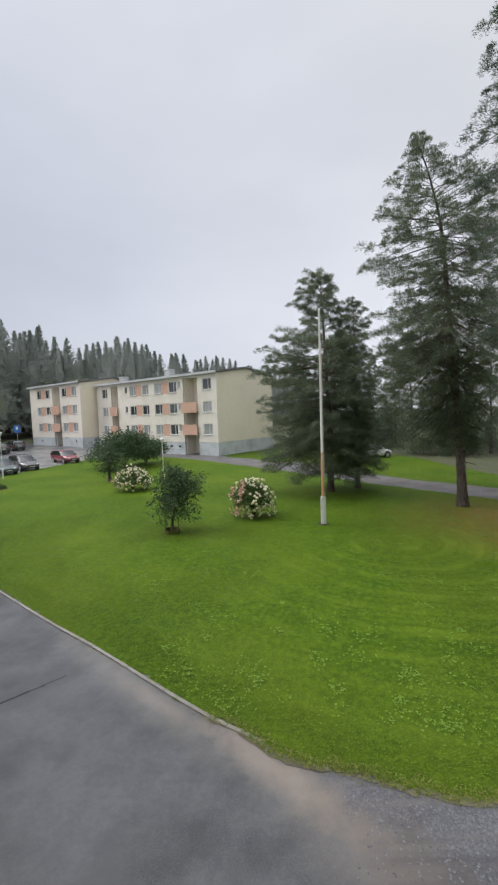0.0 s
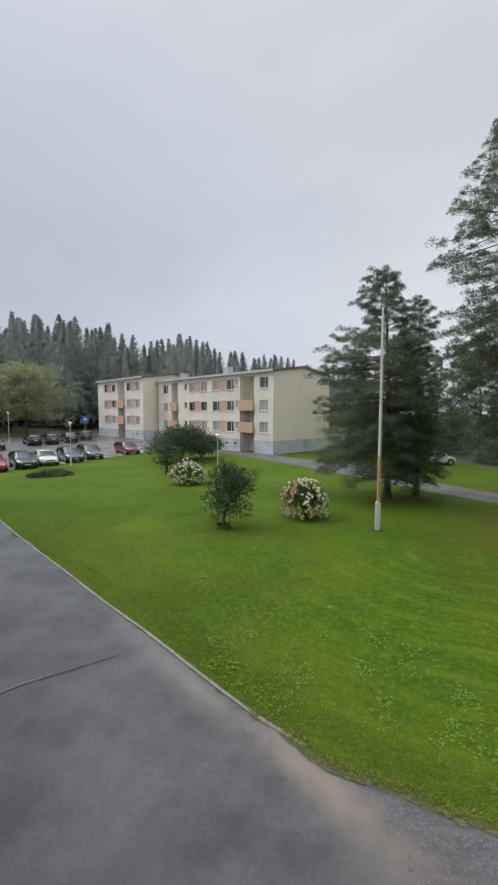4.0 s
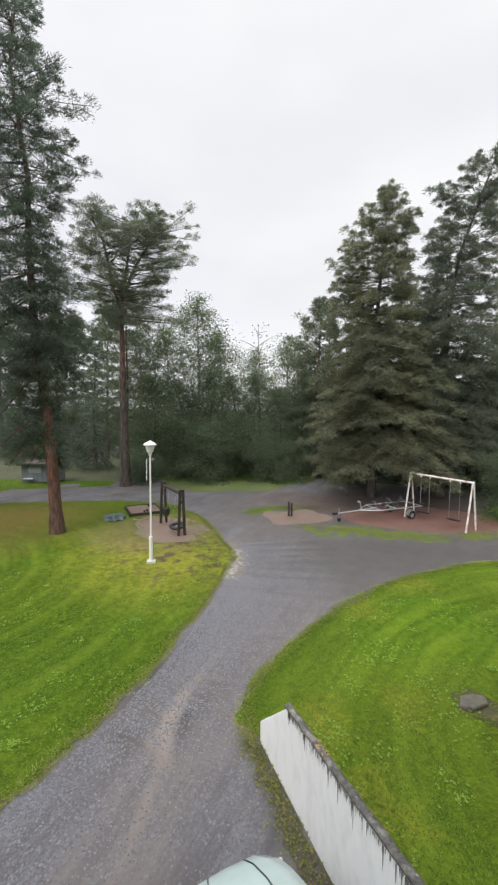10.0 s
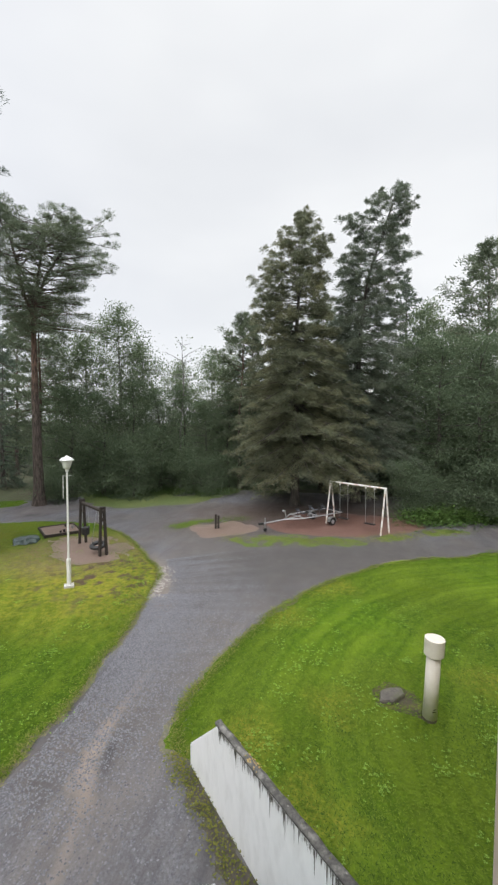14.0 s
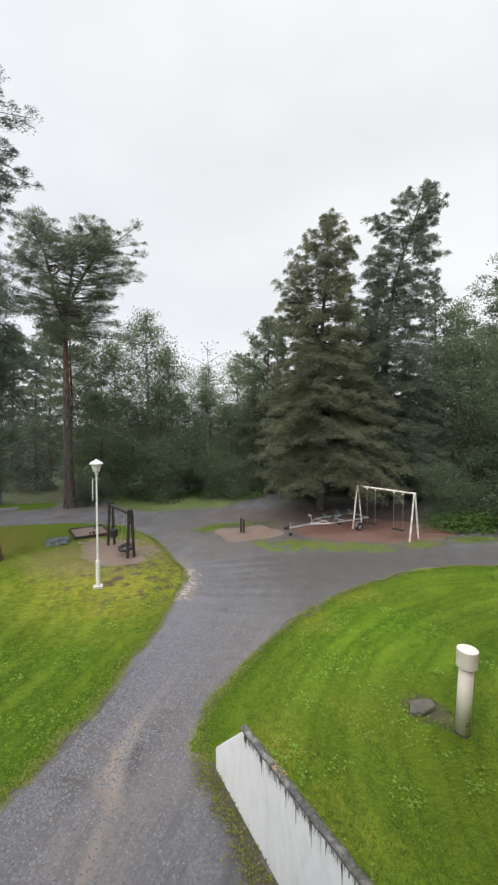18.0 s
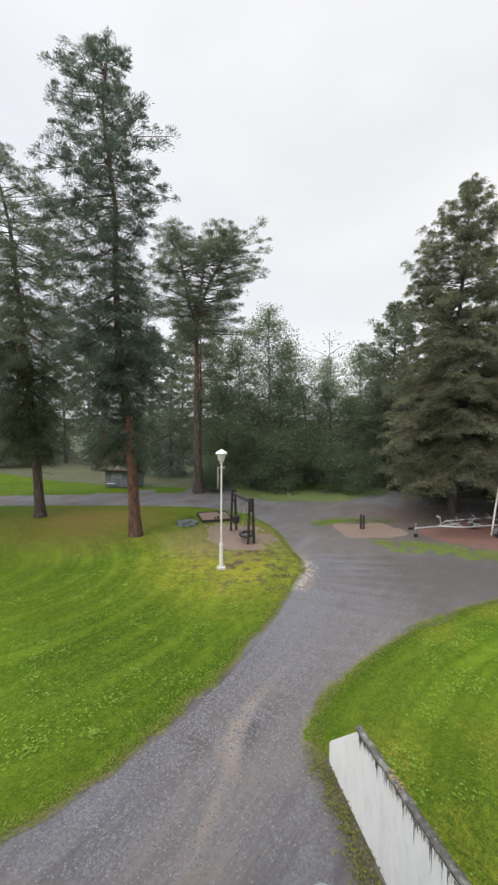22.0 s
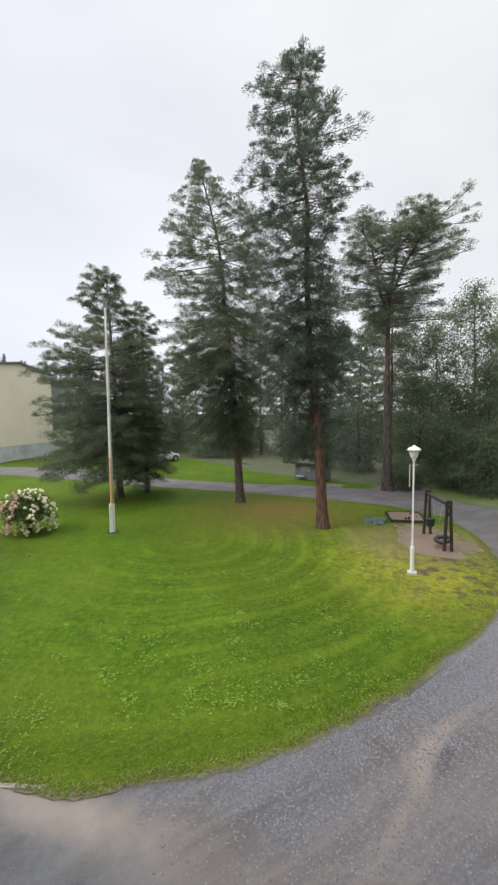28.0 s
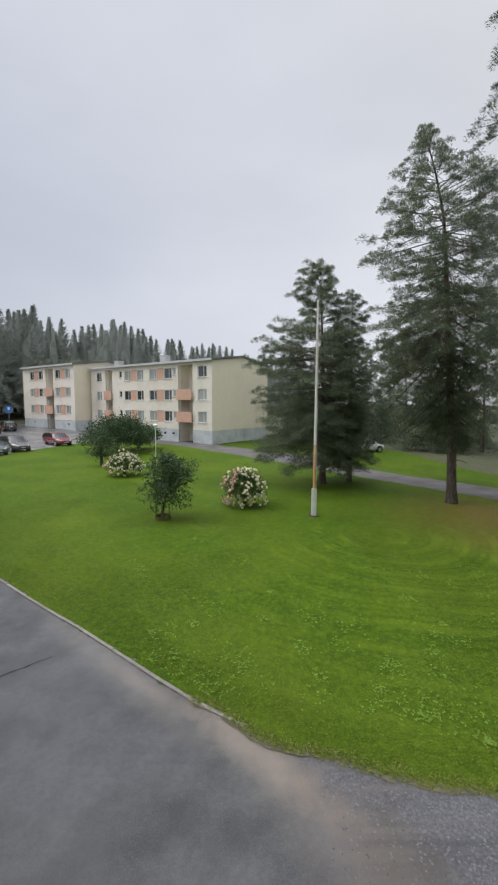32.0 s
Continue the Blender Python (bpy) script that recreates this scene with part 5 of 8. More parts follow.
tree("pine_tree", grown_pine("forked_pine", 43, (20.3, 18.2), 17.3,
                             ((9.6, -0.8), (11.0, -1.5), (12.2, -2.4), (13.6, -2.8), (15.0, -2.8), (16.6, -2.3), (17.3, -1.4)),
                             ((9.3, 1.8), (10.5, 3.6), (11.6, 3.2), (12.2, 2.2), (13.2, 3.0), (14.5, 3.1), (15.2, 3.4), (16.2, 3.7), (17.0, 2.9), (17.3, 2.0)),
                             ((0, 0.1), (6.4, 0.0), (11.0, 0.0), (13.0, 0.2), (15.0, 0.5), (17.3, 0.9)), M_BARK_PINE, M_PINE, limbs=200, girth=0.33, up=(-8, 10, 16), low=9.6, depth=0.7, even=0.6, bare=0.45, pads=2.6, per=170,
                             pad=0.56, flat=0.5, sink=0.1, droop=0.06, dead=12,
                             forks=((((0.0, 0, 11.3), (-0.5, 0.2, 12.6), (-0.8, 0.2, 14.4), (-1.1, 0.1, 15.6), (-1.7, 0, 16.6)), 0.12), (((0.2, 0, 12.4), (0.8, -0.3, 13.8), (1.5, -0.5, 15.0), (2.2, -0.5, 16.0)), 0.11))),
     20.3, 18.2, "open-crowned pine with bare forked limbs at the edge of the woods")
# spruces behind the swings
tree("spruce_tree", grown_pine("swing_spruce", 51, (24.4, 2.2), 17.7,
                               ((0.6, -3.6), (1.5, -4.2), (3.6, -4.4), (7.0, -4.1), (9.8, -3.5), (12.0, -3.8), (13.8, -3.4), (15.1, -2.9), (16.4, -2.0), (17.7, -0.9)),
                               ((0.8, 3.4), (4.8, 3.1), (8.0, 2.2), (10.7, 1.1), (13.6, 0.8), (15.4, 0.9), (16.2, 1.3), (16.6, 0.1), (17.7, -0.5)),
                               ((0, -1.0), (10.4, -1.0), (17.7, -0.6)), M_BARK_GREY, M_SPRUCE, limbs=330, girth=0.26, up=(-20, -10, 30), low=1.35, front=((0.0, 1.22), (3.5, 1.15), (6.0, 1.05), (9.0, 1.0)), bare=0.25, pads=3.0, per=150, pad=0.46, flat=0.36, sink=0.6,
                               blade=0.14, thin=0.015, tilt=0.2, even=1.12, depth=1.08),
     24.4, 2.2, "big brown-tinged spruce with sweeping boughs behind the swings")
tree("spruce_tree", grown_pine("swing_spruce_tall", 52, (26.2, -1.6), 19.2,
                               ((0.6, -2.2), (4.0, -3.0), (10.2, -3.1), (13.3, -2.6), (14.9, -2.4), (16.4, -1.6), (17.6, -2.1), (18.4, -0.8), (19.2, 0.4)),
                               ((0.6, 2.9), (2.6, 2.9), (7.0, 2.2), (11.1, 1.5), (13.5, 1.3), (15.2, 2.0), (16.0, 1.4), (17.0, 1.5), (18.1, 2.4), (19.2, 1.2)),
                               ((0, -1.2), (7.1, -1.2), (10.6, -1.1), (14.0, -0.7), (19.2, 1.0)), M_BARK_GREY, M_SPRUCE_DARK, limbs=270, girth=0.26, up=(-30, -10, 32), low=1.7, bare=0.25, per=140, pad=0.46, sink=0.55,
                               blade=0.14, thin=0.015, tilt=0.3),
     26.2, -1.6, "tall dark conifer grown close to a spruce by the swings")

# woods round the lawn: a few kinds, each planted several times
BIRCH = [broadleaf("birch_a", 61, 14.0, 3.0, 2.0, M_BARK_BIRCH, M_LEAF, 34, 15, 36, 0.115), broadleaf("birch_b", 62, 11.5, 2.6, 1.2, M_BARK_BIRCH, M_LEAF, 32, 15, 36, 0.115)]
ALDER = [broadleaf("alder_a", 63, 10.0, 3.0, 0.6, M_BARK_GREY, M_LEAF_DARK, 30, 15, 46, 0.09), broadleaf("alder_b", 64, 8.0, 2.9, 0.4, M_BARK_GREY, M_LEAF_DARK, 28, 15, 46, 0.09)]
THICKET = [broadleaf("thicket_a", 65, 4.6, 2.5, 0.2, M_BARK_GREY, M_LEAF_DARK, 10, 13, 42, 0.09, 0.07, stems=3), broadleaf("thicket_b", 66, 3.6, 2.4, 0.15, M_BARK_GREY, M_LEAF_DARK, 9, 13, 42, 0.09, 0.06, stems=3)]
WOODPINE = [pine("wood_pine", 67, 15.5, 3.3, 4.0, s_lawn, M_BARK_PINE, M_PINE, limbs=90, girth=0.2, up=(-15, 50), pads=2.0, per=60, pad=0.55, blade=0.22, thin=0.034),
            conifer("wood_spruce", 68, 14.0, 3.0, 0.8, s_spruce, M_BARK_GREY, M_PINE_DARK, limbs=120, girth=0.2, up=(-22, 35), droop=0.5, tuft=14, blade=0.26, thin=0.03, twigs=4, hang_down=-0.2)]


def plant(kind, az, r, height_scale, turn, label, name, group):
    x, y = polar(az, r)
    tree(name, kind, x, y, label, "tree" if "thicket" not in name else "bush", turn, height_scale, group)


for az, r, k, s in ((-58, 31, 0, 1.0), (-61.5, 33, 1, 1.0), (-54.5, 33, 1, 1.05), (-70.5, 34, 1, 0.98), (-73.5, 35, 0, 0.8), (-100, 31, 0, 1.0), (-66, 37, 0, 0.78), (-50.5, 36, 0, 0.9), (-104, 34, 1, 1.1)):
    plant(BIRCH[k], az, r, s, az * 7, "light green birch at the edge of the woods", "birch_tree", "birches at the edge of the woods")
for az, r, k, s in ((-56, 29.5, 1, 0.9), (-60, 30, 0, 0.85), (-63.5, 31, 1, 0.95), (-67, 32, 1, 1.0), (-70, 31, 1, 0.85), (-73, 31, 0, 0.8), (-76, 33, 0, 0.95), (-79.5, 33, 0, 1.0),
                    (-101, 27, 0, 1.05), (-105.5, 25.5, 0, 1.0), (-110, 25, 0, 1.0), (-115, 25, 0, 1.05), (-121, 25, 0, 1.0), (-98, 30, 0, 1.1), (-52, 31, 1, 0.95), (-108, 29, 0, 1.2)):
    plant(ALDER[k], az, r, s, az * 5, "dense dark green leafy tree", "alder_tree", "leafy trees of the woods")
for az, r, k, s in ((-106, 31, 0, 1.08), (-112, 31, 0, 1.0), (-97, 33, 1, 1.15), (-90, 32, 1, 1.15), (-81, 34, 1, 1.0), (-86, 35, 0, 0.95), (-48.5, 33, 0, 0.9), (-44.5, 37, 1, 0.85), (-118, 30, 1, 1.1),
                    (-40, 45, 0, 0.85), (-36, 48, 1, 0.8), (-31, 50, 0, 0.85), (-27, 52, 1, 0.8), (-22, 53, 0, 0.9), (-17, 55, 1, 0.85), (-12, 57, 0, 0.9), (-8, 62, 1, 0.9), (-34, 55, 0, 0.95), (-20, 62, 0, 0.9), (-14, 66, 1, 1.0), (-46, 44, 0, 0.95), (-42, 52, 0, 1.0)):
    plant(WOODPINE[k], az, r, s, az * 11, "grey-green conifer among other trees", "conifer_tree", "conifers of the woods")
for az, r, k, s in ((-74.6, 30.5, 0, 0.84), (-76.6, 33.0, 1, 0.95)):
    plant(WOODPINE[k], az, r, s, az * 11, "grey-green conifer behind a spruce", "conifer_tree", "conifers of the woods")
for i, az in enumerate(np.arange(-124, -49, 3.2)):
    if -96 < az < -80:
        continue
    plant(THICKET[i % 2], az, 26.5 + 3.0 * math.sin(i * 2.1) + (4.6 if az > -80 else 0.0), 0.9 + 0.25 * math.sin(i * 1.3), i * 77, "dark leafy thicket under the trees", "thicket_bush", "thicket under the trees")
for i, az in enumerate(np.arange(-50, -6, 3.8)):
    plant(THICKET[i % 2], az, 47 + 6 * math.sin(i * 1.7) + (az + 50) * 0.2, 1.1 + 0.3 * math.sin(i), i * 71, "dark leafy thicket under the trees", "thicket_bush", "thicket under the trees")
for i, az in enumerate(np.arange(-122, -76, 4.0)):
    plant(ALDER[i % 2], az, 33 + 2.0 * math.sin(i * 1.9), 0.95 + 0.15 * math.sin(i * 2.3), i * 53, "dense dark green leafy tree", "alder_tree", "leafy trees of the woods")

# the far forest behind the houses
FARSPRUCE = [conifer("far_spruce_" + "abc"[k], 71 + k, (24.0, 21.0, 26.0)[k], (5.8, 5.4, 6.2)[k], 4.0, s_far, M_BARK_GREY, M_HAZEWOOD, limbs=170, girth=0.25, up=(-30, 40), droop=0.3,
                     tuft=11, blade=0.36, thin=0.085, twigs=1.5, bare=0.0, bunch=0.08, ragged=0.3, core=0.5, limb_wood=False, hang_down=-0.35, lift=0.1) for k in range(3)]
rs_far = np.random.RandomState(5)
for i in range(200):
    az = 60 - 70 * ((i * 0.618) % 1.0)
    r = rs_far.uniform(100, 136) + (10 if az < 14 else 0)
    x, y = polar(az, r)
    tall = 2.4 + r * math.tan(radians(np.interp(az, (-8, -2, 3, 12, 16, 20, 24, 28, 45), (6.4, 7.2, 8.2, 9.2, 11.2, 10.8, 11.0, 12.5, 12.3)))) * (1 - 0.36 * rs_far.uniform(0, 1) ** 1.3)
    tree("spruce_tree", FARSPRUCE[i % 3], x, y, "far forest spruce, needles paled to stand for mist", "tree", i * 47, tall / (24.0, 21.0, 26.0)[i % 3], "far forest", z=2.6)
MAPLE = broadleaf("maple", 81, 13.0, 7.0, 4.2, M_BARK_GREY, M_MAPLE, 36, 17, 46, 0.27, 0.3, clump=1.15, wide=1.08)
for x, y, s, a in ((-64.0, 66.0, 1.0, 0), (-52.4, 70.6, 0.97, 80), (-84.0, 62.0, 1.05, 160), (-41.0, 96.0, 1.0, 200), (-50.0, 104.0, 0.95, 20), (-74, 92, 1.0, 60), (-92, 84, 1.0, 100)):
    tree("maple_tree", MAPLE, x, y, "round olive-green leafy tree behind the car park", "tree", a, s, "round trees by the car park")
BARE = broadleaf("bare_birch", 85, 12.5, 2.2, 4.0, M_BARK_BIRCH, M_LEAF, 26, 2, 3, 0.14, 0.12)
x, y = polar(-66.2, 31.5)
tree("birch_tree", BARE, x, y, "thin nearly leafless birch before the woods", "tree", 30, 1.0)


# ---- buildings ----
M_CREAM = surface("cream_wall_panel", (0.790, 0.730, 0.640), (0.850, 0.800, 0.710), 3.0, (0.6, 0.8), (0.640, 0.570, 0.480), 0.35, 0.6, 60.0, 0.15, 0.004)
M_GABLE = surface("yellow_gable_wall", (0.780, 0.710, 0.560), (0.830, 0.765, 0.620), 2.0, (0.6, 0.8), (0.680, 0.610, 0.470), 0.25, 0.5, 60.0, 0.15, 0.004)
M_PLINTH = surface("blue_grey_plinth", (0.520, 0.555, 0.570), (0.580, 0.615, 0.630), 3.0, (0.6, 0.8), (0.250, 0.275, 0.285), 0.5, 0.6, 60.0, 0.2, 0.005)
# orange made paler and pinker to put the mist into its colour
M_ORANGE = surface("mist_paled_orange_panel", (0.610, 0.360, 0.260), (0.670, 0.430, 0.330), 4.0, (0.55, 0.75), (0.440, 0.250, 0.170), 0.7, 0.6, 50.0, 0.15, 0.003)
M_WHITE = surface("white_paint", (0.740, 0.740, 0.720), (0.800, 0.800, 0.790), 8.0, (0.35, 0.5), (0.620, 0.610, 0.580), 1.0, 0.35, 60.0, 0.08, 0.002)
M_ROOF = surface("grey_roof_felt", (0.120, 0.120, 0.125), (0.180, 0.180, 0.182), 4.0, (0.5, 0.7))
M_SHEET = surface("pale_sheet_metal", (0.500, 0.510, 0.520), (0.580, 0.590, 0.600), 6.0, (0.3, 0.5), None, 0.8, 0.0, 40.0, 0.05, 0.002)
M_DARK = surface("dark_doorway", (0.030, 0.026, 0.024), (0.060, 0.050, 0.044), 4.0, (0.5, 0.7))
# pane colours stand for curtains and for sky reflected in the glass
M_PANE = glass_material("window_glass_dark", (0.060, 0.068, 0.072))
M_PANE_PALE = glass_material("window_glass_pale", (0.420, 0.440, 0.430))
M_CONC = surface("grey_concrete", (0.260, 0.255, 0.240), (0.360, 0.350, 0.330), 8.0, (0.6, 0.85), (0.170, 0.160, 0.145), 1.2, 0.7, 60.0, 0.4, 0.006)


def add_wall(bm, x0, x1, z0, z1, y0, y1, holes):
    """A wall along x with openings (x0, x1, z0, z1) cut right through it."""
    xs = sorted({x0, x1, *(h[0] for h in holes), *(h[1] for h in holes)})
    xs = [x for x in xs if x0 <= x <= x1]
    for a, b in zip(xs, xs[1:]):
        cut = sorted((h[2], h[3]) for h in holes if h[0] <= a + 1e-6 and h[1] >= b - 1e-6)
        z = z0
        for c, d in cut + [(z1, z1)]:
            if c - z > 1e-4:
                add_box(bm, a, y0, z, b, y1, c)
            z = d
    bmesh.ops.remove_doubles(bm, verts=bm.verts[:], dist=0.0002)


def window_mesh(w, h, split):
    """A white casement frame; its panes are separate."""
    bm = bmesh.new()
    t = 0.07
    for x0, z0, x1, z1 in ((0, 0, w, t), (0, h - t, w, h), (0, t, t, h - t), (w - t, t, w, h - t)):
        add_box(bm, x0, -0.07, z0, x1, 0.0, z1)
    if split:
        add_box(bm, split - t / 2, -0.065, t, split + t / 2, -0.005, h - t)
    me = bpy.data.meshes.new("window_frame")
    bm.to_mesh(me)
    bm.free()
    me.materials.append(M_WHITE)
    return me


def pane_mesh(w, h, material):
    me = bpy.data.meshes.new("pane")
    bm = box(0, -0.045, 0, w, -0.035, h)
    bm.to_mesh(me)
    bm.free()
    me.materials.append(material)
    return me


WINDOWS = {}


def put_window(parent, x, z, w, h, pick, y=-0.06):
    split = 0.0 if w < 0.8 else w * 0.36
    key = (round(w, 2), round(h, 2), pick)
    if key not in WINDOWS:
        glass = M_PANE if pick else M_PANE_PALE
        panes = [(0.07, w - 0.14)] if not split else [(0.07, split - 0.105), (split + 0.035, w - split - 0.105)]
        sill = bpy.data.meshes.new("sill")
        bm = box(-0.05, -0.05, -0.05, w + 0.05, 0.14, 0.0, 0.008)
        bm.to_mesh(sill)
        bm.free()
        sill.materials.append(M_SHEET)
        WINDOWS[key] = window_mesh(w, h, split), [(a, pane_mesh(b, h - 0.14, glass)) for a, b in panes], sill
    frame_me, panes, sill = WINDOWS[key]
    win = hang("window", frame_me, parent, at=pose(x, y, z))
    for a, me in panes:
        hang("pane", me, win, at=pose(a, 0, 0.07))
    hang("sill", sill, win, at=pose(0, 0.02, -0.005))


def block(x0, x1, y_front, base, columns, recesses, seed, label, depth=12.2):
    """One block of the slab house: x along its front, y out of it. columns: (x, width, kind)."""
    rs = np.random.RandomState(seed)
    b = thing("apartment_building", pose(-3.8, 49.7, base, 0, 0, 143), label, "building")
    rows = ((2.62, 4.02), (5.46, 6.82), (8.30, 9.70))
    eave, ridge = 10.25, 11.15
    holes = []
    for x, w, kind in columns:
        for z0, z1 in rows:
            if kind == "window":
                holes.append((x, x + w, z0, z1))
            elif kind == "small":
                holes.append((x, x + w, z0 + 0.45, z1))
            elif kind == "panel":
                holes.append((x, x + w, z0 - 0.12, z1 + 0.06))
    cellar = [x for x, w, kind in columns if kind == "cellar"]
    low = [(x, x + 0.62, 0.82, 1.28) for x in cellar] + [(r0, r1, 0.0, 1.66) for r0, r1, _ in recesses]
    holes += [(r0, r1, 1.66, 9.95) for r0, r1, _ in recesses]
    f = y_front
    bm = bmesh.new()
    add_wall(bm, x0, x1, 1.66, eave, f - 0.3, f, holes)
    part("front_wall", bm, M_CREAM, b, "stained cream concrete panels")
    bm = bmesh.new()
    add_wall(bm, x0 + 0.02, x1 - 0.02, -0.6, 1.655, f - 0.3, f - 0.025, low)
    part("plinth", bm, M_PLINTH, b, "blue-grey painted plinth")
    for name, x, m in (("gable_wall", x0, M_GABLE), ("gable_wall", x1 - 0.3, M_GABLE)):
        bm = bmesh.new()
        add_box(bm, x, f - depth, 1.66, x + 0.3, f - 0.302, eave)
        q = [bm.verts.new((xx, yy, zz)) for xx in (x, x + 0.3) for yy, zz in ((f - 0.0, eave + 0.002), (f - depth, eave + 0.002), (f - depth / 2, ridge))]
        bm.faces.new((q[0], q[2], q[1]))
        bm.faces.new((q[3], q[4], q[5]))
        for i, j in ((0, 1), (1, 2), (2, 0)):
            bm.faces.new((q[i], q[j], q[3 + j], q[3 + i]))
        bmesh.ops.recalc_face_normals(bm, faces=bm.faces[:])
        part(name, bm, m, b, "plain pale yellow gable")
        part("plinth", box(x + 0.02, f - depth, -0.6, x + 0.28, f - 0.302, 1.655), M_PLINTH, b, "blue-grey painted plinth")
    part("back_wall", box(x0 + 0.302, f - depth, -0.6, x1 - 0.302, f - depth + 0.3, eave), M_CREAM, b)
    for sgn in (0, 1):
        bm = bmesh.new()
        ya, yb = (f + 0.35, f - depth / 2) if sgn == 0 else (f - depth - 0.35, f - depth / 2)
        za, zb = eave + 0.03, ridge + 0.03
        vs = [bm.verts.new(p) for p in ((x0 - 0.25, ya, za), (x1 + 0.25, ya, za), (x1 + 0.25, yb, zb), (x0 - 0.25, yb, zb))]
        top = [bm.verts.new(v.co + Vector((0, 0, 0.22))) for v in vs]
        bm.faces.new(vs), bm.faces.new(top)
        for i in range(4):
            bm.faces.new((vs[i], vs[(i + 1) % 4], top[(i + 1) % 4], top[i]))
        bmesh.ops.recalc_face_normals(bm, faces=bm.faces[:])
        part("roof", bm, M_ROOF, b, "low grey roof")
    part("fascia", box(x0 - 0.27, f + 0.352, eave - 0.02, x1 + 0.27, f + 0.39, eave + 0.27), M_SHEET, b, "pale metal roof edge")
    for x, w, kind in columns:
        for z0, z1 in rows:
            if kind == "window":
                put_window(b, x, z0, w, z1 - z0, rs.rand() < 0.35, f - 0.06)
            elif kind == "small":
                put_window(b, x, z0 + 0.45, w, z1 - z0 - 0.45, rs.rand() < 0.5, f - 0.06)
            elif kind == "panel":
                part("panel", box(x + 0.004, f - 0.12, z0 - 0.116, x + w - 0.004, f - 0.035, z1 + 0.056), M_ORANGE, b, "orange panel between windows, colour paled for mist")
        if kind == "cellar":
            put_window(b, x, 0.82, 0.62, 0.46, True, f - 0.08)
    # stair recesses with balconies and an entrance
    for r0, r1, door in recesses:
        bm = bmesh.new()
        add_wall(bm, r0, r1, 0.0, 9.95, f - 2.0, f - 1.85, [(r0 + 0.25, r0 + 1.15, 0.0, 2.15)] if door else [])
        part("recess_wall", bm, M_CREAM, b)
        for xx in (r0, r1 - 0.12):
            part("recess_side", box(xx, f - 1.845, 0.0, xx + 0.12, f - 0.305, 9.95), M_CREAM, b)
        part("recess_ceiling", box(r0, f - 1.845, 9.955, r1, f - 0.005, 10.1), M_CREAM, b)
        if door:
            part("door", box(r0 + 0.25, f - 1.95, 0.0, r0 + 1.15, f - 1.89, 2.15), M_DARK, b, "dark entrance door")
        for z in (2.66, 5.52):
            part("balcony_slab", box(r0 + 0.125, f - 1.84, z, r1 - 0.125, f + 0.25, z + 0.16), M_CONC, b)
            part("balcony_front", box(r0 - 0.05, f + 0.252, z - 0.05, r1 + 0.05, f + 0.33, z + 1.3, 0.01), M_ORANGE, b, "orange balcony front, colour paled for mist")
        for z in (3.0, 5.85, 8.6):
            put_window(b, r0 + 0.35, z, 0.9, 1.1, True, f - 1.835)
    return b


block(0.0, 25.4, 0.0, 0.0, ((0.85, 1.5, "window"), (6.25, 0.6, "small"), (7.05, 1.5, "window"), (8.6, 1.35, "panel"), (10.0, 1.5, "window"),
                            (12.75, 1.45, "window"), (14.25, 1.3, "panel"), (15.6, 1.45, "window"), (17.6, 0.6, "small"), (22.6, 1.4, "window"),
                            (6.6, 0.6, "cellar"), (8.2, 0.6, "cellar"), (12.4, 0.6, "cellar"), (15.0, 0.6, "cellar")),
      ((3.25, 5.85, True), (19.9, 21.6, True)), 3, "three-storey cream block of flats with orange panels and balconies")
block(25.9, 42.2, 2.6, 0.62, ((27.0, 1.45, "window"), (28.5, 1.4, "panel"), (29.95, 1.45, "window"), (35.3, 1.45, "window"), (36.8, 1.4, "panel"), (38.25, 1.45, "window"),
                              (27.6, 0.6, "cellar"), (38.5, 0.6, "cellar")),
      ((32.0, 34.4, True),), 4, "cream block of flats stepping forward with orange panels")
for x, y, w, h, z in ((12.6, -5.0, 1.1, 0.9, 11.15), (24.0, -5.2, 1.2, 0.7, 11.15)):
    ob = thing("roof_vent", pose(-3.8, 49.7, 0, 0, 0, 143) @ pose(x, y, z), "pale sheet-metal vent box on the roof", "roof vent", "roof vents")
    part("casing", box(0, 0, 0, w, 1.0, h, 0.02), M_SHEET, ob)
    part("cap", box(-0.06, -0.06, h, w + 0.06, 1.06, h + 0.07, 0.01), M_WHITE, ob)

# ---- the house that the view is from; x along its front, y out of it ----

HOME = pose(0, 0, 0, 0, 0, math.degrees(math.atan2(-0.636, 0.772)))
M_JAMB = surface("tan_cladding", (0.400, 0.290, 0.195), (0.450, 0.330, 0.230), 5.0, (0.5, 0.7), (0.340, 0.245, 0.165), 1.2, 0.5, 60.0, 0.1, 0.002)
M_PINK = surface("pale_pink_plaster", (0.760, 0.630, 0.550), (0.820, 0.690, 0.610), 14.0, (0.7, 0.9), (0.660, 0.540, 0.460), 2.0, 0.5, 70.0, 0.6, 0.006)
M_SILL = surface("white_sill_sheet", (0.840, 0.845, 0.850), (0.890, 0.895, 0.900), 3.0, (0.3, 0.45), (0.700, 0.700, 0.690), 1.5, 0.5, 90.0, 0.05, 0.001)


def home_wall(name, bm, material, label):
    return tagged(part(name, bm, material, None, "", HOME), label, "wall", kind="structure")


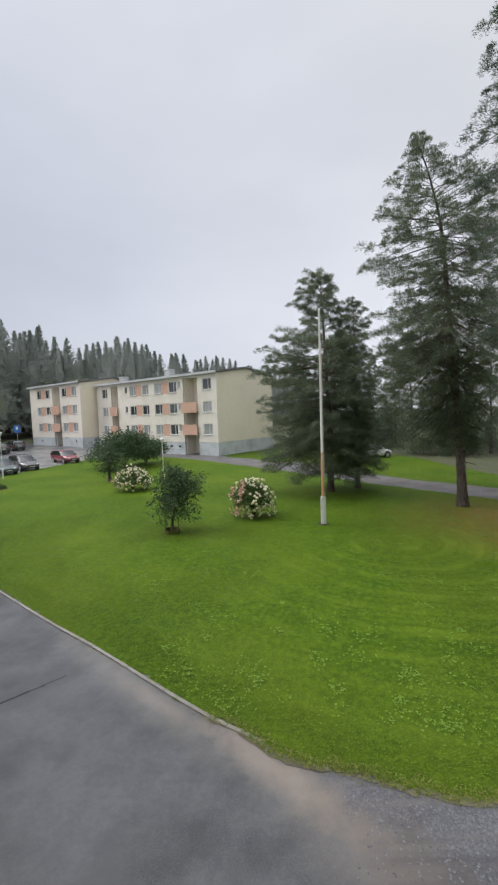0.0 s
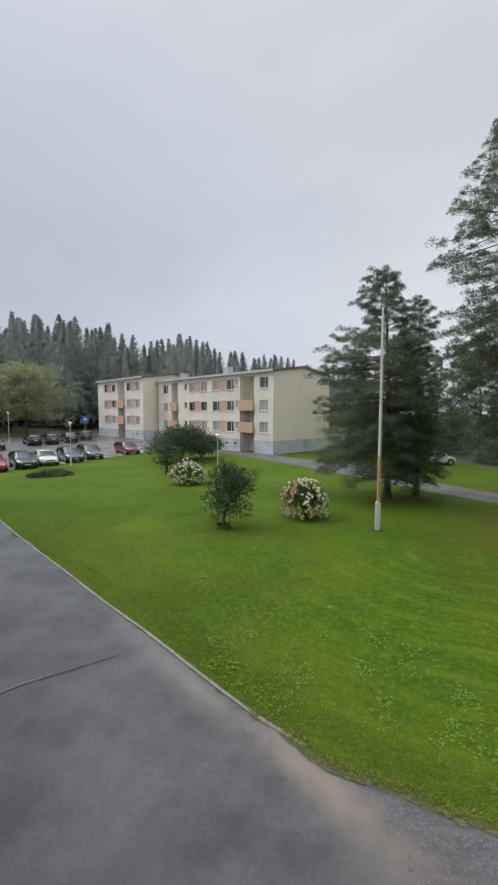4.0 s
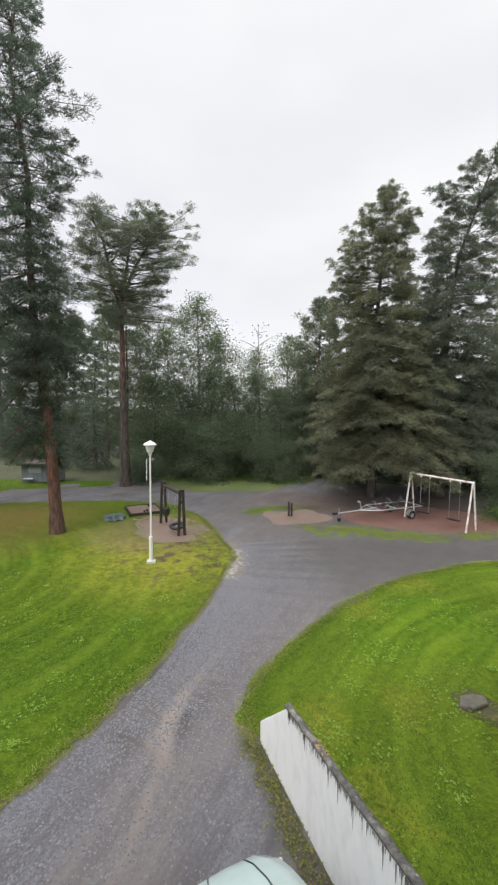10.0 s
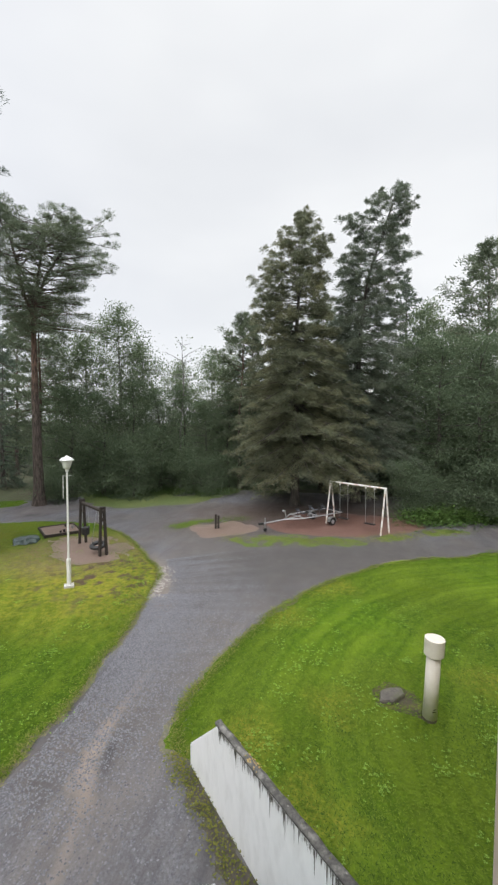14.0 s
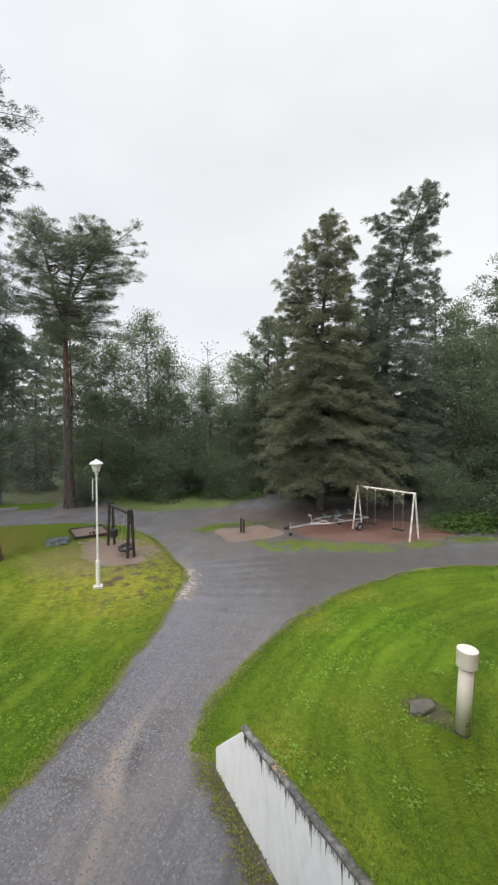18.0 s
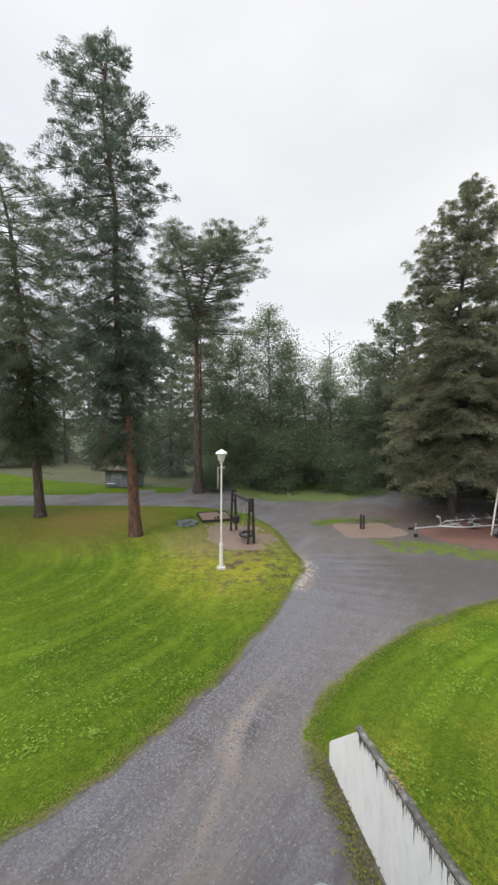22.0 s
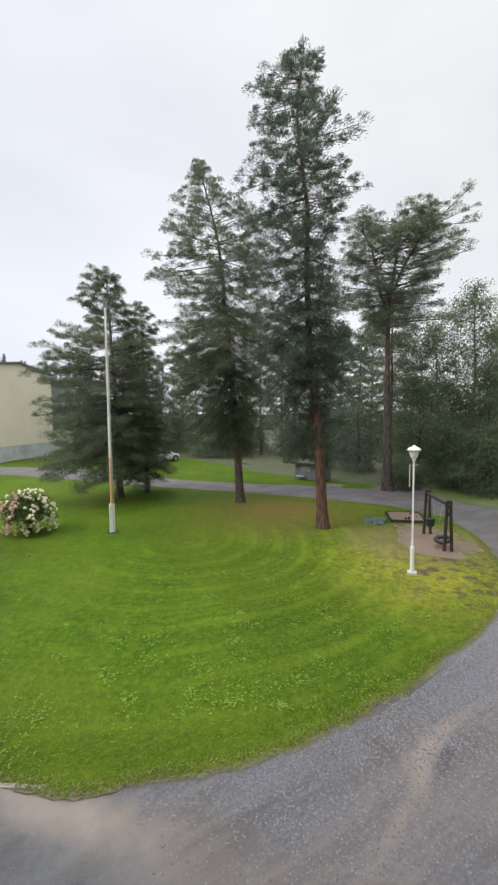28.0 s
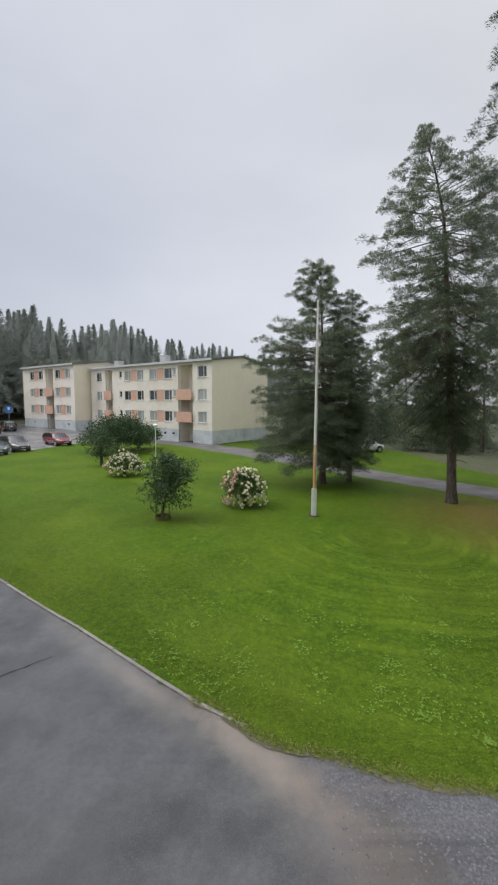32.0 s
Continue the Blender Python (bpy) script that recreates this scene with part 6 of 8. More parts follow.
# unseen above the window: top set at 7.5 m so its shade stays short
bm = bmesh.new()
add_wall(bm, -34.0, 12.0, -0.1, 7.5, -0.30, 0.0, [(-1.05, 0.62, 4.58, 6.85), (0.15, 2.45, -0.1, 2.25)])
home_wall("wall_home_front", bm, M_JAMB, "tan house front with an open window")
home_wall("wall_home_side", box(12.0, -12.0, -0.1, 12.3, 0.0, 7.5), M_JAMB, "tan side wall of the house")
home_wall("wall_home_end", box(-34.3, -12.0, -0.1, -34.0, 0.0, 7.5), M_JAMB, "tan end wall of the house")
home_wall("wall_home_back", box(-34.0, -12.3, -0.1, 12.0, -12.0, 7.5), M_JAMB, "tan back wall of the house")
home_wall("roof_home", box(-34.6, -12.6, 7.5, 12.6, -0.03, 7.8), M_ROOF, "flat grey roof of the house")
home_wall("wall_pier", box(0.66, 0.002, -0.05, 1.1, 0.255, 7.4, 0.01), M_PINK, "pale pink plastered pier beside the window")
home_wall("wall_room_left", box(-2.6, -4.0, 3.55, -2.5, -0.305, 6.9), M_WHITE, "white room wall")
home_wall("wall_room_right", box(2.5, -4.0, 3.55, 2.6, -0.305, 6.9), M_WHITE, "white room wall")
home_wall("wall_room_back", box(-2.6, -4.1, 3.55, 2.6, -4.003, 6.9), M_WHITE, "white room wall")
home_wall("floor_room", box(-2.6, -4.1, 3.4, 2.6, -0.305, 3.545), M_CONC, "room floor")
home_wall("ceiling_room", box(-2.6, -4.1, 6.905, 2.6, -0.305, 7.0), M_WHITE, "white room ceiling")
home_wall("wall_garage", box(0.0, -6.1, -0.1, 2.6, -6.0, 2.4), M_CONC, "grey garage wall")
home_wall("wall_garage_left", box(0.0, -6.0, -0.1, 0.1, -0.305, 2.4), M_CONC, "grey garage wall")
home_wall("wall_garage_right", box(2.5, -6.0, -0.1, 2.6, -0.305, 2.4), M_CONC, "grey garage wall")
home_wall("ceiling_garage", box(0.0, -6.1, 2.405, 2.6, -0.305, 2.5), M_CONC, "grey garage ceiling")
sill = thing("window_sill", HOME @ pose(0, 0, 4.58), "white painted metal window sill with chipped spots", "window sill", kind="structure")
bm = bmesh.new()
add_box(bm, -1.0, -0.28, 0.0, 0.6, 0.030, 0.02, 0.004)
part("sill_sheet", bm, M_SILL, sill)
part("upstand", box(-1.045, -0.28, 0.0, -1.002, 0.012, 0.030, 0.004), M_SILL, sill, "turned-up sill end")
part("drip_edge", box(-1.0, 0.031, -0.035, 0.6, 0.034, 0.019), M_SILL, sill)
M_RUST = surface("rust_spot", (0.160, 0.070, 0.040), (0.240, 0.110, 0.060), 30.0, (0.7, 0.9))
for x, y, r in ((-0.42, -0.02, 0.0035), (-0.93, -0.04, 0.004), (-0.97, -0.09, 0.006), (-0.70, -0.01, 0.002), (-0.95, -0.06, 0.003)):
    part("chip", lathe([(r, 0.0202), (r * 0.7, 0.021)], 8), M_RUST, sill, "", pose(x, y, 0))
for i, z in enumerate((4.75, 5.15, 5.55, 5.95)):
    for y in (-0.02, -0.06):
        s = tagged(part("screw", lathe([(0.004, 0.0), (0.003, 0.002)], 8), M_DARK, None, "", HOME @ pose(-1.049, y, z, 0, 90, 0)), "dark screw head in the tan window jamb", "screw", "screws in the window jamb")

# ---- the white concrete wall beside the ramp ----
M_WALLWHITE = surface("weathered_white_concrete", (0.850, 0.862, 0.862), (0.910, 0.918, 0.918), 5.0, (0.6, 0.8), (0.560, 0.565, 0.550), 2.6, 0.3, 50.0, 0.25, 0.006, stretch=(2.2, 2.2, 0.9))
M_CAP = surface("mossy_dark_concrete", (0.040, 0.039, 0.037), (0.130, 0.124, 0.112), 26.0, (0.7, 0.9), (0.330, 0.320, 0.290), 9.0, 0.8, 60.0, 0.6, 0.01)
M_STREAK = surface("dark_water_streak", (0.085, 0.080, 0.072), (0.200, 0.190, 0.172), 20.0, (0.6, 0.8), None, 1.0, 0.0, 60.0, 0.3, 0.004)
M_LICHEN = surface("orange_lichen", (0.340, 0.230, 0.080), (0.420, 0.310, 0.140), 40.0, (0.8, 0.9), None, 1.0, 0.0, 60.0, 0.5, 0.004)
M_MOSS = surface("green_moss", (0.070, 0.090, 0.020), (0.150, 0.150, 0.040), 30.0, (0.8, 0.95), None, 1.0, 0.0, 60.0, 0.8, 0.01)


def ramp_wall():
    """Its face follows a line from the tip back to the house; x along it from the tip."""
    w = thing("concrete_wall", pose(5.30, 2.20, 0, 0, 0, 180 + math.degrees(math.atan2(1.386, 1.336))), "weathered white concrete wing wall with streaks and a mossy top", "wall")
    length, thick = 6.4, 0.075
    side = [(0.0, -0.3), (0.0, 0.33), (0.86, 1.16), (length, 1.50), (length, -0.3)]
    bm = bmesh.new()
    f0 = [bm.verts.new((x, 0.0, z)) for x, z in side]
    f1 = [bm.verts.new((x, thick, z)) for x, z in side]
    bm.faces.new(f0), bm.faces.new(f1[::-1])
    for i in range(5):
        bm.faces.new((f0[i], f0[(i + 1) % 5], f1[(i + 1) % 5], f1[i]))
    bmesh.ops.recalc_face_normals(bm, faces=bm.faces[:])
    bmesh.ops.bevel(bm, geom=[e for e in bm.edges], offset=0.012, segments=2, affect='EDGES')
    part("wall_body", bm, M_WALLWHITE, w)
    slope = math.degrees(math.atan2(1.50 - 1.16, length - 0.86))
    rs = np.random.RandomState(8)
    bm = bmesh.new()
    xs = np.linspace(0.80, length, 60)
    prev = None
    for x in xs:
        z = 1.16 + (x - 0.86) * 0.0614
        ya, yb = -0.007 + rs.uniform(-0.004, 0.004), thick + 0.006 + rs.uniform(-0.006, 0.006)
        h = 0.018 + rs.uniform(0, 0.012)
        ring = [bm.verts.new(p) for p in ((x, ya, z - 0.012), (x, yb, z - 0.02), (x, yb, z + h * 0.7), (x, thick * 0.5, z + h), (x, ya, z + h * 0.6))]
        if prev:
            for i in range(5):
                bm.faces.new((prev[i], prev[(i + 1) % 5], ring[(i + 1) % 5], ring[i]))
        else:
            bm.faces.new(ring[::-1])
        prev = ring
    bm.faces.new(prev)
    bmesh.ops.recalc_face_normals(bm, faces=bm.faces[:])
    part("capping", bm, M_CAP, w, "dark mossy capping", shade=True)
    for i in range(280):
        x = 0.9 + (length - 1.0) * rs.uniform(0, 1) ** 1.5
        z = 1.14 + (x - 0.86) * 0.0614
        d, wd = rs.uniform(0.015, 0.11) * (2.8 if rs.rand() < 0.16 else 1), rs.uniform(0.002, 0.010)
        bm = bmesh.new()
        q = [bm.verts.new(p) for p in ((x - wd, -0.0045, z), (x + wd, -0.0045, z), (x + wd * 0.6, -0.0045, z - d * 0.6), (x + wd * 0.2, -0.0045, z - d), (x - wd * 0.5, -0.0045, z - d * 0.7))]
        bm.faces.new(q)
        part("streak", bm, M_STREAK, w, "dark water streak")
    spots = [(1.50 + 0.28 * rs.rand(), rs.uniform(0.0, 0.1), rs.uniform(0.005, 0.016), M_LICHEN) for _ in range(26)]
    spots += [(rs.uniform(0.9, 4.5), rs.uniform(0.0, 0.12), rs.uniform(0.004, 0.011), (M_MOSS, M_STREAK, M_CONC, M_LICHEN)[int(rs.rand() * 3.3)]) for _ in range(26)]
    for x, y, s, m in spots:
        bm = bmesh.new()
        bmesh.ops.create_icosphere(bm, subdivisions=2, radius=s)
        for v in bm.verts:
            v.co = Vector((v.co.x, v.co.y * 0.7, v.co.z * 0.22)) * (1 + 0.35 * noise.noise(v.co * 40 + Vector((x * 9, 0, 0))))
        part("lichen", bm, m, w, "", pose(x, y, 1.185 + (x - 0.86) * 0.0614), True)


ramp_wall()

# the low shed seen between the pines
M_SHED = surface("blue_grey_boards", (0.140, 0.165, 0.185), (0.190, 0.215, 0.235), 6.0, (0.6, 0.8), None, 1.0, 0.0, 40.0, 0.2, 0.004, piece=0.12)
M_SHEDROOF = surface("mossy_roof_felt", (0.050, 0.044, 0.038), (0.095, 0.085, 0.074), 5.0, (0.85, 0.95), (0.060, 0.066, 0.034), 1.2, 0.6)
shed = thing("garden_shed", pose(19.06, 23.0, 0, 0, 0, 118), "small blue-grey wooden shed with a dark roof", "shed")
for i in range(14):
    part("board", box(i * 0.2 + 0.004, -0.03, 0.05, i * 0.2 + 0.196, 0.0, 1.5), M_SHED, shed)
for i in range(10):
    part("board", box(0.0, -0.035 - (i + 1) * 0.2, 0.05, 0.03, -0.035 - i * 0.2, 1.5), M_SHED, shed)
part("inner_wall", box(0.035, -2.0, 0.0, 2.8, -0.035, 1.48), M_DARK, shed)
part("roof", box(-0.25, -2.2, 1.52, 3.05, 0.35, 1.68, 0.02), M_SHEDROOF, shed, "dark felt roof")
part("shutter", box(1.2, 0.002, 0.85, 2.2, 0.03, 1.35), M_PANE_PALE, shed, "pale window of the shed")
part("bench", box(1.8, 0.1, 0.38, 2.5, 0.4, 0.44), M_SHEET, shed)
shed.scale = (0.8, 0.8, 0.8)


# ---- things on the lawns ----
M_STEELWHITE = surface("white_painted_steel", (0.690, 0.690, 0.660), (0.760, 0.760, 0.740), 10.0, (0.35, 0.5), (0.520, 0.490, 0.430), 3.0, 0.5, 50.0, 0.1, 0.002)
M_SHADE = surface("white_lamp_shade", (0.760, 0.770, 0.770), (0.820, 0.830, 0.830), 10.0, (0.3, 0.4), None, 1.0, 0.0, 50.0, 0.0)
M_TARWOOD = surface("dark_tarred_wood", (0.018, 0.014, 0.012), (0.036, 0.027, 0.022), 14.0, (0.6, 0.8), (0.055, 0.042, 0.034), 3.0, 0.5, 50.0, 0.4, 0.006, stretch=(3.0, 3.0, 0.5))
M_RUBBER = surface("black_rubber", (0.012, 0.012, 0.013), (0.028, 0.028, 0.029), 20.0, (0.35, 0.55), None, 1.0, 0.0, 60.0, 0.3, 0.003)
M_GALV = surface("galvanised_steel", (0.360, 0.370, 0.380), (0.480, 0.490, 0.500), 12.0, (0.3, 0.5), (0.280, 0.270, 0.260), 2.0, 0.5, 60.0, 0.1, 0.002, metal=0.6)
M_RUSTYWHITE = surface("rusty_white_paint", (0.680, 0.670, 0.640), (0.770, 0.760, 0.740), 8.0, (0.4, 0.55), (0.380, 0.190, 0.095), 6.5, 0.95, 50.0, 0.15, 0.003)
M_POLE = surface("flaking_flagpole_paint", (0.700, 0.690, 0.650), (0.780, 0.770, 0.740), 6.0, (0.4, 0.6), (0.420, 0.190, 0.080), 0.9, 0.8, 40.0, 0.25, 0.004, stretch=(4.0, 4.0, 0.35))
M_POLELOW = surface("bare_orange_pole_wood", (0.520, 0.260, 0.110), (0.640, 0.380, 0.190), 6.0, (0.5, 0.7), (0.700, 0.680, 0.620), 1.6, 0.7, 40.0, 0.25, 0.004, stretch=(4.0, 4.0, 0.5))
M_TARP = surface("dark_green_tarpaulin", (0.018, 0.036, 0.032), (0.044, 0.068, 0.058), 8.0, (0.3, 0.5), None, 1.0, 0.0, 12.0, 0.6, 0.02)
M_PIPE = surface("cream_plastic_pipe", (0.700, 0.650, 0.560), (0.770, 0.725, 0.640), 8.0, (0.4, 0.55), (0.500, 0.450, 0.350), 2.5, 0.5, 50.0, 0.1, 0.002)
# lid colour darkened to offset the bright zenith sky on it
M_PIPELID = surface("darkened_pipe_lid", (0.330, 0.295, 0.235), (0.440, 0.400, 0.330), 14.0, (0.6, 0.8), (0.220, 0.190, 0.140), 5.0, 0.7)
M_PIPEDIRT = surface("muddy_pipe_foot", (0.060, 0.050, 0.035), (0.130, 0.110, 0.080), 20.0, (0.7, 0.9))
M_BOARD = surface("brown_weathered_board", (0.120, 0.085, 0.060), (0.190, 0.140, 0.105), 10.0, (0.5, 0.7), (0.080, 0.055, 0.040), 2.0, 0.5, 40.0, 0.3, 0.004, stretch=(1.0, 4.0, 4.0))
M_BLUE = surface("blue_sign_face", (0.030, 0.140, 0.420), (0.040, 0.170, 0.480), 8.0, (0.35, 0.45), None, 1.0, 0.0, 50.0, 0.0)


M_CONCPALE = surface("pale_concrete", (0.420, 0.415, 0.400), (0.560, 0.550, 0.530), 8.0, (0.6, 0.85), (0.300, 0.300, 0.260), 2.0, 0.6, 60.0, 0.3, 0.005)


def street_lamp(x, y, h, label, base_plate=True, turn=35):
    s = h / 4.0
    l = thing("street_lamp", pose(x, y, float(rise(x, y)) + 0.03, 0, 0, turn), label, "street lamp", "yard lamps")
    part("sleeve", lathe([(0.062, 0.0), (0.062, 0.86), (0.05, 0.90), (0.04, 0.90)], 16), M_STEELWHITE, l, "wider white steel sleeve", shade=False)
    part("post", tube([(0, 0, 0.88), (0, 0, 3.62 * s + 0.02)], [0.031, 0.026], 12), M_STEELWHITE, l)
    if base_plate:
        part("footing", box(-0.14, -0.12, -0.12, 0.14, 0.12, 0.11, 0.02), M_CONCPALE, l, "small concrete footing")
    z = 3.62 * s
    part("collar", lathe([(0.045, z - 0.06), (0.055, z), (0.055, z + 0.06), (0.03, z + 0.06)], 16), M_STEELWHITE, l)
    sh = part("shade", lathe([(0.08, z + 0.03), (0.10, z + 0.06), (0.150, z + 0.25), (0.155, z + 0.27), (0.14, z + 0.275)], 24), M_SHADE, l, "white tapering lamp glass", shade=True)
    part("lid", lathe([(0.20, z + 0.262), (0.205, z + 0.285), (0.14, z + 0.345), (0.05, z + 0.385), (0.025, z + 0.41), (0.01, z + 0.42)], 24), M_SHADE, sh, "white hat-shaped lamp lid", shade=True)
    return l


lamp = street_lamp(10.25, 8.13, 3.95, "white yard lamp on a slim post in the lawn", True, -52)
lamp_arm = tube([(0.0, 0, 3.36), (0.10, 0, 3.40), (0.12, 0, 3.40)], 0.010, 6)
add_tube(lamp_arm, [(-0.12, 0, 3.40), (0.0, 0, 3.36)], 0.010, 6)
part("bracket", lamp_arm, M_GALV, lamp, "small bracket below the lamp head")
part("pull_cord", tube([(-0.11, 0, 3.40), (-0.112, 0, 2.72)], 0.012, 6), M_STEELWHITE, lamp, "pale hanging cord tube")
street_lamp(-7.05, 32.6, 3.25, "white yard lamp standing among the bushes", False)
street_lamp(-21.7, 35.2, 4.2, "white yard lamp between lawn and car park", False)
street_lamp(-40.6, 51.0, 4.6, "white yard lamp behind the parked cars", False)


def flagpole():
    f = thing("flagpole", pose(3.17, 17.6, 0.03), "tall white wooden flagpole with bare orange wood low down", "flagpole")
    part("pole", tube([(0, 0, 3.2), (0, 0, 5.5), (-0.01, 0, 9.28)], [0.058, 0.05, 0.033], 12), M_POLE, f, "white flaking pole")
    part("pole_foot", tube([(0, 0, 1.26), (0, 0, 3.2)], [0.063, 0.058], 12), M_POLELOW, f, "bare orange-brown wood")
    part("sleeve", tube([(0, 0, 0.02), (0, 0, 1.27)], [0.085, 0.078], 12), M_STEELWHITE, f, "white steel sleeve")
    part("knob", lathe([(0.03, 9.27), (0.05, 9.3), (0.05, 9.34), (0.02, 9.38)], 12), M_POLE, f, shade=True)
    for sx in (-0.085, 0.085):
        part("bracket", box(sx - 0.02, -0.065, 0.0, sx + 0.02, 0.065, 1.24, 0.006), M_STEELWHITE, f, "white steel holder")
    for z in (0.3, 1.0):
        part("bolt", tube([(-0.13, 0, z), (0.13, 0, z)], 0.012, 6), M_GALV, f)
    part("footing", box(-0.24, -0.2, -0.1, 0.24, 0.2, 0.045, 0.02), M_TARWOOD, f, "weathered concrete footing")
    part("halyard", tube([(0.09, 0, 1.1), (0.075, 0, 5.0), (0.05, 0, 9.2)], 0.006, 5), M_STEELWHITE, f)
    part("cleat", box(0.06, -0.02, 1.3, 0.1, 0.02, 1.46, 0.004), M_GALV, f)


flagpole()


def tyre_swing():
    a, b = Vector((14.24, 10.6, 0)), Vector((13.06, 8.86, 0))
    d = b - a
    sw = thing("tyre_swing", pose(a.x, a.y, 0.04, 0, 0, math.degrees(math.atan2(d.y, d.x))), "dark wooden swing frame with a hanging tyre and bucket seat", "swing")
    span = d.length
    for x in (0.0, span):
        for y in (-0.13, 0.13):
            bm = bmesh.new()
            add_box(bm, x - 0.05, y - 0.045, 0.0, x + 0.05, y + 0.045, 1.84, 0.012)
            for v in bm.verts:
                v.co.y -= math.copysign(0.075, y) * v.co.z / 1.84
            part("post", bm, M_TARWOOD, sw)
        part("brace", box(x - 0.04, -0.05, 1.30, x + 0.04, 0.05, 1.42, 0.01), M_TARWOOD, sw)
    part("beam", tube([(-0.12, 0, 1.68), (span + 0.12, 0, 1.68)], 0.065, 12), M_TARWOOD, sw, "dark round crossbeam")
    # the tyre hangs flat from three chains
    cx, cz = span * 0.78, 0.30
    tyre = bmesh.new()
    rings = []
    for k in range(24):
        an = k * math.tau / 24
        rings.append([tyre.verts.new(((0.24 + 0.085 * math.cos(q * math.tau / 10)) * math.cos(an), (0.24 + 0.085 * math.cos(q * math.tau / 10)) * math.sin(an), 0.075 * math.sin(q * math.tau / 10))) for q in range(10)])
    for k in range(24):
        for q in range(10):
            tyre.faces.new((rings[k][q], rings[(k + 1) % 24][q], rings[(k + 1) % 24][(q + 1) % 10], rings[k][(q + 1) % 10]))
    part("tyre", tyre, M_RUBBER, sw, "black tyre hung flat", pose(cx, 0, cz, 8, 6, 0), True)
    for k in range(3):
        an = k * math.tau / 3
        part("chain", tube([(cx + 0.24 * math.cos(an), 0.24 * math.sin(an), cz + 0.06), (cx + 0.03 * math.cos(an), 0.03 * math.sin(an), 1.63)], 0.007, 5), M_GALV, sw)
    sx = span * 0.16
    seat = part("toddler_seat", lathe([(0.11, 0.42), (0.15, 0.46), (0.16, 0.68), (0.145, 0.68), (0.13, 0.48), (0.02, 0.46)], 16), M_RUBBER, sw, "black bucket seat", pose(sx, 0, 0))
    part("seat_ring", lathe([(0.165, 0.70), (0.175, 0.72), (0.165, 0.74), (0.155, 0.72)], 16), M_RUBBER, seat)
    for y in (-0.15, 0.15):
        part("chain", tube([(sx, y, 0.72), (sx, y * 0.6, 1.63)], 0.007, 5), M_GALV, sw)


tyre_swing()


def sandbox():
    s = thing("sandbox", pose(14.4, 12.6, 0.05, 0, 0, -40), "low brown wooden sandbox filled with sand", "sandbox")
    w, d = 1.55, 1.75
    for x0, y0, x1, y1 in ((0, 0, w, 0.06), (0, d - 0.06, w, d), (0, 0.062, 0.06, d - 0.062), (w - 0.06, 0.062, w, d - 0.062)):
        part("board", box(x0, y0, 0.0, x1, y1, 0.12, 0.008), M_TARWOOD, s)
    bm = bmesh.new()
    n = 9
    g = [[bm.verts.new((0.062 + (w - 0.124) * i / n, 0.062 + (d - 0.124) * j / n, 0.075 + 0.025 * noise.noise(Vector((i * 0.6, j * 0.6, 2))))) for j in range(n + 1)] for i in range(n + 1)]
    for i in range(n):
        for j in range(n):
            bm.faces.new((g[i][j], g[i + 1][j], g[i + 1][j + 1], g[i][j + 1]))
    part("sand", bm, M_SAND, s, "damp reddish sand", shade=True)
    for x, y, r in ((0.7, 0.3, 0.05), (0.85, 0.35, 0.06), (1.3, 0.8, 0.07), (1.1, 1.3, 0.05)):
        t = thing("sand_toy", pose(14.4, 12.6, 0.05, 0, 0, -40) @ pose(x, y, 0.075), "small dark toy bucket in the sandbox", "toy", "toys in the sandbox")
        part("bucket", lathe([(r * 0.8, 0), (r, r * 1.6), (r * 0.9, r * 1.6), (r * 0.7, 0.01)], 12), M_RUBBER if r < 0.065 else M_GALV, t)


sandbox()


def tarp():
    """A sheet thrown down in a heap of parallel folds."""
    bm = bmesh.new()
    n, m = 44, 26
    g = []
    for i in range(n + 1):
        for j in range(m + 1):
            a, b = i / n, j / m
            edge = math.sin(math.pi * a) ** 0.45 * math.sin(math.pi * b) ** 0.45
            fold = 0.5 + 0.5 * math.sin(a * 24 + 3.0 * noise.noise(Vector((a * 2, b * 3, 5))) + b * 5)
            z = edge * (0.07 + 0.11 * fold + 0.14 * max(0.0, noise.noise(Vector((a * 3.1, b * 2.6, 4)))))
            g.append(bm.verts.new((1.15 * a + 0.16 * noise.noise(Vector((a * 3, b * 3, 7))), 0.95 * b + 0.16 * noise.noise(Vector((a * 3, b * 3, 17))), max(0.004, z))))
    for i in range(n):
        for j in range(m):
            q = i * (m + 1) + j
            bm.faces.new((g[q], g[q + m + 1], g[q + m + 2], g[q + 1]))
    ob = part("tarpaulin", bm, M_TARP, None, "", pose(13.75, 12.35, 0.05, 0, 0, 38), True)
    tagged(ob, "crumpled dark green tarpaulin on the grass beside the sandbox", "tarpaulin")


tarp()


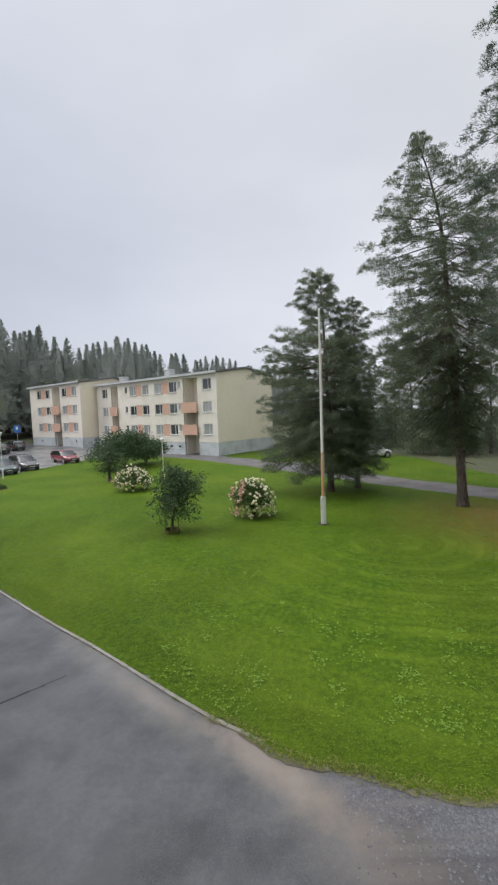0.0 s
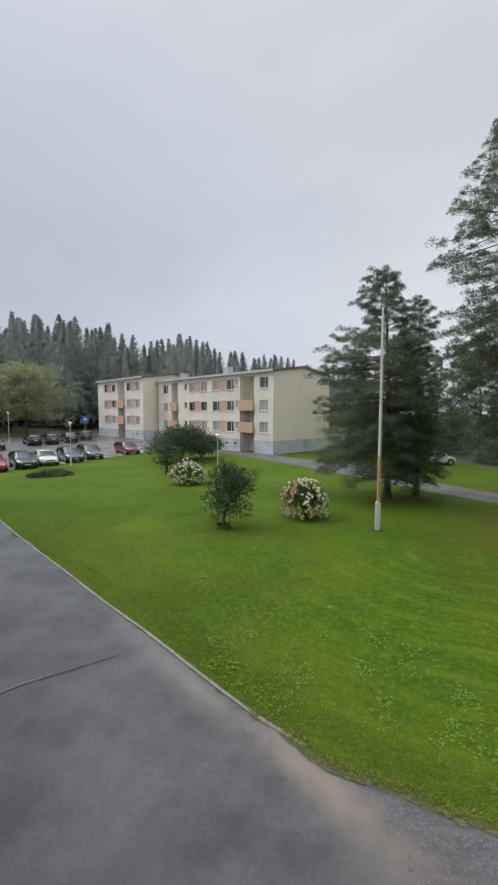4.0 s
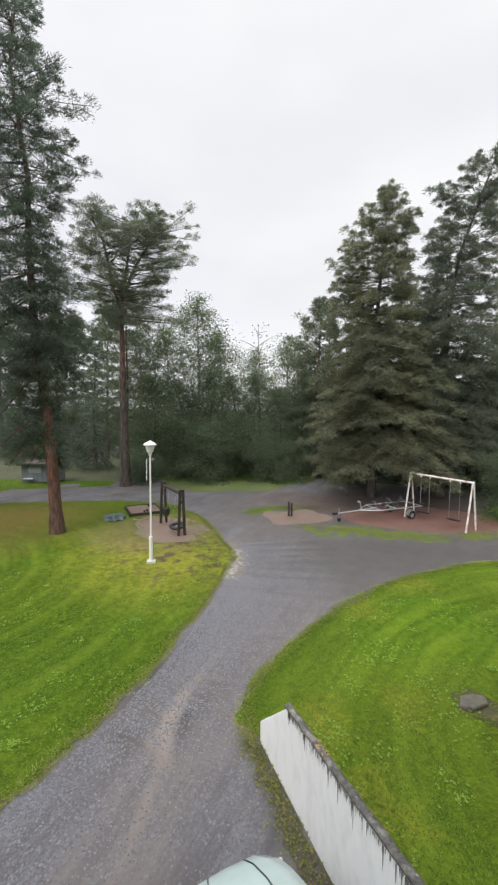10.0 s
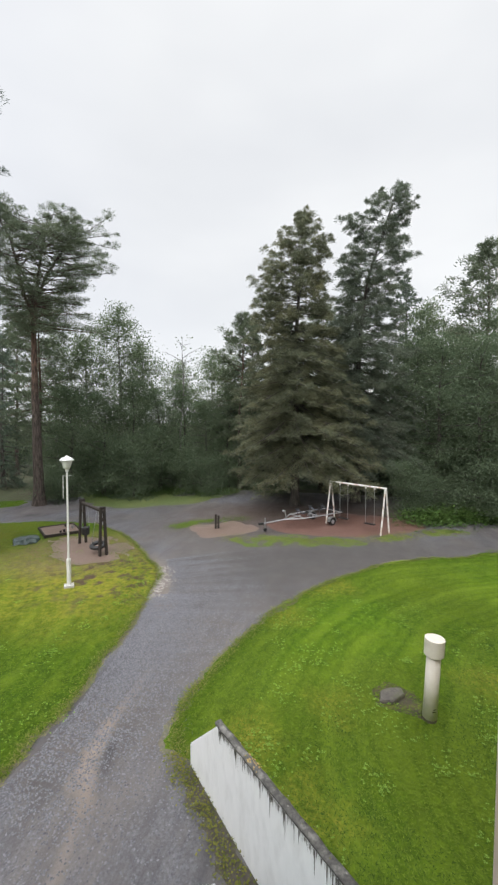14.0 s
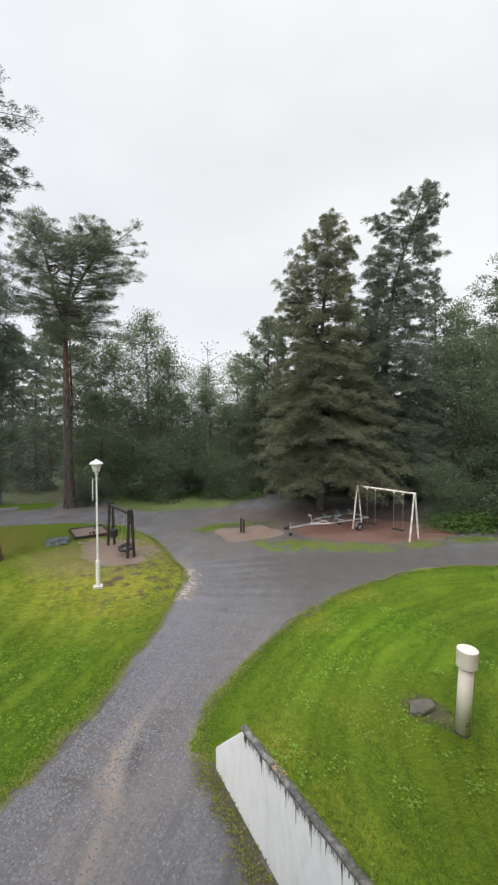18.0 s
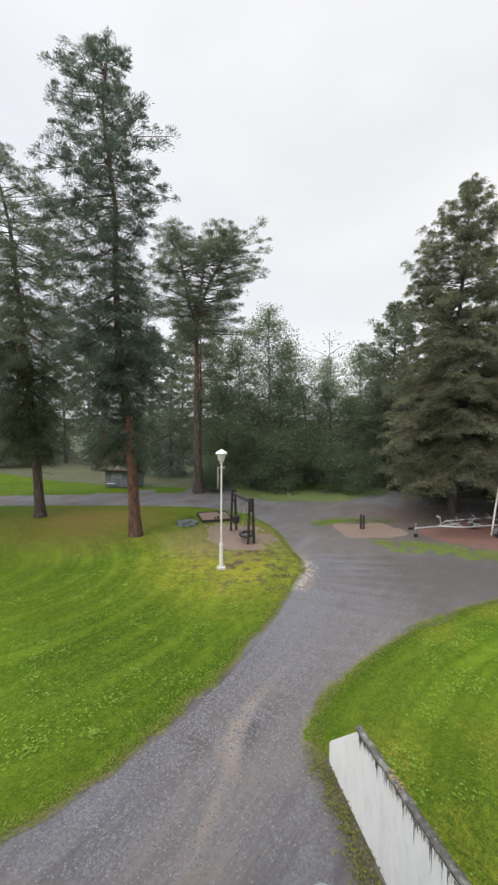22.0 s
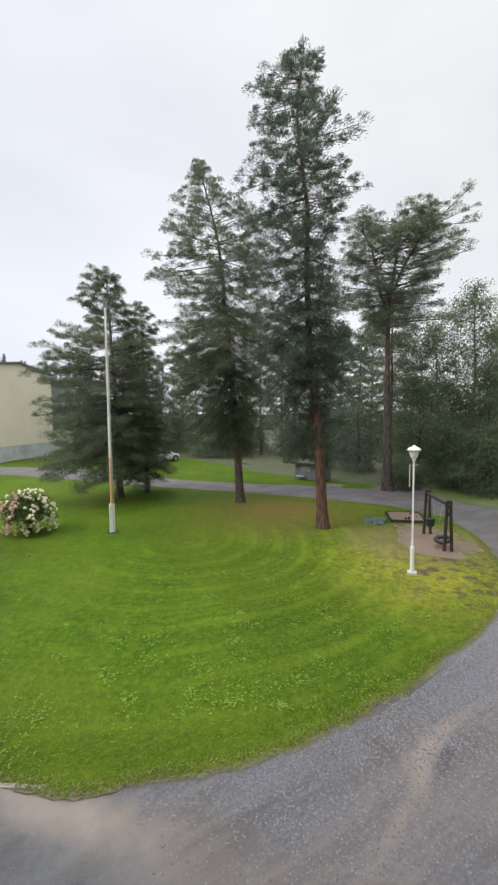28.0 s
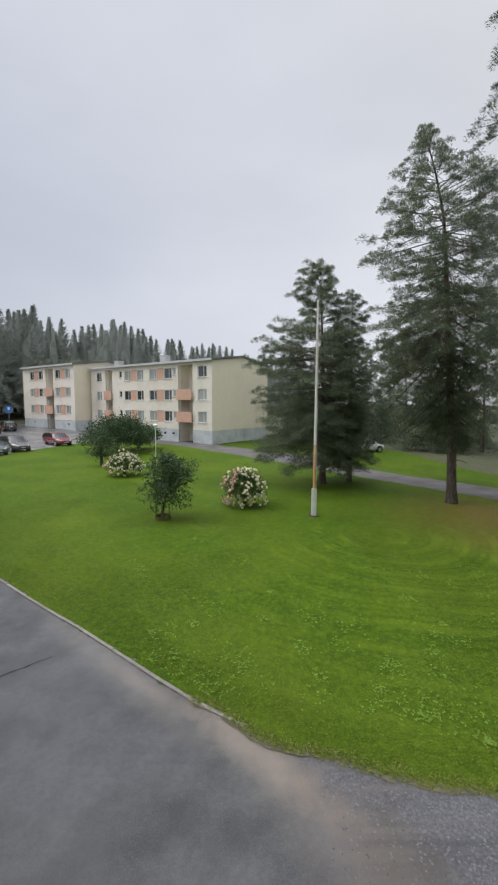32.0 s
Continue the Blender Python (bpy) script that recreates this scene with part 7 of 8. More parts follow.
def swing_set():
    a, b = Vector((20.5, 0.9, 0)), Vector((18.84, -1.57, 0))
    d = b - a
    sw = thing("swing_set", pose(a.x, a.y, 0.03, 0, 0, math.degrees(math.atan2(d.y, d.x))), "rusty white tubular steel swing set on red gravel", "swing")
    span = d.length
    for x in (0.0, span):
        for y in (-0.36, 0.36):
            part("leg", tube([(x, y, 0), (x, y * 0.12, 2.0), (x, 0, 2.07)], 0.038, 10), M_RUSTYWHITE, sw)
    part("crossbar", tube([(-0.05, 0, 2.06), (span + 0.05, 0, 2.06)], 0.042, 12), M_RUSTYWHITE, sw)
    for x in (0.55, 1.0, span - 1.0, span - 0.55):
        part("hanger", box(x - 0.03, -0.03, 1.95, x + 0.03, 0.03, 2.025, 0.006), M_RUSTYWHITE, sw)
        part("chain", tube([(x, 0, 1.96), (x, 0.01, 0.36)], 0.009, 5), M_GALV, sw)
    for x in (0.775, span - 0.775):
        part("seat", box(x - 0.27, -0.09, 0.31, x + 0.27, 0.09, 0.36, 0.015), M_RUBBER, sw, "flat black swing seat")


swing_set()


M_BLUESTEEL = surface("dark_blue_steel", (0.045, 0.055, 0.075), (0.100, 0.115, 0.140), 12.0, (0.4, 0.6))


def boat_trailer():
    a, b = Vector((17.8, 3.8, 0)), Vector((20.75, 1.0, 0))
    d = b - a
    t = thing("boat_trailer", pose(a.x, a.y, 0.02, 0, 0, math.degrees(math.atan2(d.y, d.x))), "empty galvanised boat trailer parked by the swings", "trailer")
    part("drawbar", tube([(0.0, 0, 0.40), (1.2, 0, 0.44), (2.2, 0, 0.50)], 0.035, 8), M_GALV, t)
    part("coupling", box(-0.22, -0.05, 0.36, 0.02, 0.05, 0.46, 0.015), M_RUBBER, t, "black tow coupling")
    part("jockey_post", tube([(0.18, 0.08, 0.12), (0.18, 0.08, 0.62)], 0.022, 8), M_GALV, t)
    w = part("jockey_wheel", tube([(0.18, 0.05, 0.08), (0.18, 0.11, 0.08)], 0.08, 14), M_RUBBER, t, "small black jockey wheel")
    for y in (-0.55, 0.55):
        part("side_rail", tube([(1.25, y * 0.1, 0.45), (2.0, y, 0.50), (4.4, y, 0.52)], 0.032, 8), M_GALV, t)
    for x in (2.0, 2.9, 4.4):
        part("cross_member", tube([(x, -0.55, 0.51), (x, 0.55, 0.51)], 0.028, 8), M_GALV, t)
    part("winch_post", tube([(1.35, 0, 0.45), (1.25, 0, 0.85)], 0.028, 8), M_GALV, t)
    part("winch", tube([(1.2, -0.08, 0.84), (1.2, 0.08, 0.84)], 0.05, 10), M_GALV, t)
    for x, h in ((2.3, 0.72), (3.1, 0.8), (3.9, 0.78)):
        bm = tube([(x, -0.34, 0.52), (x, -0.36, h), (x + 0.05, 0.0, h - 0.14), (x, 0.36, h), (x, 0.34, 0.52)], 0.022, 6)
        part("cradle", bm, M_BLUESTEEL, t, "dark blue steel boat cradle")
        for y in (-0.36, 0.36):
            part("roller", tube([(x - 0.09, y, h + 0.02), (x + 0.09, y, h + 0.02)], 0.045, 10), M_RUBBER, t)
    for y in (-0.72, 0.72):
        wh = part("wheel", tube([(3.6, y - 0.06, 0.19), (3.6, y + 0.06, 0.19)], 0.19, 20), M_RUBBER, t, "black trailer tyre")
        part("rim", tube([(3.6, y - 0.065, 0.19), (3.6, y + 0.065, 0.19)], 0.10, 16), M_GALV, wh)
        bm = bmesh.new()
        prev = None
        for k in range(9):
            an = math.pi * k / 8
            ring = [bm.verts.new((3.6 + 0.235 * math.cos(an), yy, 0.20 + 0.235 * math.sin(an))) for yy in (y - 0.11, y + 0.11)]
            if prev:
                bm.faces.new((prev[0], prev[1], ring[1], ring[0]))
            prev = ring
        bmesh.ops.solidify(bm, geom=bm.faces[:], thickness=0.012)
        part("mudguard", bm, M_GALV, t)
    part("light_board", box(4.45, -0.6, 0.50, 4.48, 0.6, 0.62, 0.006), M_RUBBER, t)


boat_trailer()

# the two short posts left in the sand
for dx, dy, h in ((0.0, 0.0, 0.68), (0.07, -0.11, 0.62)):
    p = thing("short_post", pose(17.9 + dx, 6.09 + dy, 0.02, 0, 0, 20), "short dark wooden post standing in the sand", "post", "short posts in the sand")
    bm = box(-0.05, -0.05, 0, 0.05, 0.05, h, 0.012)
    part("post", bm, M_TARWOOD, p)
    part("plate", box(-0.03, 0.051, h - 0.14, 0.03, 0.056, h - 0.08), M_GALV, p, "small pale metal plate")


def vent_pipe():
    v = thing("vent_pipe", pose(7.1, -1.36, 0.02, 2, -1, 0), "cream plastic vent pipe with a wider collar in the lawn", "vent pipe")
    part("pipe", lathe([(0.115, 0.0), (0.112, 1.22)], 28), M_PIPE, v, shade=True)
    part("collar", lathe([(0.118, 1.13), (0.158, 1.16), (0.158, 1.43), (0.150, 1.434), (0.146, 1.425)], 28), M_PIPE, v, "wider cream pipe collar", shade=False)
    part("inner_lid", lathe([(0.145, 1.42), (0.12, 1.424), (0.115, 1.421), (0.04, 1.424)], 24), M_PIPELID, v, "beige pipe lid, darkened to offset the bright zenith")
    part("mud_stain", lathe([(0.1165, 0.0), (0.1165, 0.06), (0.1155, 0.07)], 28), M_PIPEDIRT, v, "dark mud on the pipe foot")
    for z, an in ((0.22, -70), (0.26, -62)):
        part("scratch", box(-0.03, 0.1125, z, 0.03, 0.1165, z + 0.014), M_PIPEDIRT, v, "", pose(0, 0, 0, 0, 0, an + 180))


vent_pipe()


M_SLAB = surface("wet_mossy_stone", (0.050, 0.043, 0.036), (0.135, 0.120, 0.100), 9.0, (0.4, 0.7), (0.070, 0.085, 0.022), 4.0, 0.7, 40.0, 0.5, 0.01)


def slab():
    """A thin broken slab with a few straight edges, sunk aslant."""
    bm = bmesh.new()
    for x, y in ((-0.30, -0.02), (-0.10, 0.17), (0.13, 0.15), (0.31, 0.03), (0.22, -0.13), (-0.12, -0.16)):
        bm.verts.new((x, y, -0.03))
        bm.verts.new((x * 0.93, y * 0.93, 0.045 + 0.05 * x + 0.04 * noise.noise(Vector((x * 7, y * 7, 2)))))
    bmesh.ops.convex_hull(bm, input=bm.verts[:])
    bmesh.ops.bevel(bm, geom=bm.edges[:], offset=0.012, segments=2, affect='EDGES')
    ob = part("flat_stone", bm, M_SLAB, None, "", pose(7.47, -0.78, 0.085, 0, 0, -48))
    tagged(ob, "flat dark mossy stone sunk in the lawn by the vent pipe", "stone")


slab()

for az, r, h in ((46.85, 62.0, 2.5), (29.82, 68.0, 3.9)):
    x, y = polar(az, r)
    s = thing("parking_sign", pose(x, y, float(rise(x, y)) - 0.05, 0, 0, math.degrees(math.atan2(-x, y)) * 1.0), "blue parking sign on a steel post", "sign", "parking signs")
    part("post", tube([(0, 0.03, 0), (0, 0.03, h)], 0.03, 8), M_GALV, s)
    part("sign_plate", box(-0.42, -0.012, h - 1.05, 0.42, 0.0, h, 0.01), M_BLUE, s, "blue square plate")
    part("sign_mark", box(-0.14, -0.017, h - 0.62, 0.14, -0.013, h - 0.2), M_WHITE, s)


# ---- bushes, flowers and grass ----
M_BUSH = foliage("dark_shrub_leaves", (0.030, 0.062, 0.028), (0.080, 0.130, 0.058), (0.095, 0.140, 0.060), clear=0.25, wide_scale=1.4)
M_HYDLEAF = foliage("hydrangea_leaves", (0.060, 0.110, 0.030), (0.120, 0.190, 0.060), (0.140, 0.210, 0.070), clear=0.3, wide_scale=2.0)
M_CLOVER = foliage("clover_leaves", (0.150, 0.270, 0.030), (0.250, 0.390, 0.070), (0.230, 0.370, 0.060), rough=0.7, clear=0.35)
M_BLADE = foliage("grass_blades", (0.028, 0.068, 0.004), (0.160, 0.232, 0.020), (0.146, 0.210, 0.016), rough=0.8, clear=0.2, wide_scale=0.5)
M_DRY = foliage("dry_edge_grass", (0.150, 0.180, 0.035), (0.330, 0.310, 0.110), (0.270, 0.270, 0.080), rough=0.8, clear=0.4, wide_scale=0.8)
M_WEED = foliage("wall_weed_leaves", (0.090, 0.115, 0.020), (0.230, 0.220, 0.045), (0.200, 0.210, 0.040), rough=0.7, clear=0.3, wide_scale=2.0)
M_FERN = foliage("fern_leaves", (0.045, 0.095, 0.022), (0.105, 0.175, 0.045), (0.115, 0.185, 0.045), clear=0.35, wide_scale=1.0)


def petal_material(name, a, b):
    return foliage(name, a, b, b, rough=0.6, clear=0.4, wide_scale=6.0)


M_PETAL = petal_material("cream_petals", (0.860, 0.800, 0.620), (0.930, 0.900, 0.760))
M_PETAL_PINK = petal_material("pink_petals", (0.700, 0.420, 0.380), (0.800, 0.580, 0.520))


def round_bush(name, seed, rx, ry, h, count, size, material, twigs=14, low=0.05):
    """A rounded shrub with an uneven outline: stems and leaves, thicker near its skin."""
    rs = np.random.RandomState(seed)
    wood, leaf = Cloud(), Cloud()
    for i in range(twigs):
        az, k = rs.uniform(0, math.tau), rs.uniform(0.3, 0.9)
        s = np.linspace(0, 1, 5)
        wood.bar(np.stack([rx * k * math.cos(az) * s ** 1.3, ry * k * math.sin(az) * s ** 1.3, h * rs.uniform(0.6, 0.95) * s], 1), 0.035 * (1 - 0.8 * s), 5)
    cn = 90
    u = rs.normal(0, 1, (cn, 3))
    u /= np.linalg.norm(u, axis=1, keepdims=True)
    u[:, 2] = np.abs(u[:, 2]) * 1.3 - 0.3
    cen = u * np.array([rx, ry, h * 0.52]) * rs.uniform(0.55, 0.95, (cn, 1)) + np.array([0, 0, h * 0.46])
    pos = np.repeat(cen, count // cn, 0) + rs.normal(0, 1, (count // cn * cn, 3)) * np.array([rx, ry, h * 0.5]) * 0.15
    pos = pos[pos[:, 2] > low]
    leaf.leaves(rs, pos, size)
    return wood.mesh(name + "_stems", M_BARK_GREY, True), leaf.mesh(name + "_leaves", material)


def shrub(name, meshes, x, y, label, turn=0):
    b = thing(name, pose(x, y, float(rise(x, y)) + 0.02, 0, 0, turn), label, "bush")
    hang("stems", meshes[0], b)
    hang("leaves", meshes[1], b)
    return b


shrub("lilac_bush", round_bush("big_bush", 91, 3.4, 2.8, 3.8, 16000, 0.15, M_BUSH), -12.6, 40.6, "big rounded dark green shrub on the lawn", 20)
shrub("lilac_bush", round_bush("big_bush_side", 92, 2.4, 2.2, 2.9, 9000, 0.15, M_BUSH), -11.4, 44.0, "rounded dark green shrub beside a bigger one", 20)
tree("apple_tree", broadleaf("apple", 93, 2.9, 1.25, 0.75, M_BARK_GREY, M_BUSH, 14, 10, 22, 0.10, 0.17, clump=0.3), -11.3, 32.2, "small leafy tree with a short thick trunk", "tree")
young = tree("apple_tree", broadleaf("young_tree", 94, 2.65, 1.2, 1.05, M_BARK_GREY, M_BUSH, 32, 13, 20, 0.085, 0.08, clump=0.24), -3.45, 17.1, "small dark leafy tree tied to stakes in the lawn", "tree")
for i, (dx, dy) in enumerate(((-0.3, 0.1), (0.28, 0.05), (0.05, -0.28))):
    part("stake", tube([(dx, dy, 0), (dx, dy, 0.75)], 0.022, 6), M_BOARD, young, "thin wooden stake")
part("guard_ring", lathe([(0.33, 0.02), (0.34, 0.26), (0.325, 0.26), (0.31, 0.02)], 16), M_MOSS, young, "dark low ring round the trunk")


def flower_head(name, seed, radius, material):
    rs = np.random.RandomState(seed)
    c = Cloud()
    n = 42
    u = rs.normal(0, 1, (n, 3))
    u /= np.linalg.norm(u, axis=1, keepdims=True)
    u[:, 2] = np.abs(u[:, 2]) * 1.15 - 0.15
    p = u * radius * rs.uniform(0.75, 1.05, (n, 1)) * np.array([1, 1, 0.85])
    d = u
    s = np.cross(d, rs.normal(0, 1, d.shape))
    s /= np.linalg.norm(s, axis=1, keepdims=True)
    t = np.cross(d, s)
    k = radius * 0.36
    v = np.stack([p - s * k, p - t * k + d * k * 0.25, p + s * k, p + t * k + d * k * 0.25], 1).reshape(-1, 3)
    i = np.arange(n)[:, None] * 4
    c.add(v, np.concatenate([i + np.array([[0, 1, 2]]), i + np.array([[0, 2, 3]])]))
    return c.mesh(name, material)


HEADS = [flower_head("cream_head", 1, 0.072, M_PETAL), flower_head("cream_head_small", 2, 0.056, M_PETAL), flower_head("pink_head", 3, 0.068, M_PETAL_PINK)]


def hydrangea(x, y, rx, h, heads, seed, pink_side, label):
    rs = np.random.RandomState(seed)
    meshes = round_bush("hydrangea_%d" % seed, seed, rx, rx * 0.9, h, 5200, 0.10, M_HYDLEAF, 20)
    b = shrub("hydrangea_bush", meshes, x, y, label)
    for i in range(heads):
        az, el = rs.uniform(0, math.tau), math.asin(rs.uniform(-0.75, 1.0))
        k = 1.0 + 0.45 * noise.noise(Vector((math.cos(az) * 1.6, math.sin(az) * 1.6, el * 1.8 + seed))) + rs.uniform(-0.14, 0.14)
        p = Vector((rx * k * math.cos(az) * math.cos(el), rx * 0.9 * k * math.sin(az) * math.cos(el), h * 0.46 + h * 0.52 * k * math.sin(el)))
        if p.z < 0.12:
            continue
        pink = p.x < -rx * pink_side and rs.rand() < 0.8
        ob = hang("flower_head", HEADS[2 if pink else int(rs.rand() < 0.4)], b, at=Matrix.Translation(p) @ Vector((p.x, p.y, (p.z - h * 0.4) * 1.4)).to_track_quat('Z', 'Y').to_matrix().to_4x4() @ Matrix.Diagonal((*(rs.uniform(0.75, 1.2),) * 3, 1)))


hydrangea(0.1, 19.3, 0.92, 1.9, 298, 95, 0.35, "hydrangea bush full of cream and pink flower heads")
hydrangea(-8.15, 27.7, 1.2, 1.6, 298, 96, 0.7, "wide hydrangea bush full of cream flower heads")


def flower_bed():
    rs = np.random.RandomState(17)
    leaf = Cloud()
    n = 5200
    an, r = rs.uniform(0, math.tau, n), np.sqrt(rs.uniform(0, 1, n))
    top = 0.55 * (1 - 0.5 * r ** 2) * (0.7 + 0.5 * np.sin(an * 3 + r * 4))
    leaf.leaves(rs, np.stack([1.7 * r * np.cos(an), 1.0 * r * np.sin(an), rs.uniform(0.05, 1, n) * np.maximum(top, 0.15)], 1), 0.13)
    b = thing("flower_bed", pose(-19.9, 29.4, 0.04, 0, 0, 40), "low round bed of leafy perennials in the lawn", "flower bed")
    hang("leaves", leaf.mesh("bed_leaves", M_HYDLEAF), b)
    part("soil", lathe([(1.9, -0.04), (1.8, 0.05), (1.2, 0.09), (0.2, 0.1)], 24), M_PIPEDIRT, b, "dark soil", pose(0, 0, 0) @ Matrix.Diagonal((1, 0.6, 1, 1)))


flower_bed()


def inside(pts, rim):
    a, b = rim, np.roll(rim, -1, 0)
    px, py = pts[:, 0:1], pts[:, 1:2]
    with np.errstate(divide='ignore', invalid='ignore'):
        c = ((a[:, 1] > py) != (b[:, 1] > py)) & (px < (b[:, 0] - a[:, 0]) * (py - a[:, 1]) / (b[:, 1] - a[:, 1]) + a[:, 0])
    return c.sum(1) % 2 == 1


SIDE_RIM = [(17.4, -6.2), (16.4, -4.3), (15.6, -2.4), (14.4, -0.85), (12.7, 0.55), (11.0, 1.56), (9.0, 2.32), (7.4, 2.66), (6.3, 2.74), (5.55, 2.6), (5.42, 2.2), (4.66, 1.22), (3.35, -0.14), (1.9, -1.7), (3.0, -7.0), (10.0, -8.0)]


def flat_blades(rs, q, an, short, long, width, rise_most):
    """Blades bent nearly flat: their faces look up."""
    n = len(q)
    ln = (short + (long - short) * rs.uniform(0, 1, n))[:, None]
    d = np.column_stack([np.cos(an), np.sin(an), rs.uniform(0.02, rise_most, n)])
    s = np.column_stack([-np.sin(an), np.cos(an), rs.uniform(-0.25, 0.25, n)]) * (np.zeros(n) + width)[:, None]
    v = np.stack([q - s, q + d * ln, q + s], 1)
    v = v[:, [0, 2, 1]].reshape(-1, 3)
    return v, np.arange(len(v)).reshape(-1, 3)[:, [0, 2, 1]]


def grass(name, rim, z, count, seed, centre, label, reach=26.0, swath=True):
    """Short blades over a lawn, thickest close to the house, laid along the mown rings."""
    rs = np.random.RandomState(seed)
    rim = np.array([(p.x, p.y) for p in flow(rim, 0.4, 0.05, 5.0)])
    x0, y0, x1, y1 = rim[:, 0].min(), rim[:, 1].min(), rim[:, 0].max(), rim[:, 1].max()
    p = np.column_stack([rs.uniform(x0, x1, count * 5), rs.uniform(y0, y1, count * 5)])
    r = np.hypot(p[:, 0], p[:, 1])
    p = p[(r < reach) & (rs.uniform(0, 1, len(p)) < np.clip((7.5 / np.maximum(r, 5.0)) ** 1.5, 0, 1))]
    keep = np.concatenate([inside(p[i:i + 20000], rim) for i in range(0, len(p), 20000)])
    p = p[keep][:count]
    r = np.hypot(p[:, 0], p[:, 1])
    near = np.concatenate([np.min(np.hypot(p[i:i + 20000, 0:1] - rim[:, 0], p[i:i + 20000, 1:2] - rim[:, 1]), axis=1) for i in range(0, len(p), 20000)])
    q = np.column_stack([p, z - 0.035 * (1 - smooth(0.0, 0.5, near))])
    ring = np.hypot(p[:, 0] - centre[0], p[:, 1] - centre[1])
    an = np.arctan2(p[:, 0] - centre[0], -(p[:, 1] - centre[1])) + np.where(np.sin(ring * 3.2) > 0, 0.0, math.pi) + rs.normal(0, 1.0, len(p))
    me = mesh_np(name, *flat_blades(rs, q, an, 0.02 * (1 + r * 0.02), 0.05 * (1 + r * 0.02), 0.004 + 0.0006 * r, 0.28), M_BLADE)
    tagged(hang(name, me), label, "grass", kind="stuff")


def fringe(name, line, z, count, seed, label, spread=0.14, material=None):
    """Longer uncut grass along a lawn's rim."""
    material = material or M_DRY
    rs = np.random.RandomState(seed)
    a = np.array([(p.x, p.y) for p in flow(line, 0.12, 0.17, 5.0, False)])
    k = rs.uniform(0, len(a) - 1.001, count)
    i = k.astype(int)
    p = a[i] + (a[i + 1] - a[i]) * (k - i)[:, None] + rs.normal(0, spread, (count, 2))
    q = np.column_stack([p, np.full(count, z)])
    tagged(hang(name, mesh_np(name, *flat_blades(rs, q, rs.uniform(0, math.tau, count), 0.03, 0.09, 0.006, 0.5), material)), label, "grass", kind="stuff")


def clover(name, patches, z, seed, label):
    """Patches of three-leaved clover lying proud of the grass."""
    rs = np.random.RandomState(seed)
    pos = []
    for x, y, r, n in patches:
        an = rs.uniform(0, math.tau, n)
        rr = r * np.sqrt(rs.uniform(0, 1, n)) * (1 + 0.35 * np.sin(an * 3 + x))
        pos.append(np.column_stack([x + rr * np.cos(an), y + rr * np.sin(an), np.full(n, z) + rs.uniform(0, 0.02, n)]))
    p = np.concatenate(pos)
    c = Cloud()
    for k in range(3):
        an = rs.uniform(0, math.tau, len(p)) * 0 + k * 2.094 + rs.uniform(0, 0.5, len(p))
        d = np.column_stack([np.cos(an), np.sin(an), rs.uniform(-0.1, 0.35, len(p))])
        s = np.column_stack([-np.sin(an), np.cos(an), np.zeros(len(p))])
        ln = rs.uniform(0.014, 0.028, (len(p), 1))
        v = np.stack([p, p + d * ln * 0.7 - s * ln * 0.5, p + d * ln * 1.1, p + d * ln * 0.7 + s * ln * 0.5], 1).reshape(-1, 3)
        i = np.arange(len(p))[:, None] * 4
        c.add(v, np.concatenate([i + np.array([[0, 1, 2]]), i + np.array([[0, 2, 3]])]))
    tagged(hang(name, c.mesh(name, M_CLOVER)), label, "clover", kind="stuff")


grass("lawn_blades", LAWN_RIM, 0.045, 430000, 201, (5.5, 15.0), "short wet grass blades of the mown lawn")
grass("side_lawn_blades", SIDE_RIM, 0.06, 130000, 202, (6.5, -7.5), "short wet grass blades beside the wall")
fringe("lawn_fringe", LAWN_RIM[7:22], 0.022, 6000, 203, "uncut pale grass along the lawn's edge", 0.07)
fringe("side_fringe", SIDE_RIM[:11], 0.022, 5000, 204, "uncut pale grass along the lawn's edge", 0.07)
fringe("lawn_fringe_green", LAWN_RIM[7:22], 0.026, 5000, 213, "green blades hanging over the lawn's edge", 0.06, M_BLADE)
fringe("side_fringe_green", SIDE_RIM[:11], 0.026, 4000, 214, "green blades hanging over the lawn's edge", 0.06, M_BLADE)
fringe("verge_tufts", [(16.4, 5.2), (16.8, 4.0), (17.0, 2.6), (17.2, 1.0), (17.9, -0.9), (19.3, -3.0), (20.4, -5.0)], 0.025, 7000, 215, "thin grass tufts on the trodden verge", 0.35, M_DRY)
fringe("verge_tufts_far", [(17.4, 8.1), (18.6, 7.6), (19.6, 6.4), (20.3, 5.2)], 0.025, 3500, 216, "thin grass tufts on the trodden verge", 0.28, M_BLADE)
rs_cl = np.random.RandomState(31)
near_patches = []
for i in range(150):
    az, r = rs_cl.uniform(-62, 18), 6.5 + 11 * rs_cl.uniform(0, 1) ** 1.6
    x, y = polar(az, r)
    near_patches.append((x, y, rs_cl.uniform(0.08, 0.4), int(rs_cl.uniform(6, 34))))
rim_a = np.array(LAWN_RIM)
near_patches = [q for q in near_patches if inside(np.array([[q[0], q[1]]]), rim_a)[0] and np.min(np.hypot(rim_a[:, 0] - q[0], rim_a[:, 1] - q[1])) > 0.35]
clover("lawn_clover", near_patches, 0.06, 205, "small clover patches in the lawn")
side_patches = [(rs_cl.uniform(4.2, 12), rs_cl.uniform(-5, 1.8), rs_cl.uniform(0.1, 0.45), int(rs_cl.uniform(6, 36))) for i in range(90)]
rim_b = np.array(SIDE_RIM)
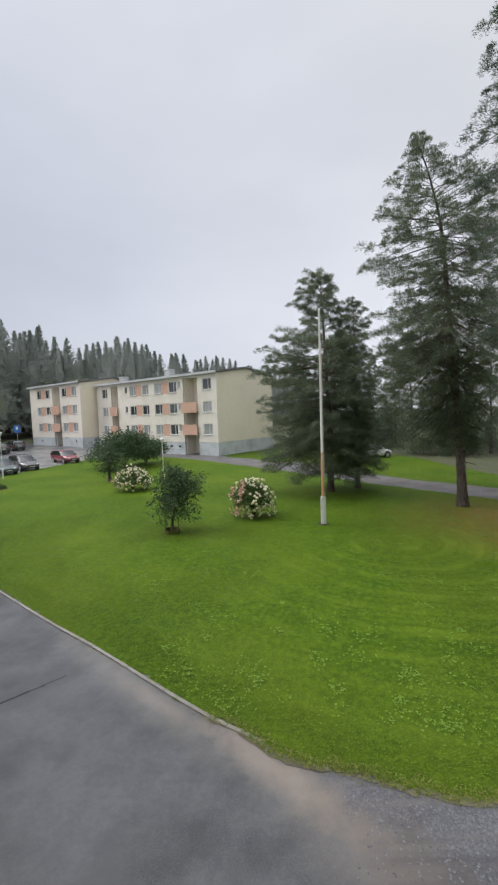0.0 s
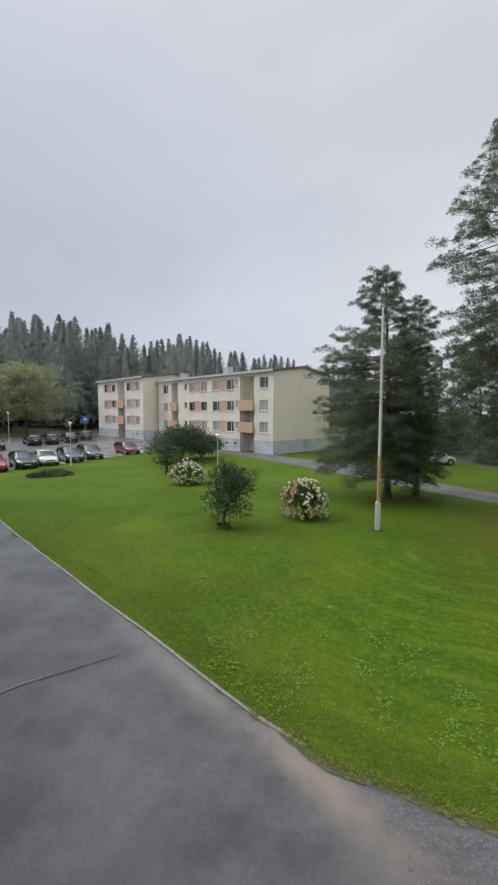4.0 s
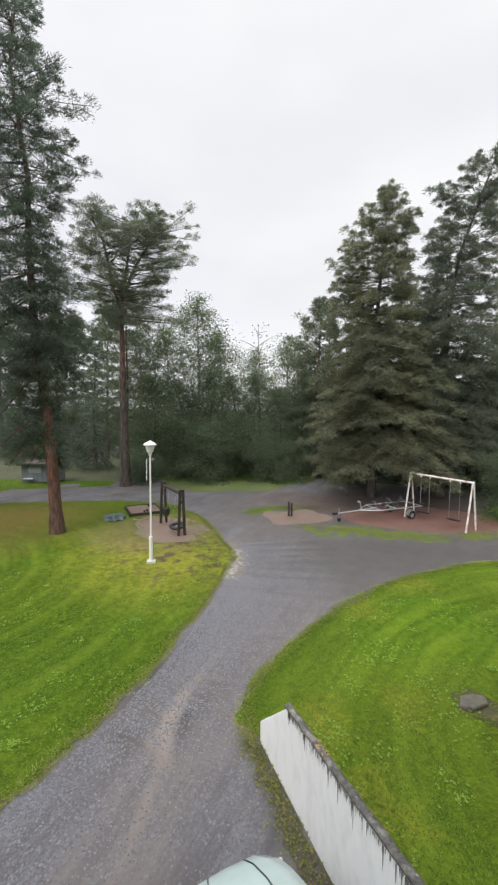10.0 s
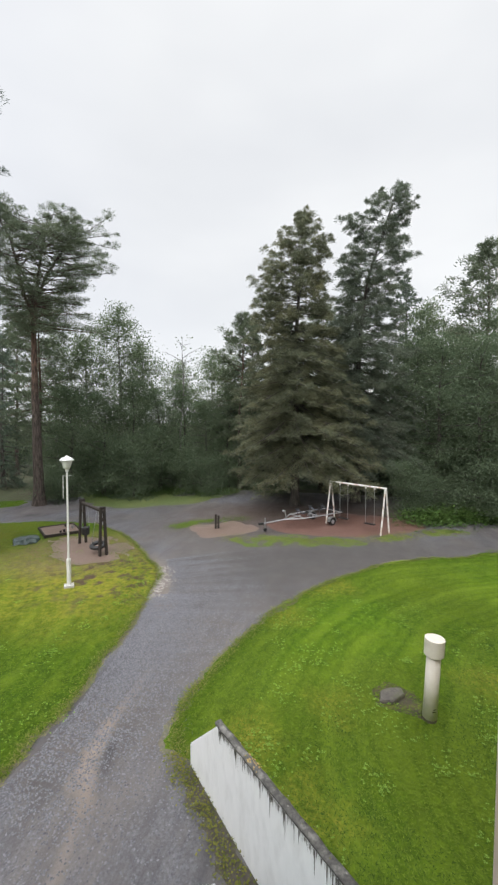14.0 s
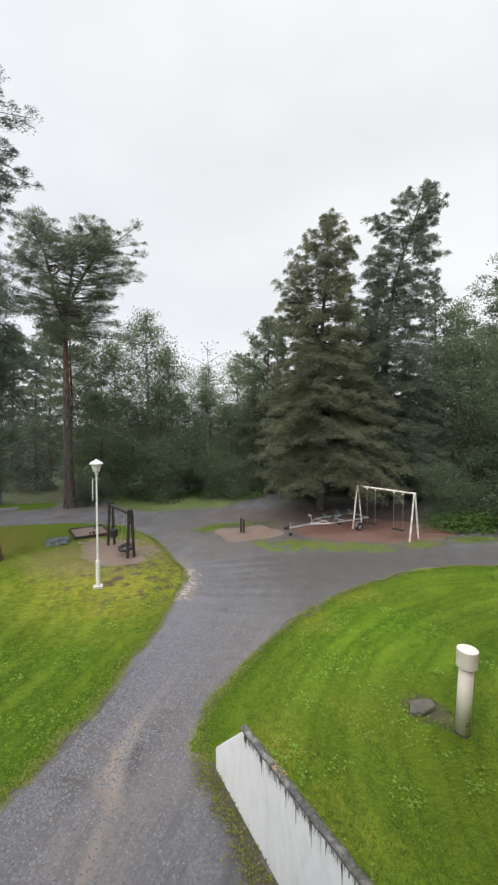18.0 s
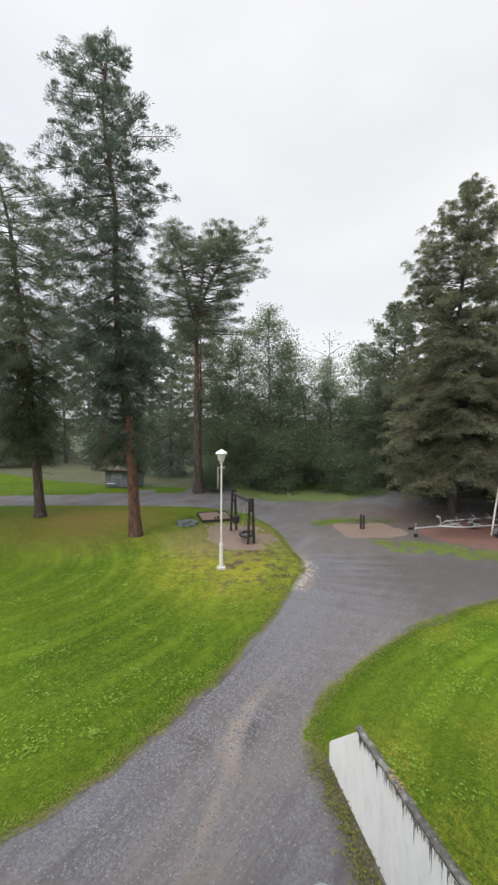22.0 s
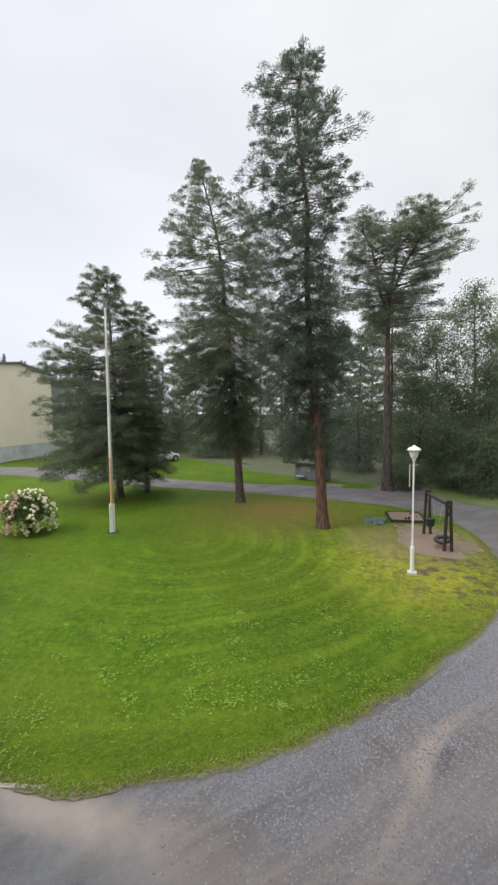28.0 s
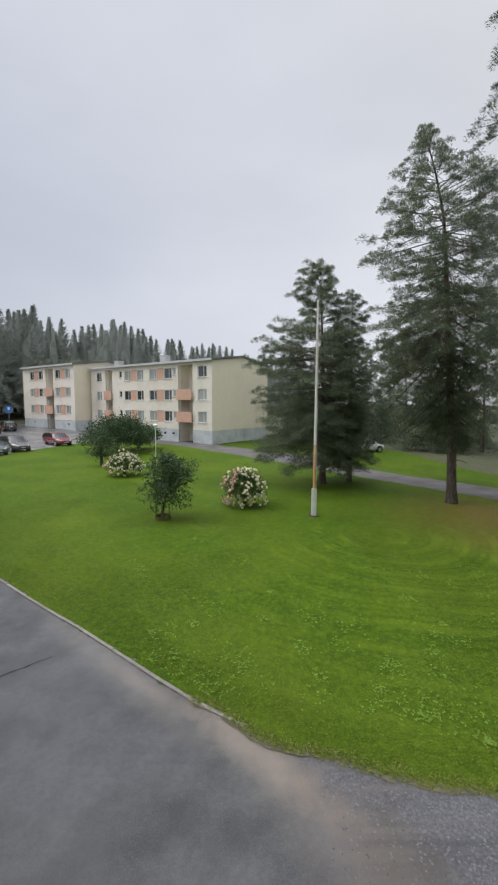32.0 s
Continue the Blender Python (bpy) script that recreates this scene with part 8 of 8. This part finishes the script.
side_patches = [q for q in side_patches if inside(np.array([[q[0], q[1]]]), rim_b)[0] and np.min(np.hypot(rim_b[:, 0] - q[0], rim_b[:, 1] - q[1])) > 0.35]
clover("side_clover", side_patches, 0.075, 206, "small clover patches beside the wall")


def weeds(name, centre_line, count, seed, material, size, height, spread, label, category):
    rs = np.random.RandomState(seed)
    a = np.array(centre_line, float)
    k = rs.uniform(0, len(a) - 1.001, count)
    i = k.astype(int)
    p = a[i] + (a[i + 1] - a[i]) * (k - i)[:, None] + rs.normal(0, spread, (count, 2))
    q = np.column_stack([p, 0.03 + np.abs(rs.normal(0, height, count))])
    c = Cloud()
    an = rs.uniform(0, math.tau, count)
    d = np.column_stack([np.cos(an), np.sin(an), rs.uniform(-0.2, 0.6, count)])
    w = np.column_stack([-np.sin(an), np.cos(an), rs.uniform(-0.3, 0.3, count)])
    ln = size * rs.uniform(0.5, 1.4, (count, 1))
    v = np.stack([q, q + d * ln * 0.55 + w * ln * 0.32, q + d * ln, q + d * ln * 0.55 - w * ln * 0.32], 1).reshape(-1, 3)
    i4 = np.arange(count)[:, None] * 4
    c.add(v, np.concatenate([i4 + np.array([[0, 2, 1]]), i4 + np.array([[0, 3, 2]])]))
    tagged(hang(name, c.mesh(name, material)), label, category, kind="stuff")


weeds("wall_weeds", [(5.35, 2.45), (5.0, 2.12), (4.3, 1.42), (3.5, 0.62), (2.8, -0.1)], 1500, 207, M_WEED, 0.034, 0.014, 0.10, "low yellow-green weeds at the foot of the wall", "weeds")
weeds("fern_bank", [(21.5, -3.4), (22.6, -4.6), (23.2, -6.4), (23.4, -8.0)], 9000, 208, M_FERN, 0.14, 0.26, 0.75, "bright green ferns below the trees", "ferns")
weeds("verge_weeds", [(24.2, 16.6), (26.2, 14.0), (27.4, 11.0), (27.0, 8.6)], 8000, 209, M_FERN, 0.10, 0.10, 0.8, "low weeds on the verge", "weeds")


def pebbles(name, line, count, seed, spread, material, label, fade=True, size=1.0):
    """Loose stones lying on the gravel."""
    rs = np.random.RandomState(seed)
    a = np.array([(p.x, p.y) for p in flow(line, 0.3, 0.05, 7.0, False)])
    k = np.sqrt(rs.uniform(0.0004, 1, count)) * (len(a) - 1.001) if fade else rs.uniform(0, len(a) - 1.001, count)
    i = k.astype(int)
    t = a[i + 1] - a[i]
    nrm = np.column_stack([t[:, 1], -t[:, 0]]) / np.maximum(np.linalg.norm(t, axis=1), 1e-6)[:, None]
    p = a[i] + t * (k - i)[:, None] + nrm * np.abs(rs.normal(0, spread, (count, 1)))
    q = np.column_stack([p, np.full(count, 0.008)])
    r = rs.uniform(0.006, 0.017, (count, 1)) * size
    an = rs.uniform(0, math.tau, count)
    vs = [q + np.column_stack([np.cos(an + m * 1.571) * r[:, 0] * (1.3 if m % 2 else 0.9), np.sin(an + m * 1.571) * r[:, 0] * (1.3 if m % 2 else 0.9), np.zeros(count)]) for m in range(4)]
    vs.append(q + np.column_stack([rs.uniform(-0.3, 0.3, (count, 2)) * r, r * rs.uniform(0.5, 1.0, (count, 1))]))
    v = np.stack(vs, 1).reshape(-1, 3)
    j = np.arange(count)[:, None] * 5
    tri = np.concatenate([j + np.array([[m, (m + 1) % 4, 4]]) for m in range(4)])
    tagged(hang(name, mesh_np(name, v, tri, material)), label, "gravel", kind="stuff")


def stone_material(name, dark, light):
    m, n, l, b = nodes_of(name)
    isl = n.new("ShaderNodeNewGeometry").outputs["Random Per Island"]
    l.new(mixed(n, l, isl, dark, light), b.inputs["Base Color"])
    b.inputs["Roughness"].default_value = 0.35
    return m


M_STONE = stone_material("loose_stones", (0.060, 0.060, 0.070), (0.190, 0.190, 0.206))
M_STONE_PALE = stone_material("pale_washed_stones", (0.130, 0.115, 0.100), (0.360, 0.330, 0.300))
pebbles("loose_gravel", [(0.9, 5.0), (2.3, 4.72), (3.4, 4.58), (4.5, 4.52), (6.0, 4.62), (7.7, 4.87), (9.1, 5.2), (10.7, 5.6)], 24000, 301, 0.8, M_STONE, "loose grey stones along the lawn's edge")
pebbles("path_gravel_stones", [(1.2, 3.6), (3.0, 3.4), (5.0, 4.0), (8.0, 4.6), (11.0, 5.2), (13.5, 6.6)], 22000, 302, 1.3, M_STONE, "loose grey stones on the path")
pebbles("washed_out_stones", [(10.2, 5.55), (10.9, 5.72), (11.6, 5.98), (12.3, 6.25), (12.8, 6.6)], 420, 303, 0.24, M_STONE_PALE, "washed-out stones and earth at the lawn's corner", False, 2.6)


# ---- cars ----
M_CARGLASS = glass_material("car_glass", (0.018, 0.024, 0.026))
M_LIGHT = surface("clear_headlight", (0.520, 0.540, 0.550), (0.640, 0.650, 0.660), 20.0, (0.1, 0.2), None, 1.0, 0.0, 40.0, 0.0)
M_TAIL = surface("red_tail_light", (0.300, 0.015, 0.012), (0.380, 0.022, 0.018), 20.0, (0.15, 0.25), None, 1.0, 0.0, 40.0, 0.0)
M_TRIM = surface("black_car_trim", (0.014, 0.014, 0.015), (0.028, 0.028, 0.029), 20.0, (0.3, 0.5))
M_RIM = surface("alloy_rim", (0.360, 0.365, 0.375), (0.460, 0.465, 0.470), 20.0, (0.25, 0.4), None, 1.0, 0.0, 40.0, 0.0, metal=0.7)
M_PLATE = surface("number_plate", (0.680, 0.690, 0.680), (0.740, 0.750, 0.740), 20.0, (0.3, 0.4))


def paint(name, c):
    return surface(name, c, tuple(min(1, v * 1.12 + 0.004) for v in c), 3.0, (0.16, 0.26), None, 1.0, 0.0, 40.0, 0.0, coat=0.6)


def lofted(stations, close=True):
    """A skin through rings of equal length."""
    bm = bmesh.new()
    rings = [[bm.verts.new(p) for p in r] for r in stations]
    n = len(rings[0])
    for r, q in zip(rings, rings[1:]):
        for k in range(n):
            bm.faces.new((r[k], r[(k + 1) % n], q[(k + 1) % n], q[k]))
    bm.faces.new(rings[0][::-1]), bm.faces.new(rings[-1])
    bmesh.ops.recalc_face_normals(bm, faces=bm.faces[:])
    return bm


def car_body_ring(x, w, zb, zt, crown=0.04):
    d = zt - zb
    pts = [(-w * 0.80, zb), (-w * 0.97, zb + min(0.10, 0.2 * d)), (-w, zb + min(0.30, 0.42 * d)), (-w * 0.985, zt - min(0.14, 0.36 * d)), (-w * 0.92, zt - min(0.03, 0.1 * d)), (-w * 0.6, zt + crown * 0.7), (0, zt + crown)]
    pts = pts + [(-a, b) for a, b in pts[-2::-1]]
    return [(x, a, b) for a, b in pts]


def cabin_ring(x, w, z0, z1, tw):
    pts = [(-w, z0), (-w * 0.99, z0 + (z1 - z0) * 0.1), (-(w * 0.35 + tw * 0.65), z0 + (z1 - z0) * 0.7), (-tw, z1 - 0.05), (-tw * 0.82, z1), (0, z1 + 0.03)]
    pts = pts + [(-a, b) for a, b in pts[-2::-1]]
    return [(x, a, b) for a, b in pts]


def car(at, colour, label, length=4.3, height=1.47, estate=True, group="cars in the car park", narrow=False):
    """x is forward; the origin is on the ground below its middle."""
    c = thing("car", at, label, "car", group)
    k, hw, h = length / 4.3, 0.87, height
    body = lofted([car_body_ring(x * k, hw * w, zb, zt) for x, w, zb, zt in
                   ((-2.13, 0.80, 0.42, 0.80), (-2.08, 0.90, 0.30, 0.90), (-1.85, 0.98, 0.24, 0.95), (-1.2, 1.0, 0.21, 0.96), (0.0, 1.0, 0.21, 0.94), (0.85, 1.0, 0.21, 0.93),
                    (1.15, 0.99, 0.22, 0.90), (1.65, 0.95, 0.24, 0.82), (1.98, 0.86, 0.28, 0.72), (2.12, 0.74, 0.36, 0.62), (2.15, 0.66, 0.42, 0.54))])
    if narrow:
        body.free()
        body = lofted([car_body_ring(x, w, zb, zt, 0.06) for x, w, zb, zt in
                       ((-1.95, 0.60, 0.40, 0.80), (-1.85, 0.70, 0.28, 0.92), (-1.2, 0.74, 0.22, 0.96), (0.6, 0.74, 0.22, 0.94), (1.1, 0.70, 0.22, 0.92), (1.55, 0.64, 0.24, 0.88), (1.80, 0.59, 0.26, 0.84),
                        (1.98, 0.54, 0.29, 0.79), (2.10, 0.48, 0.34, 0.72), (2.17, 0.39, 0.40, 0.64), (2.20, 0.30, 0.46, 0.56), (2.205, 0.10, 0.49, 0.51))])
    body_ob = part("body", body, colour, c, shade=True)
    back = ((-2.02, 0.86, 0.97, 0.5), (-1.85, 0.87, h - 0.12, 0.60), (-1.55, 0.88, h - 0.04, 0.66)) if estate else ((-1.75, 0.86, 0.99, 0.5), (-1.2, 0.87, h - 0.10, 0.60), (-0.9, 0.88, h - 0.03, 0.66))
    cab = lofted([cabin_ring(x * k - (0.5 if narrow else 0.0), w * (0.70 if narrow else 0.93), 0.90, max(zt, 0.93), tw * (0.75 if narrow else 1.0)) for x, w, zt, tw in
                  (*back, (-0.5, 0.89, h - 0.01, 0.68), (0.15, 0.89, h - 0.02, 0.68), (0.42, 0.88, h - 0.09, 0.66), (0.98, 0.86, 1.0, 0.66), (1.12, 0.84, 0.94, 0.62))])
    part("cabin_glass", cab, M_CARGLASS, c, "dark car windows", shade=True)
    x0 = (-1.72 if estate else -1.05) * k
    roof = lofted([[(x - (0.5 if narrow else 0.0), y * tw * (0.76 if narrow else 1.0), z) for y, z in ((-1, zt - 0.045), (-0.82, zt + 0.006), (0, zt + 0.036), (0.82, zt + 0.006), (1, zt - 0.045), (0.7, zt - 0.05), (-0.7, zt - 0.05))]
                   for x, zt, tw in ((x0, h - 0.075, 0.645), (-0.9 * k, h - 0.028, 0.672), (-0.4 * k, h - 0.008, 0.69), (0.15 * k, h - 0.018, 0.69), (0.36 * k, h - 0.07, 0.675))])
    part("roof", roof, colour, c, shade=True)
    if narrow:
        for sy in (-1, 1):
            part("bonnet_seam", tube([(1.2, sy * 0.32, 0.964), (1.55, sy * 0.29, 0.931), (1.8, sy * 0.26, 0.892), (1.98, sy * 0.22, 0.843), (2.1, sy * 0.18, 0.774)], 0.007, 5), M_TRIM, body_ob, "thin dark bonnet seam")
            part("side_lamp", lathe([(0.03, 0.0), (0.026, 0.02), (0.01, 0.028)], 12), M_LIGHT, body_ob, "small bright side lamp", pose(2.02, sy * 0.53, 0.66, 0, 60, 0))
            for xw in (-1.25, 1.25):
                wheel = part("wheel", tube([(xw, sy * 0.62 - 0.07, 0.27), (xw, sy * 0.62 + 0.07, 0.27)], 0.27, 20), M_RUBBER, c, "black tyre")
                part("rim", tube([(xw, sy * 0.69, 0.27), (xw, sy * 0.705, 0.27)], 0.17, 16), M_RIM, wheel)
        return c
    for sy in (-1, 1):
        for xa, za, xb, zb, wd in ((0.36, h - 0.07, 1.06, 0.93, 0.035), (-0.42, h - 0.03, -0.46, 0.94, 0.04), (x0 / k, h - 0.085, (x0 / k) - 0.3, 0.95, 0.07)):
            ya, yb = 0.672 * sy, 0.815 * sy
            part("pillar", tube([(xa * k, ya, za), ((xa + xb) / 2 * k, (ya * 0.45 + yb * 0.55) * 1.012, (za + zb) / 2), (xb * k, yb, zb)], wd * 0.75, 6), colour, c)
        part("mirror", box(0.70 * k, sy * 0.86 - 0.07 + 0.06 * sy, 0.95, 0.82 * k, sy * 0.86 + 0.07 + 0.06 * sy, 1.07, 0.03), colour, c, "wing mirror")
        part("headlight", lofted([[(x, sy * (y0 + dy), z) for dy, z in ((0, z0), (0.26 * s, z0 + 0.02), (0.28 * s, z0 + 0.13), (0.02, z0 + 0.10))]
                                  for x, y0, z0, s in ((2.10 * k, 0.36, 0.575, 0.62), (1.90 * k, 0.46, 0.64, 0.95))]), M_LIGHT, body_ob, "clear headlight")
        part("tail_light", box(-2.13 * k, sy * 0.70 - 0.09, 0.70, -1.98 * k, sy * 0.70 + 0.09, 0.92, 0.02), M_TAIL, body_ob, "red tail light")
        for xw in (-1.28, 1.32):
            wy = sy * 0.80
            wheel = part("wheel", tube([(xw * k, wy - 0.10, 0.31), (xw * k, wy + 0.10, 0.31)], 0.31, 22), M_RUBBER, c, "black tyre")
            part("rim", tube([(xw * k, wy + 0.085 * sy, 0.31), (xw * k, wy + 0.108 * sy, 0.31)], 0.205, 18), M_RIM, wheel, "alloy rim")
            part("wheel_arch", tube([(xw * k, sy * 0.62, 0.34), (xw * k, sy * 0.874, 0.34)], 0.365, 22), M_TRIM, c, "dark wheel arch")
    part("grille", box(2.08 * k, -0.36, 0.52, 2.165 * k, 0.36, 0.62, 0.02), M_TRIM, body_ob)
    part("lower_grille", box(2.06 * k, -0.5, 0.30, 2.155 * k, 0.5, 0.42, 0.02), M_TRIM, body_ob)
    part("number_plate", box(2.156 * k, -0.24, 0.44, 2.172 * k, 0.24, 0.51), M_PLATE, body_ob)
    part("number_plate", box(-2.15 * k, -0.24, 0.62, -2.12 * k, 0.24, 0.72), M_PLATE, body_ob)
    return c


HEADING = math.degrees(math.atan2(-0.66, 0.75))
PAINTS = {n: paint(n, c) for n, c in (("bright_red_paint", (0.430, 0.030, 0.034)), ("black_paint", (0.022, 0.022, 0.024)), ("silver_white_paint", (0.560, 0.570, 0.570)), ("dark_teal_paint", (0.055, 0.085, 0.085)),
                                      ("graphite_paint", (0.090, 0.088, 0.092)), ("wine_red_paint", (0.190, 0.022, 0.034)), ("dark_grey_paint", (0.050, 0.052, 0.055)), ("mint_paint", (0.380, 0.470, 0.450)))}
for fx, fy, p, lab, ln, hh, est, flip in (
        (-25.35, 30.3, "bright_red_paint", "bright red hatchback parked at the lawn", 4.2, 1.45, True, 0), (-24.3, 32.75, "black_paint", "black hatchback parked at the lawn", 4.1, 1.48, True, 0),
        (-23.7, 35.1, "silver_white_paint", "silver-white saloon parked at the lawn", 4.4, 1.42, False, 0), (-22.8, 38.0, "dark_teal_paint", "dark teal hatchback parked at the lawn", 4.2, 1.5, True, 0),
        (-22.25, 41.1, "graphite_paint", "graphite grey estate car parked at the lawn", 4.6, 1.55, True, 0), (-20.5, 47.0, "wine_red_paint", "wine red estate car parked near the flats", 4.6, 1.48, True, 0),
        (-40.0, 42.1, "dark_grey_paint", "dark grey car in the far row", 4.3, 1.45, True, 1), (-38.1, 45.9, "black_paint", "black estate car in the far row", 4.5, 1.52, True, 0),
        (-36.8, 51.3, "black_paint", "black car backed into the far row", 4.2, 1.45, True, 1), (-35.5, 53.4, "dark_grey_paint", "dark grey hatchback in the far row", 4.2, 1.48, True, 1),
        (-34.0, 55.9, "black_paint", "black saloon in the far row", 4.3, 1.45, False, 1), (-34.0, 59.8, "dark_grey_paint", "dark car at the end of the far row", 4.4, 1.5, True, 1)):
    cx, cy = fx - 0.75 * ln * 0.5, fy + 0.66 * ln * 0.5
    car(pose(cx, cy, float(rise(cx, cy)), 0, 0, HEADING + 180 * flip), PAINTS[p], lab, ln, hh, est)
car(pose(12.7, 41.9, 0.04, 0, 0, 20), PAINTS["silver_white_paint"], "white car standing beyond the trees", 4.3, 1.45, True)
car(HOME @ pose(1.33, 1.04, 0.0, 0, 0, 90), PAINTS["mint_paint"], "small pale mint car with its nose out of the garage", 3.6, 1.42, True, "", True)

# white bay lines of the car park
M_LINE = surface("worn_white_road_paint", (0.480, 0.490, 0.490), (0.620, 0.630, 0.630), 12.0, (0.4, 0.6), (0.200, 0.200, 0.200), 2.0, 0.5, 50.0, 0.2, 0.003)
for x, y, ln in ((-26.0, 26.7, 5.0), (-25.4, 29.0, 5.0), (-24.0, 31.4, 5.0), (-23.3, 33.9, 5.0), (-22.6, 36.5, 5.0), (-21.9, 39.2, 5.0), (-21.2, 42.3, 5.0), (-20.4, 45.0, 5.0), (-19.6, 48.4, 5.0), (-41.4, 39.3, 4.6), (-40.2, 41.0, 4.6), (-39.2, 44.0, 4.6)):
    ob = part("bay_line", box(-ln, -0.06, 0.0, 0.0, 0.06, 0.006), M_LINE, None, "", pose(x, y, float(rise(x, y)) + 0.003, 0, 0, HEADING))
    tagged(ob, "worn white painted line of a parking bay", "road marking", "parking bay lines", kind="structure")
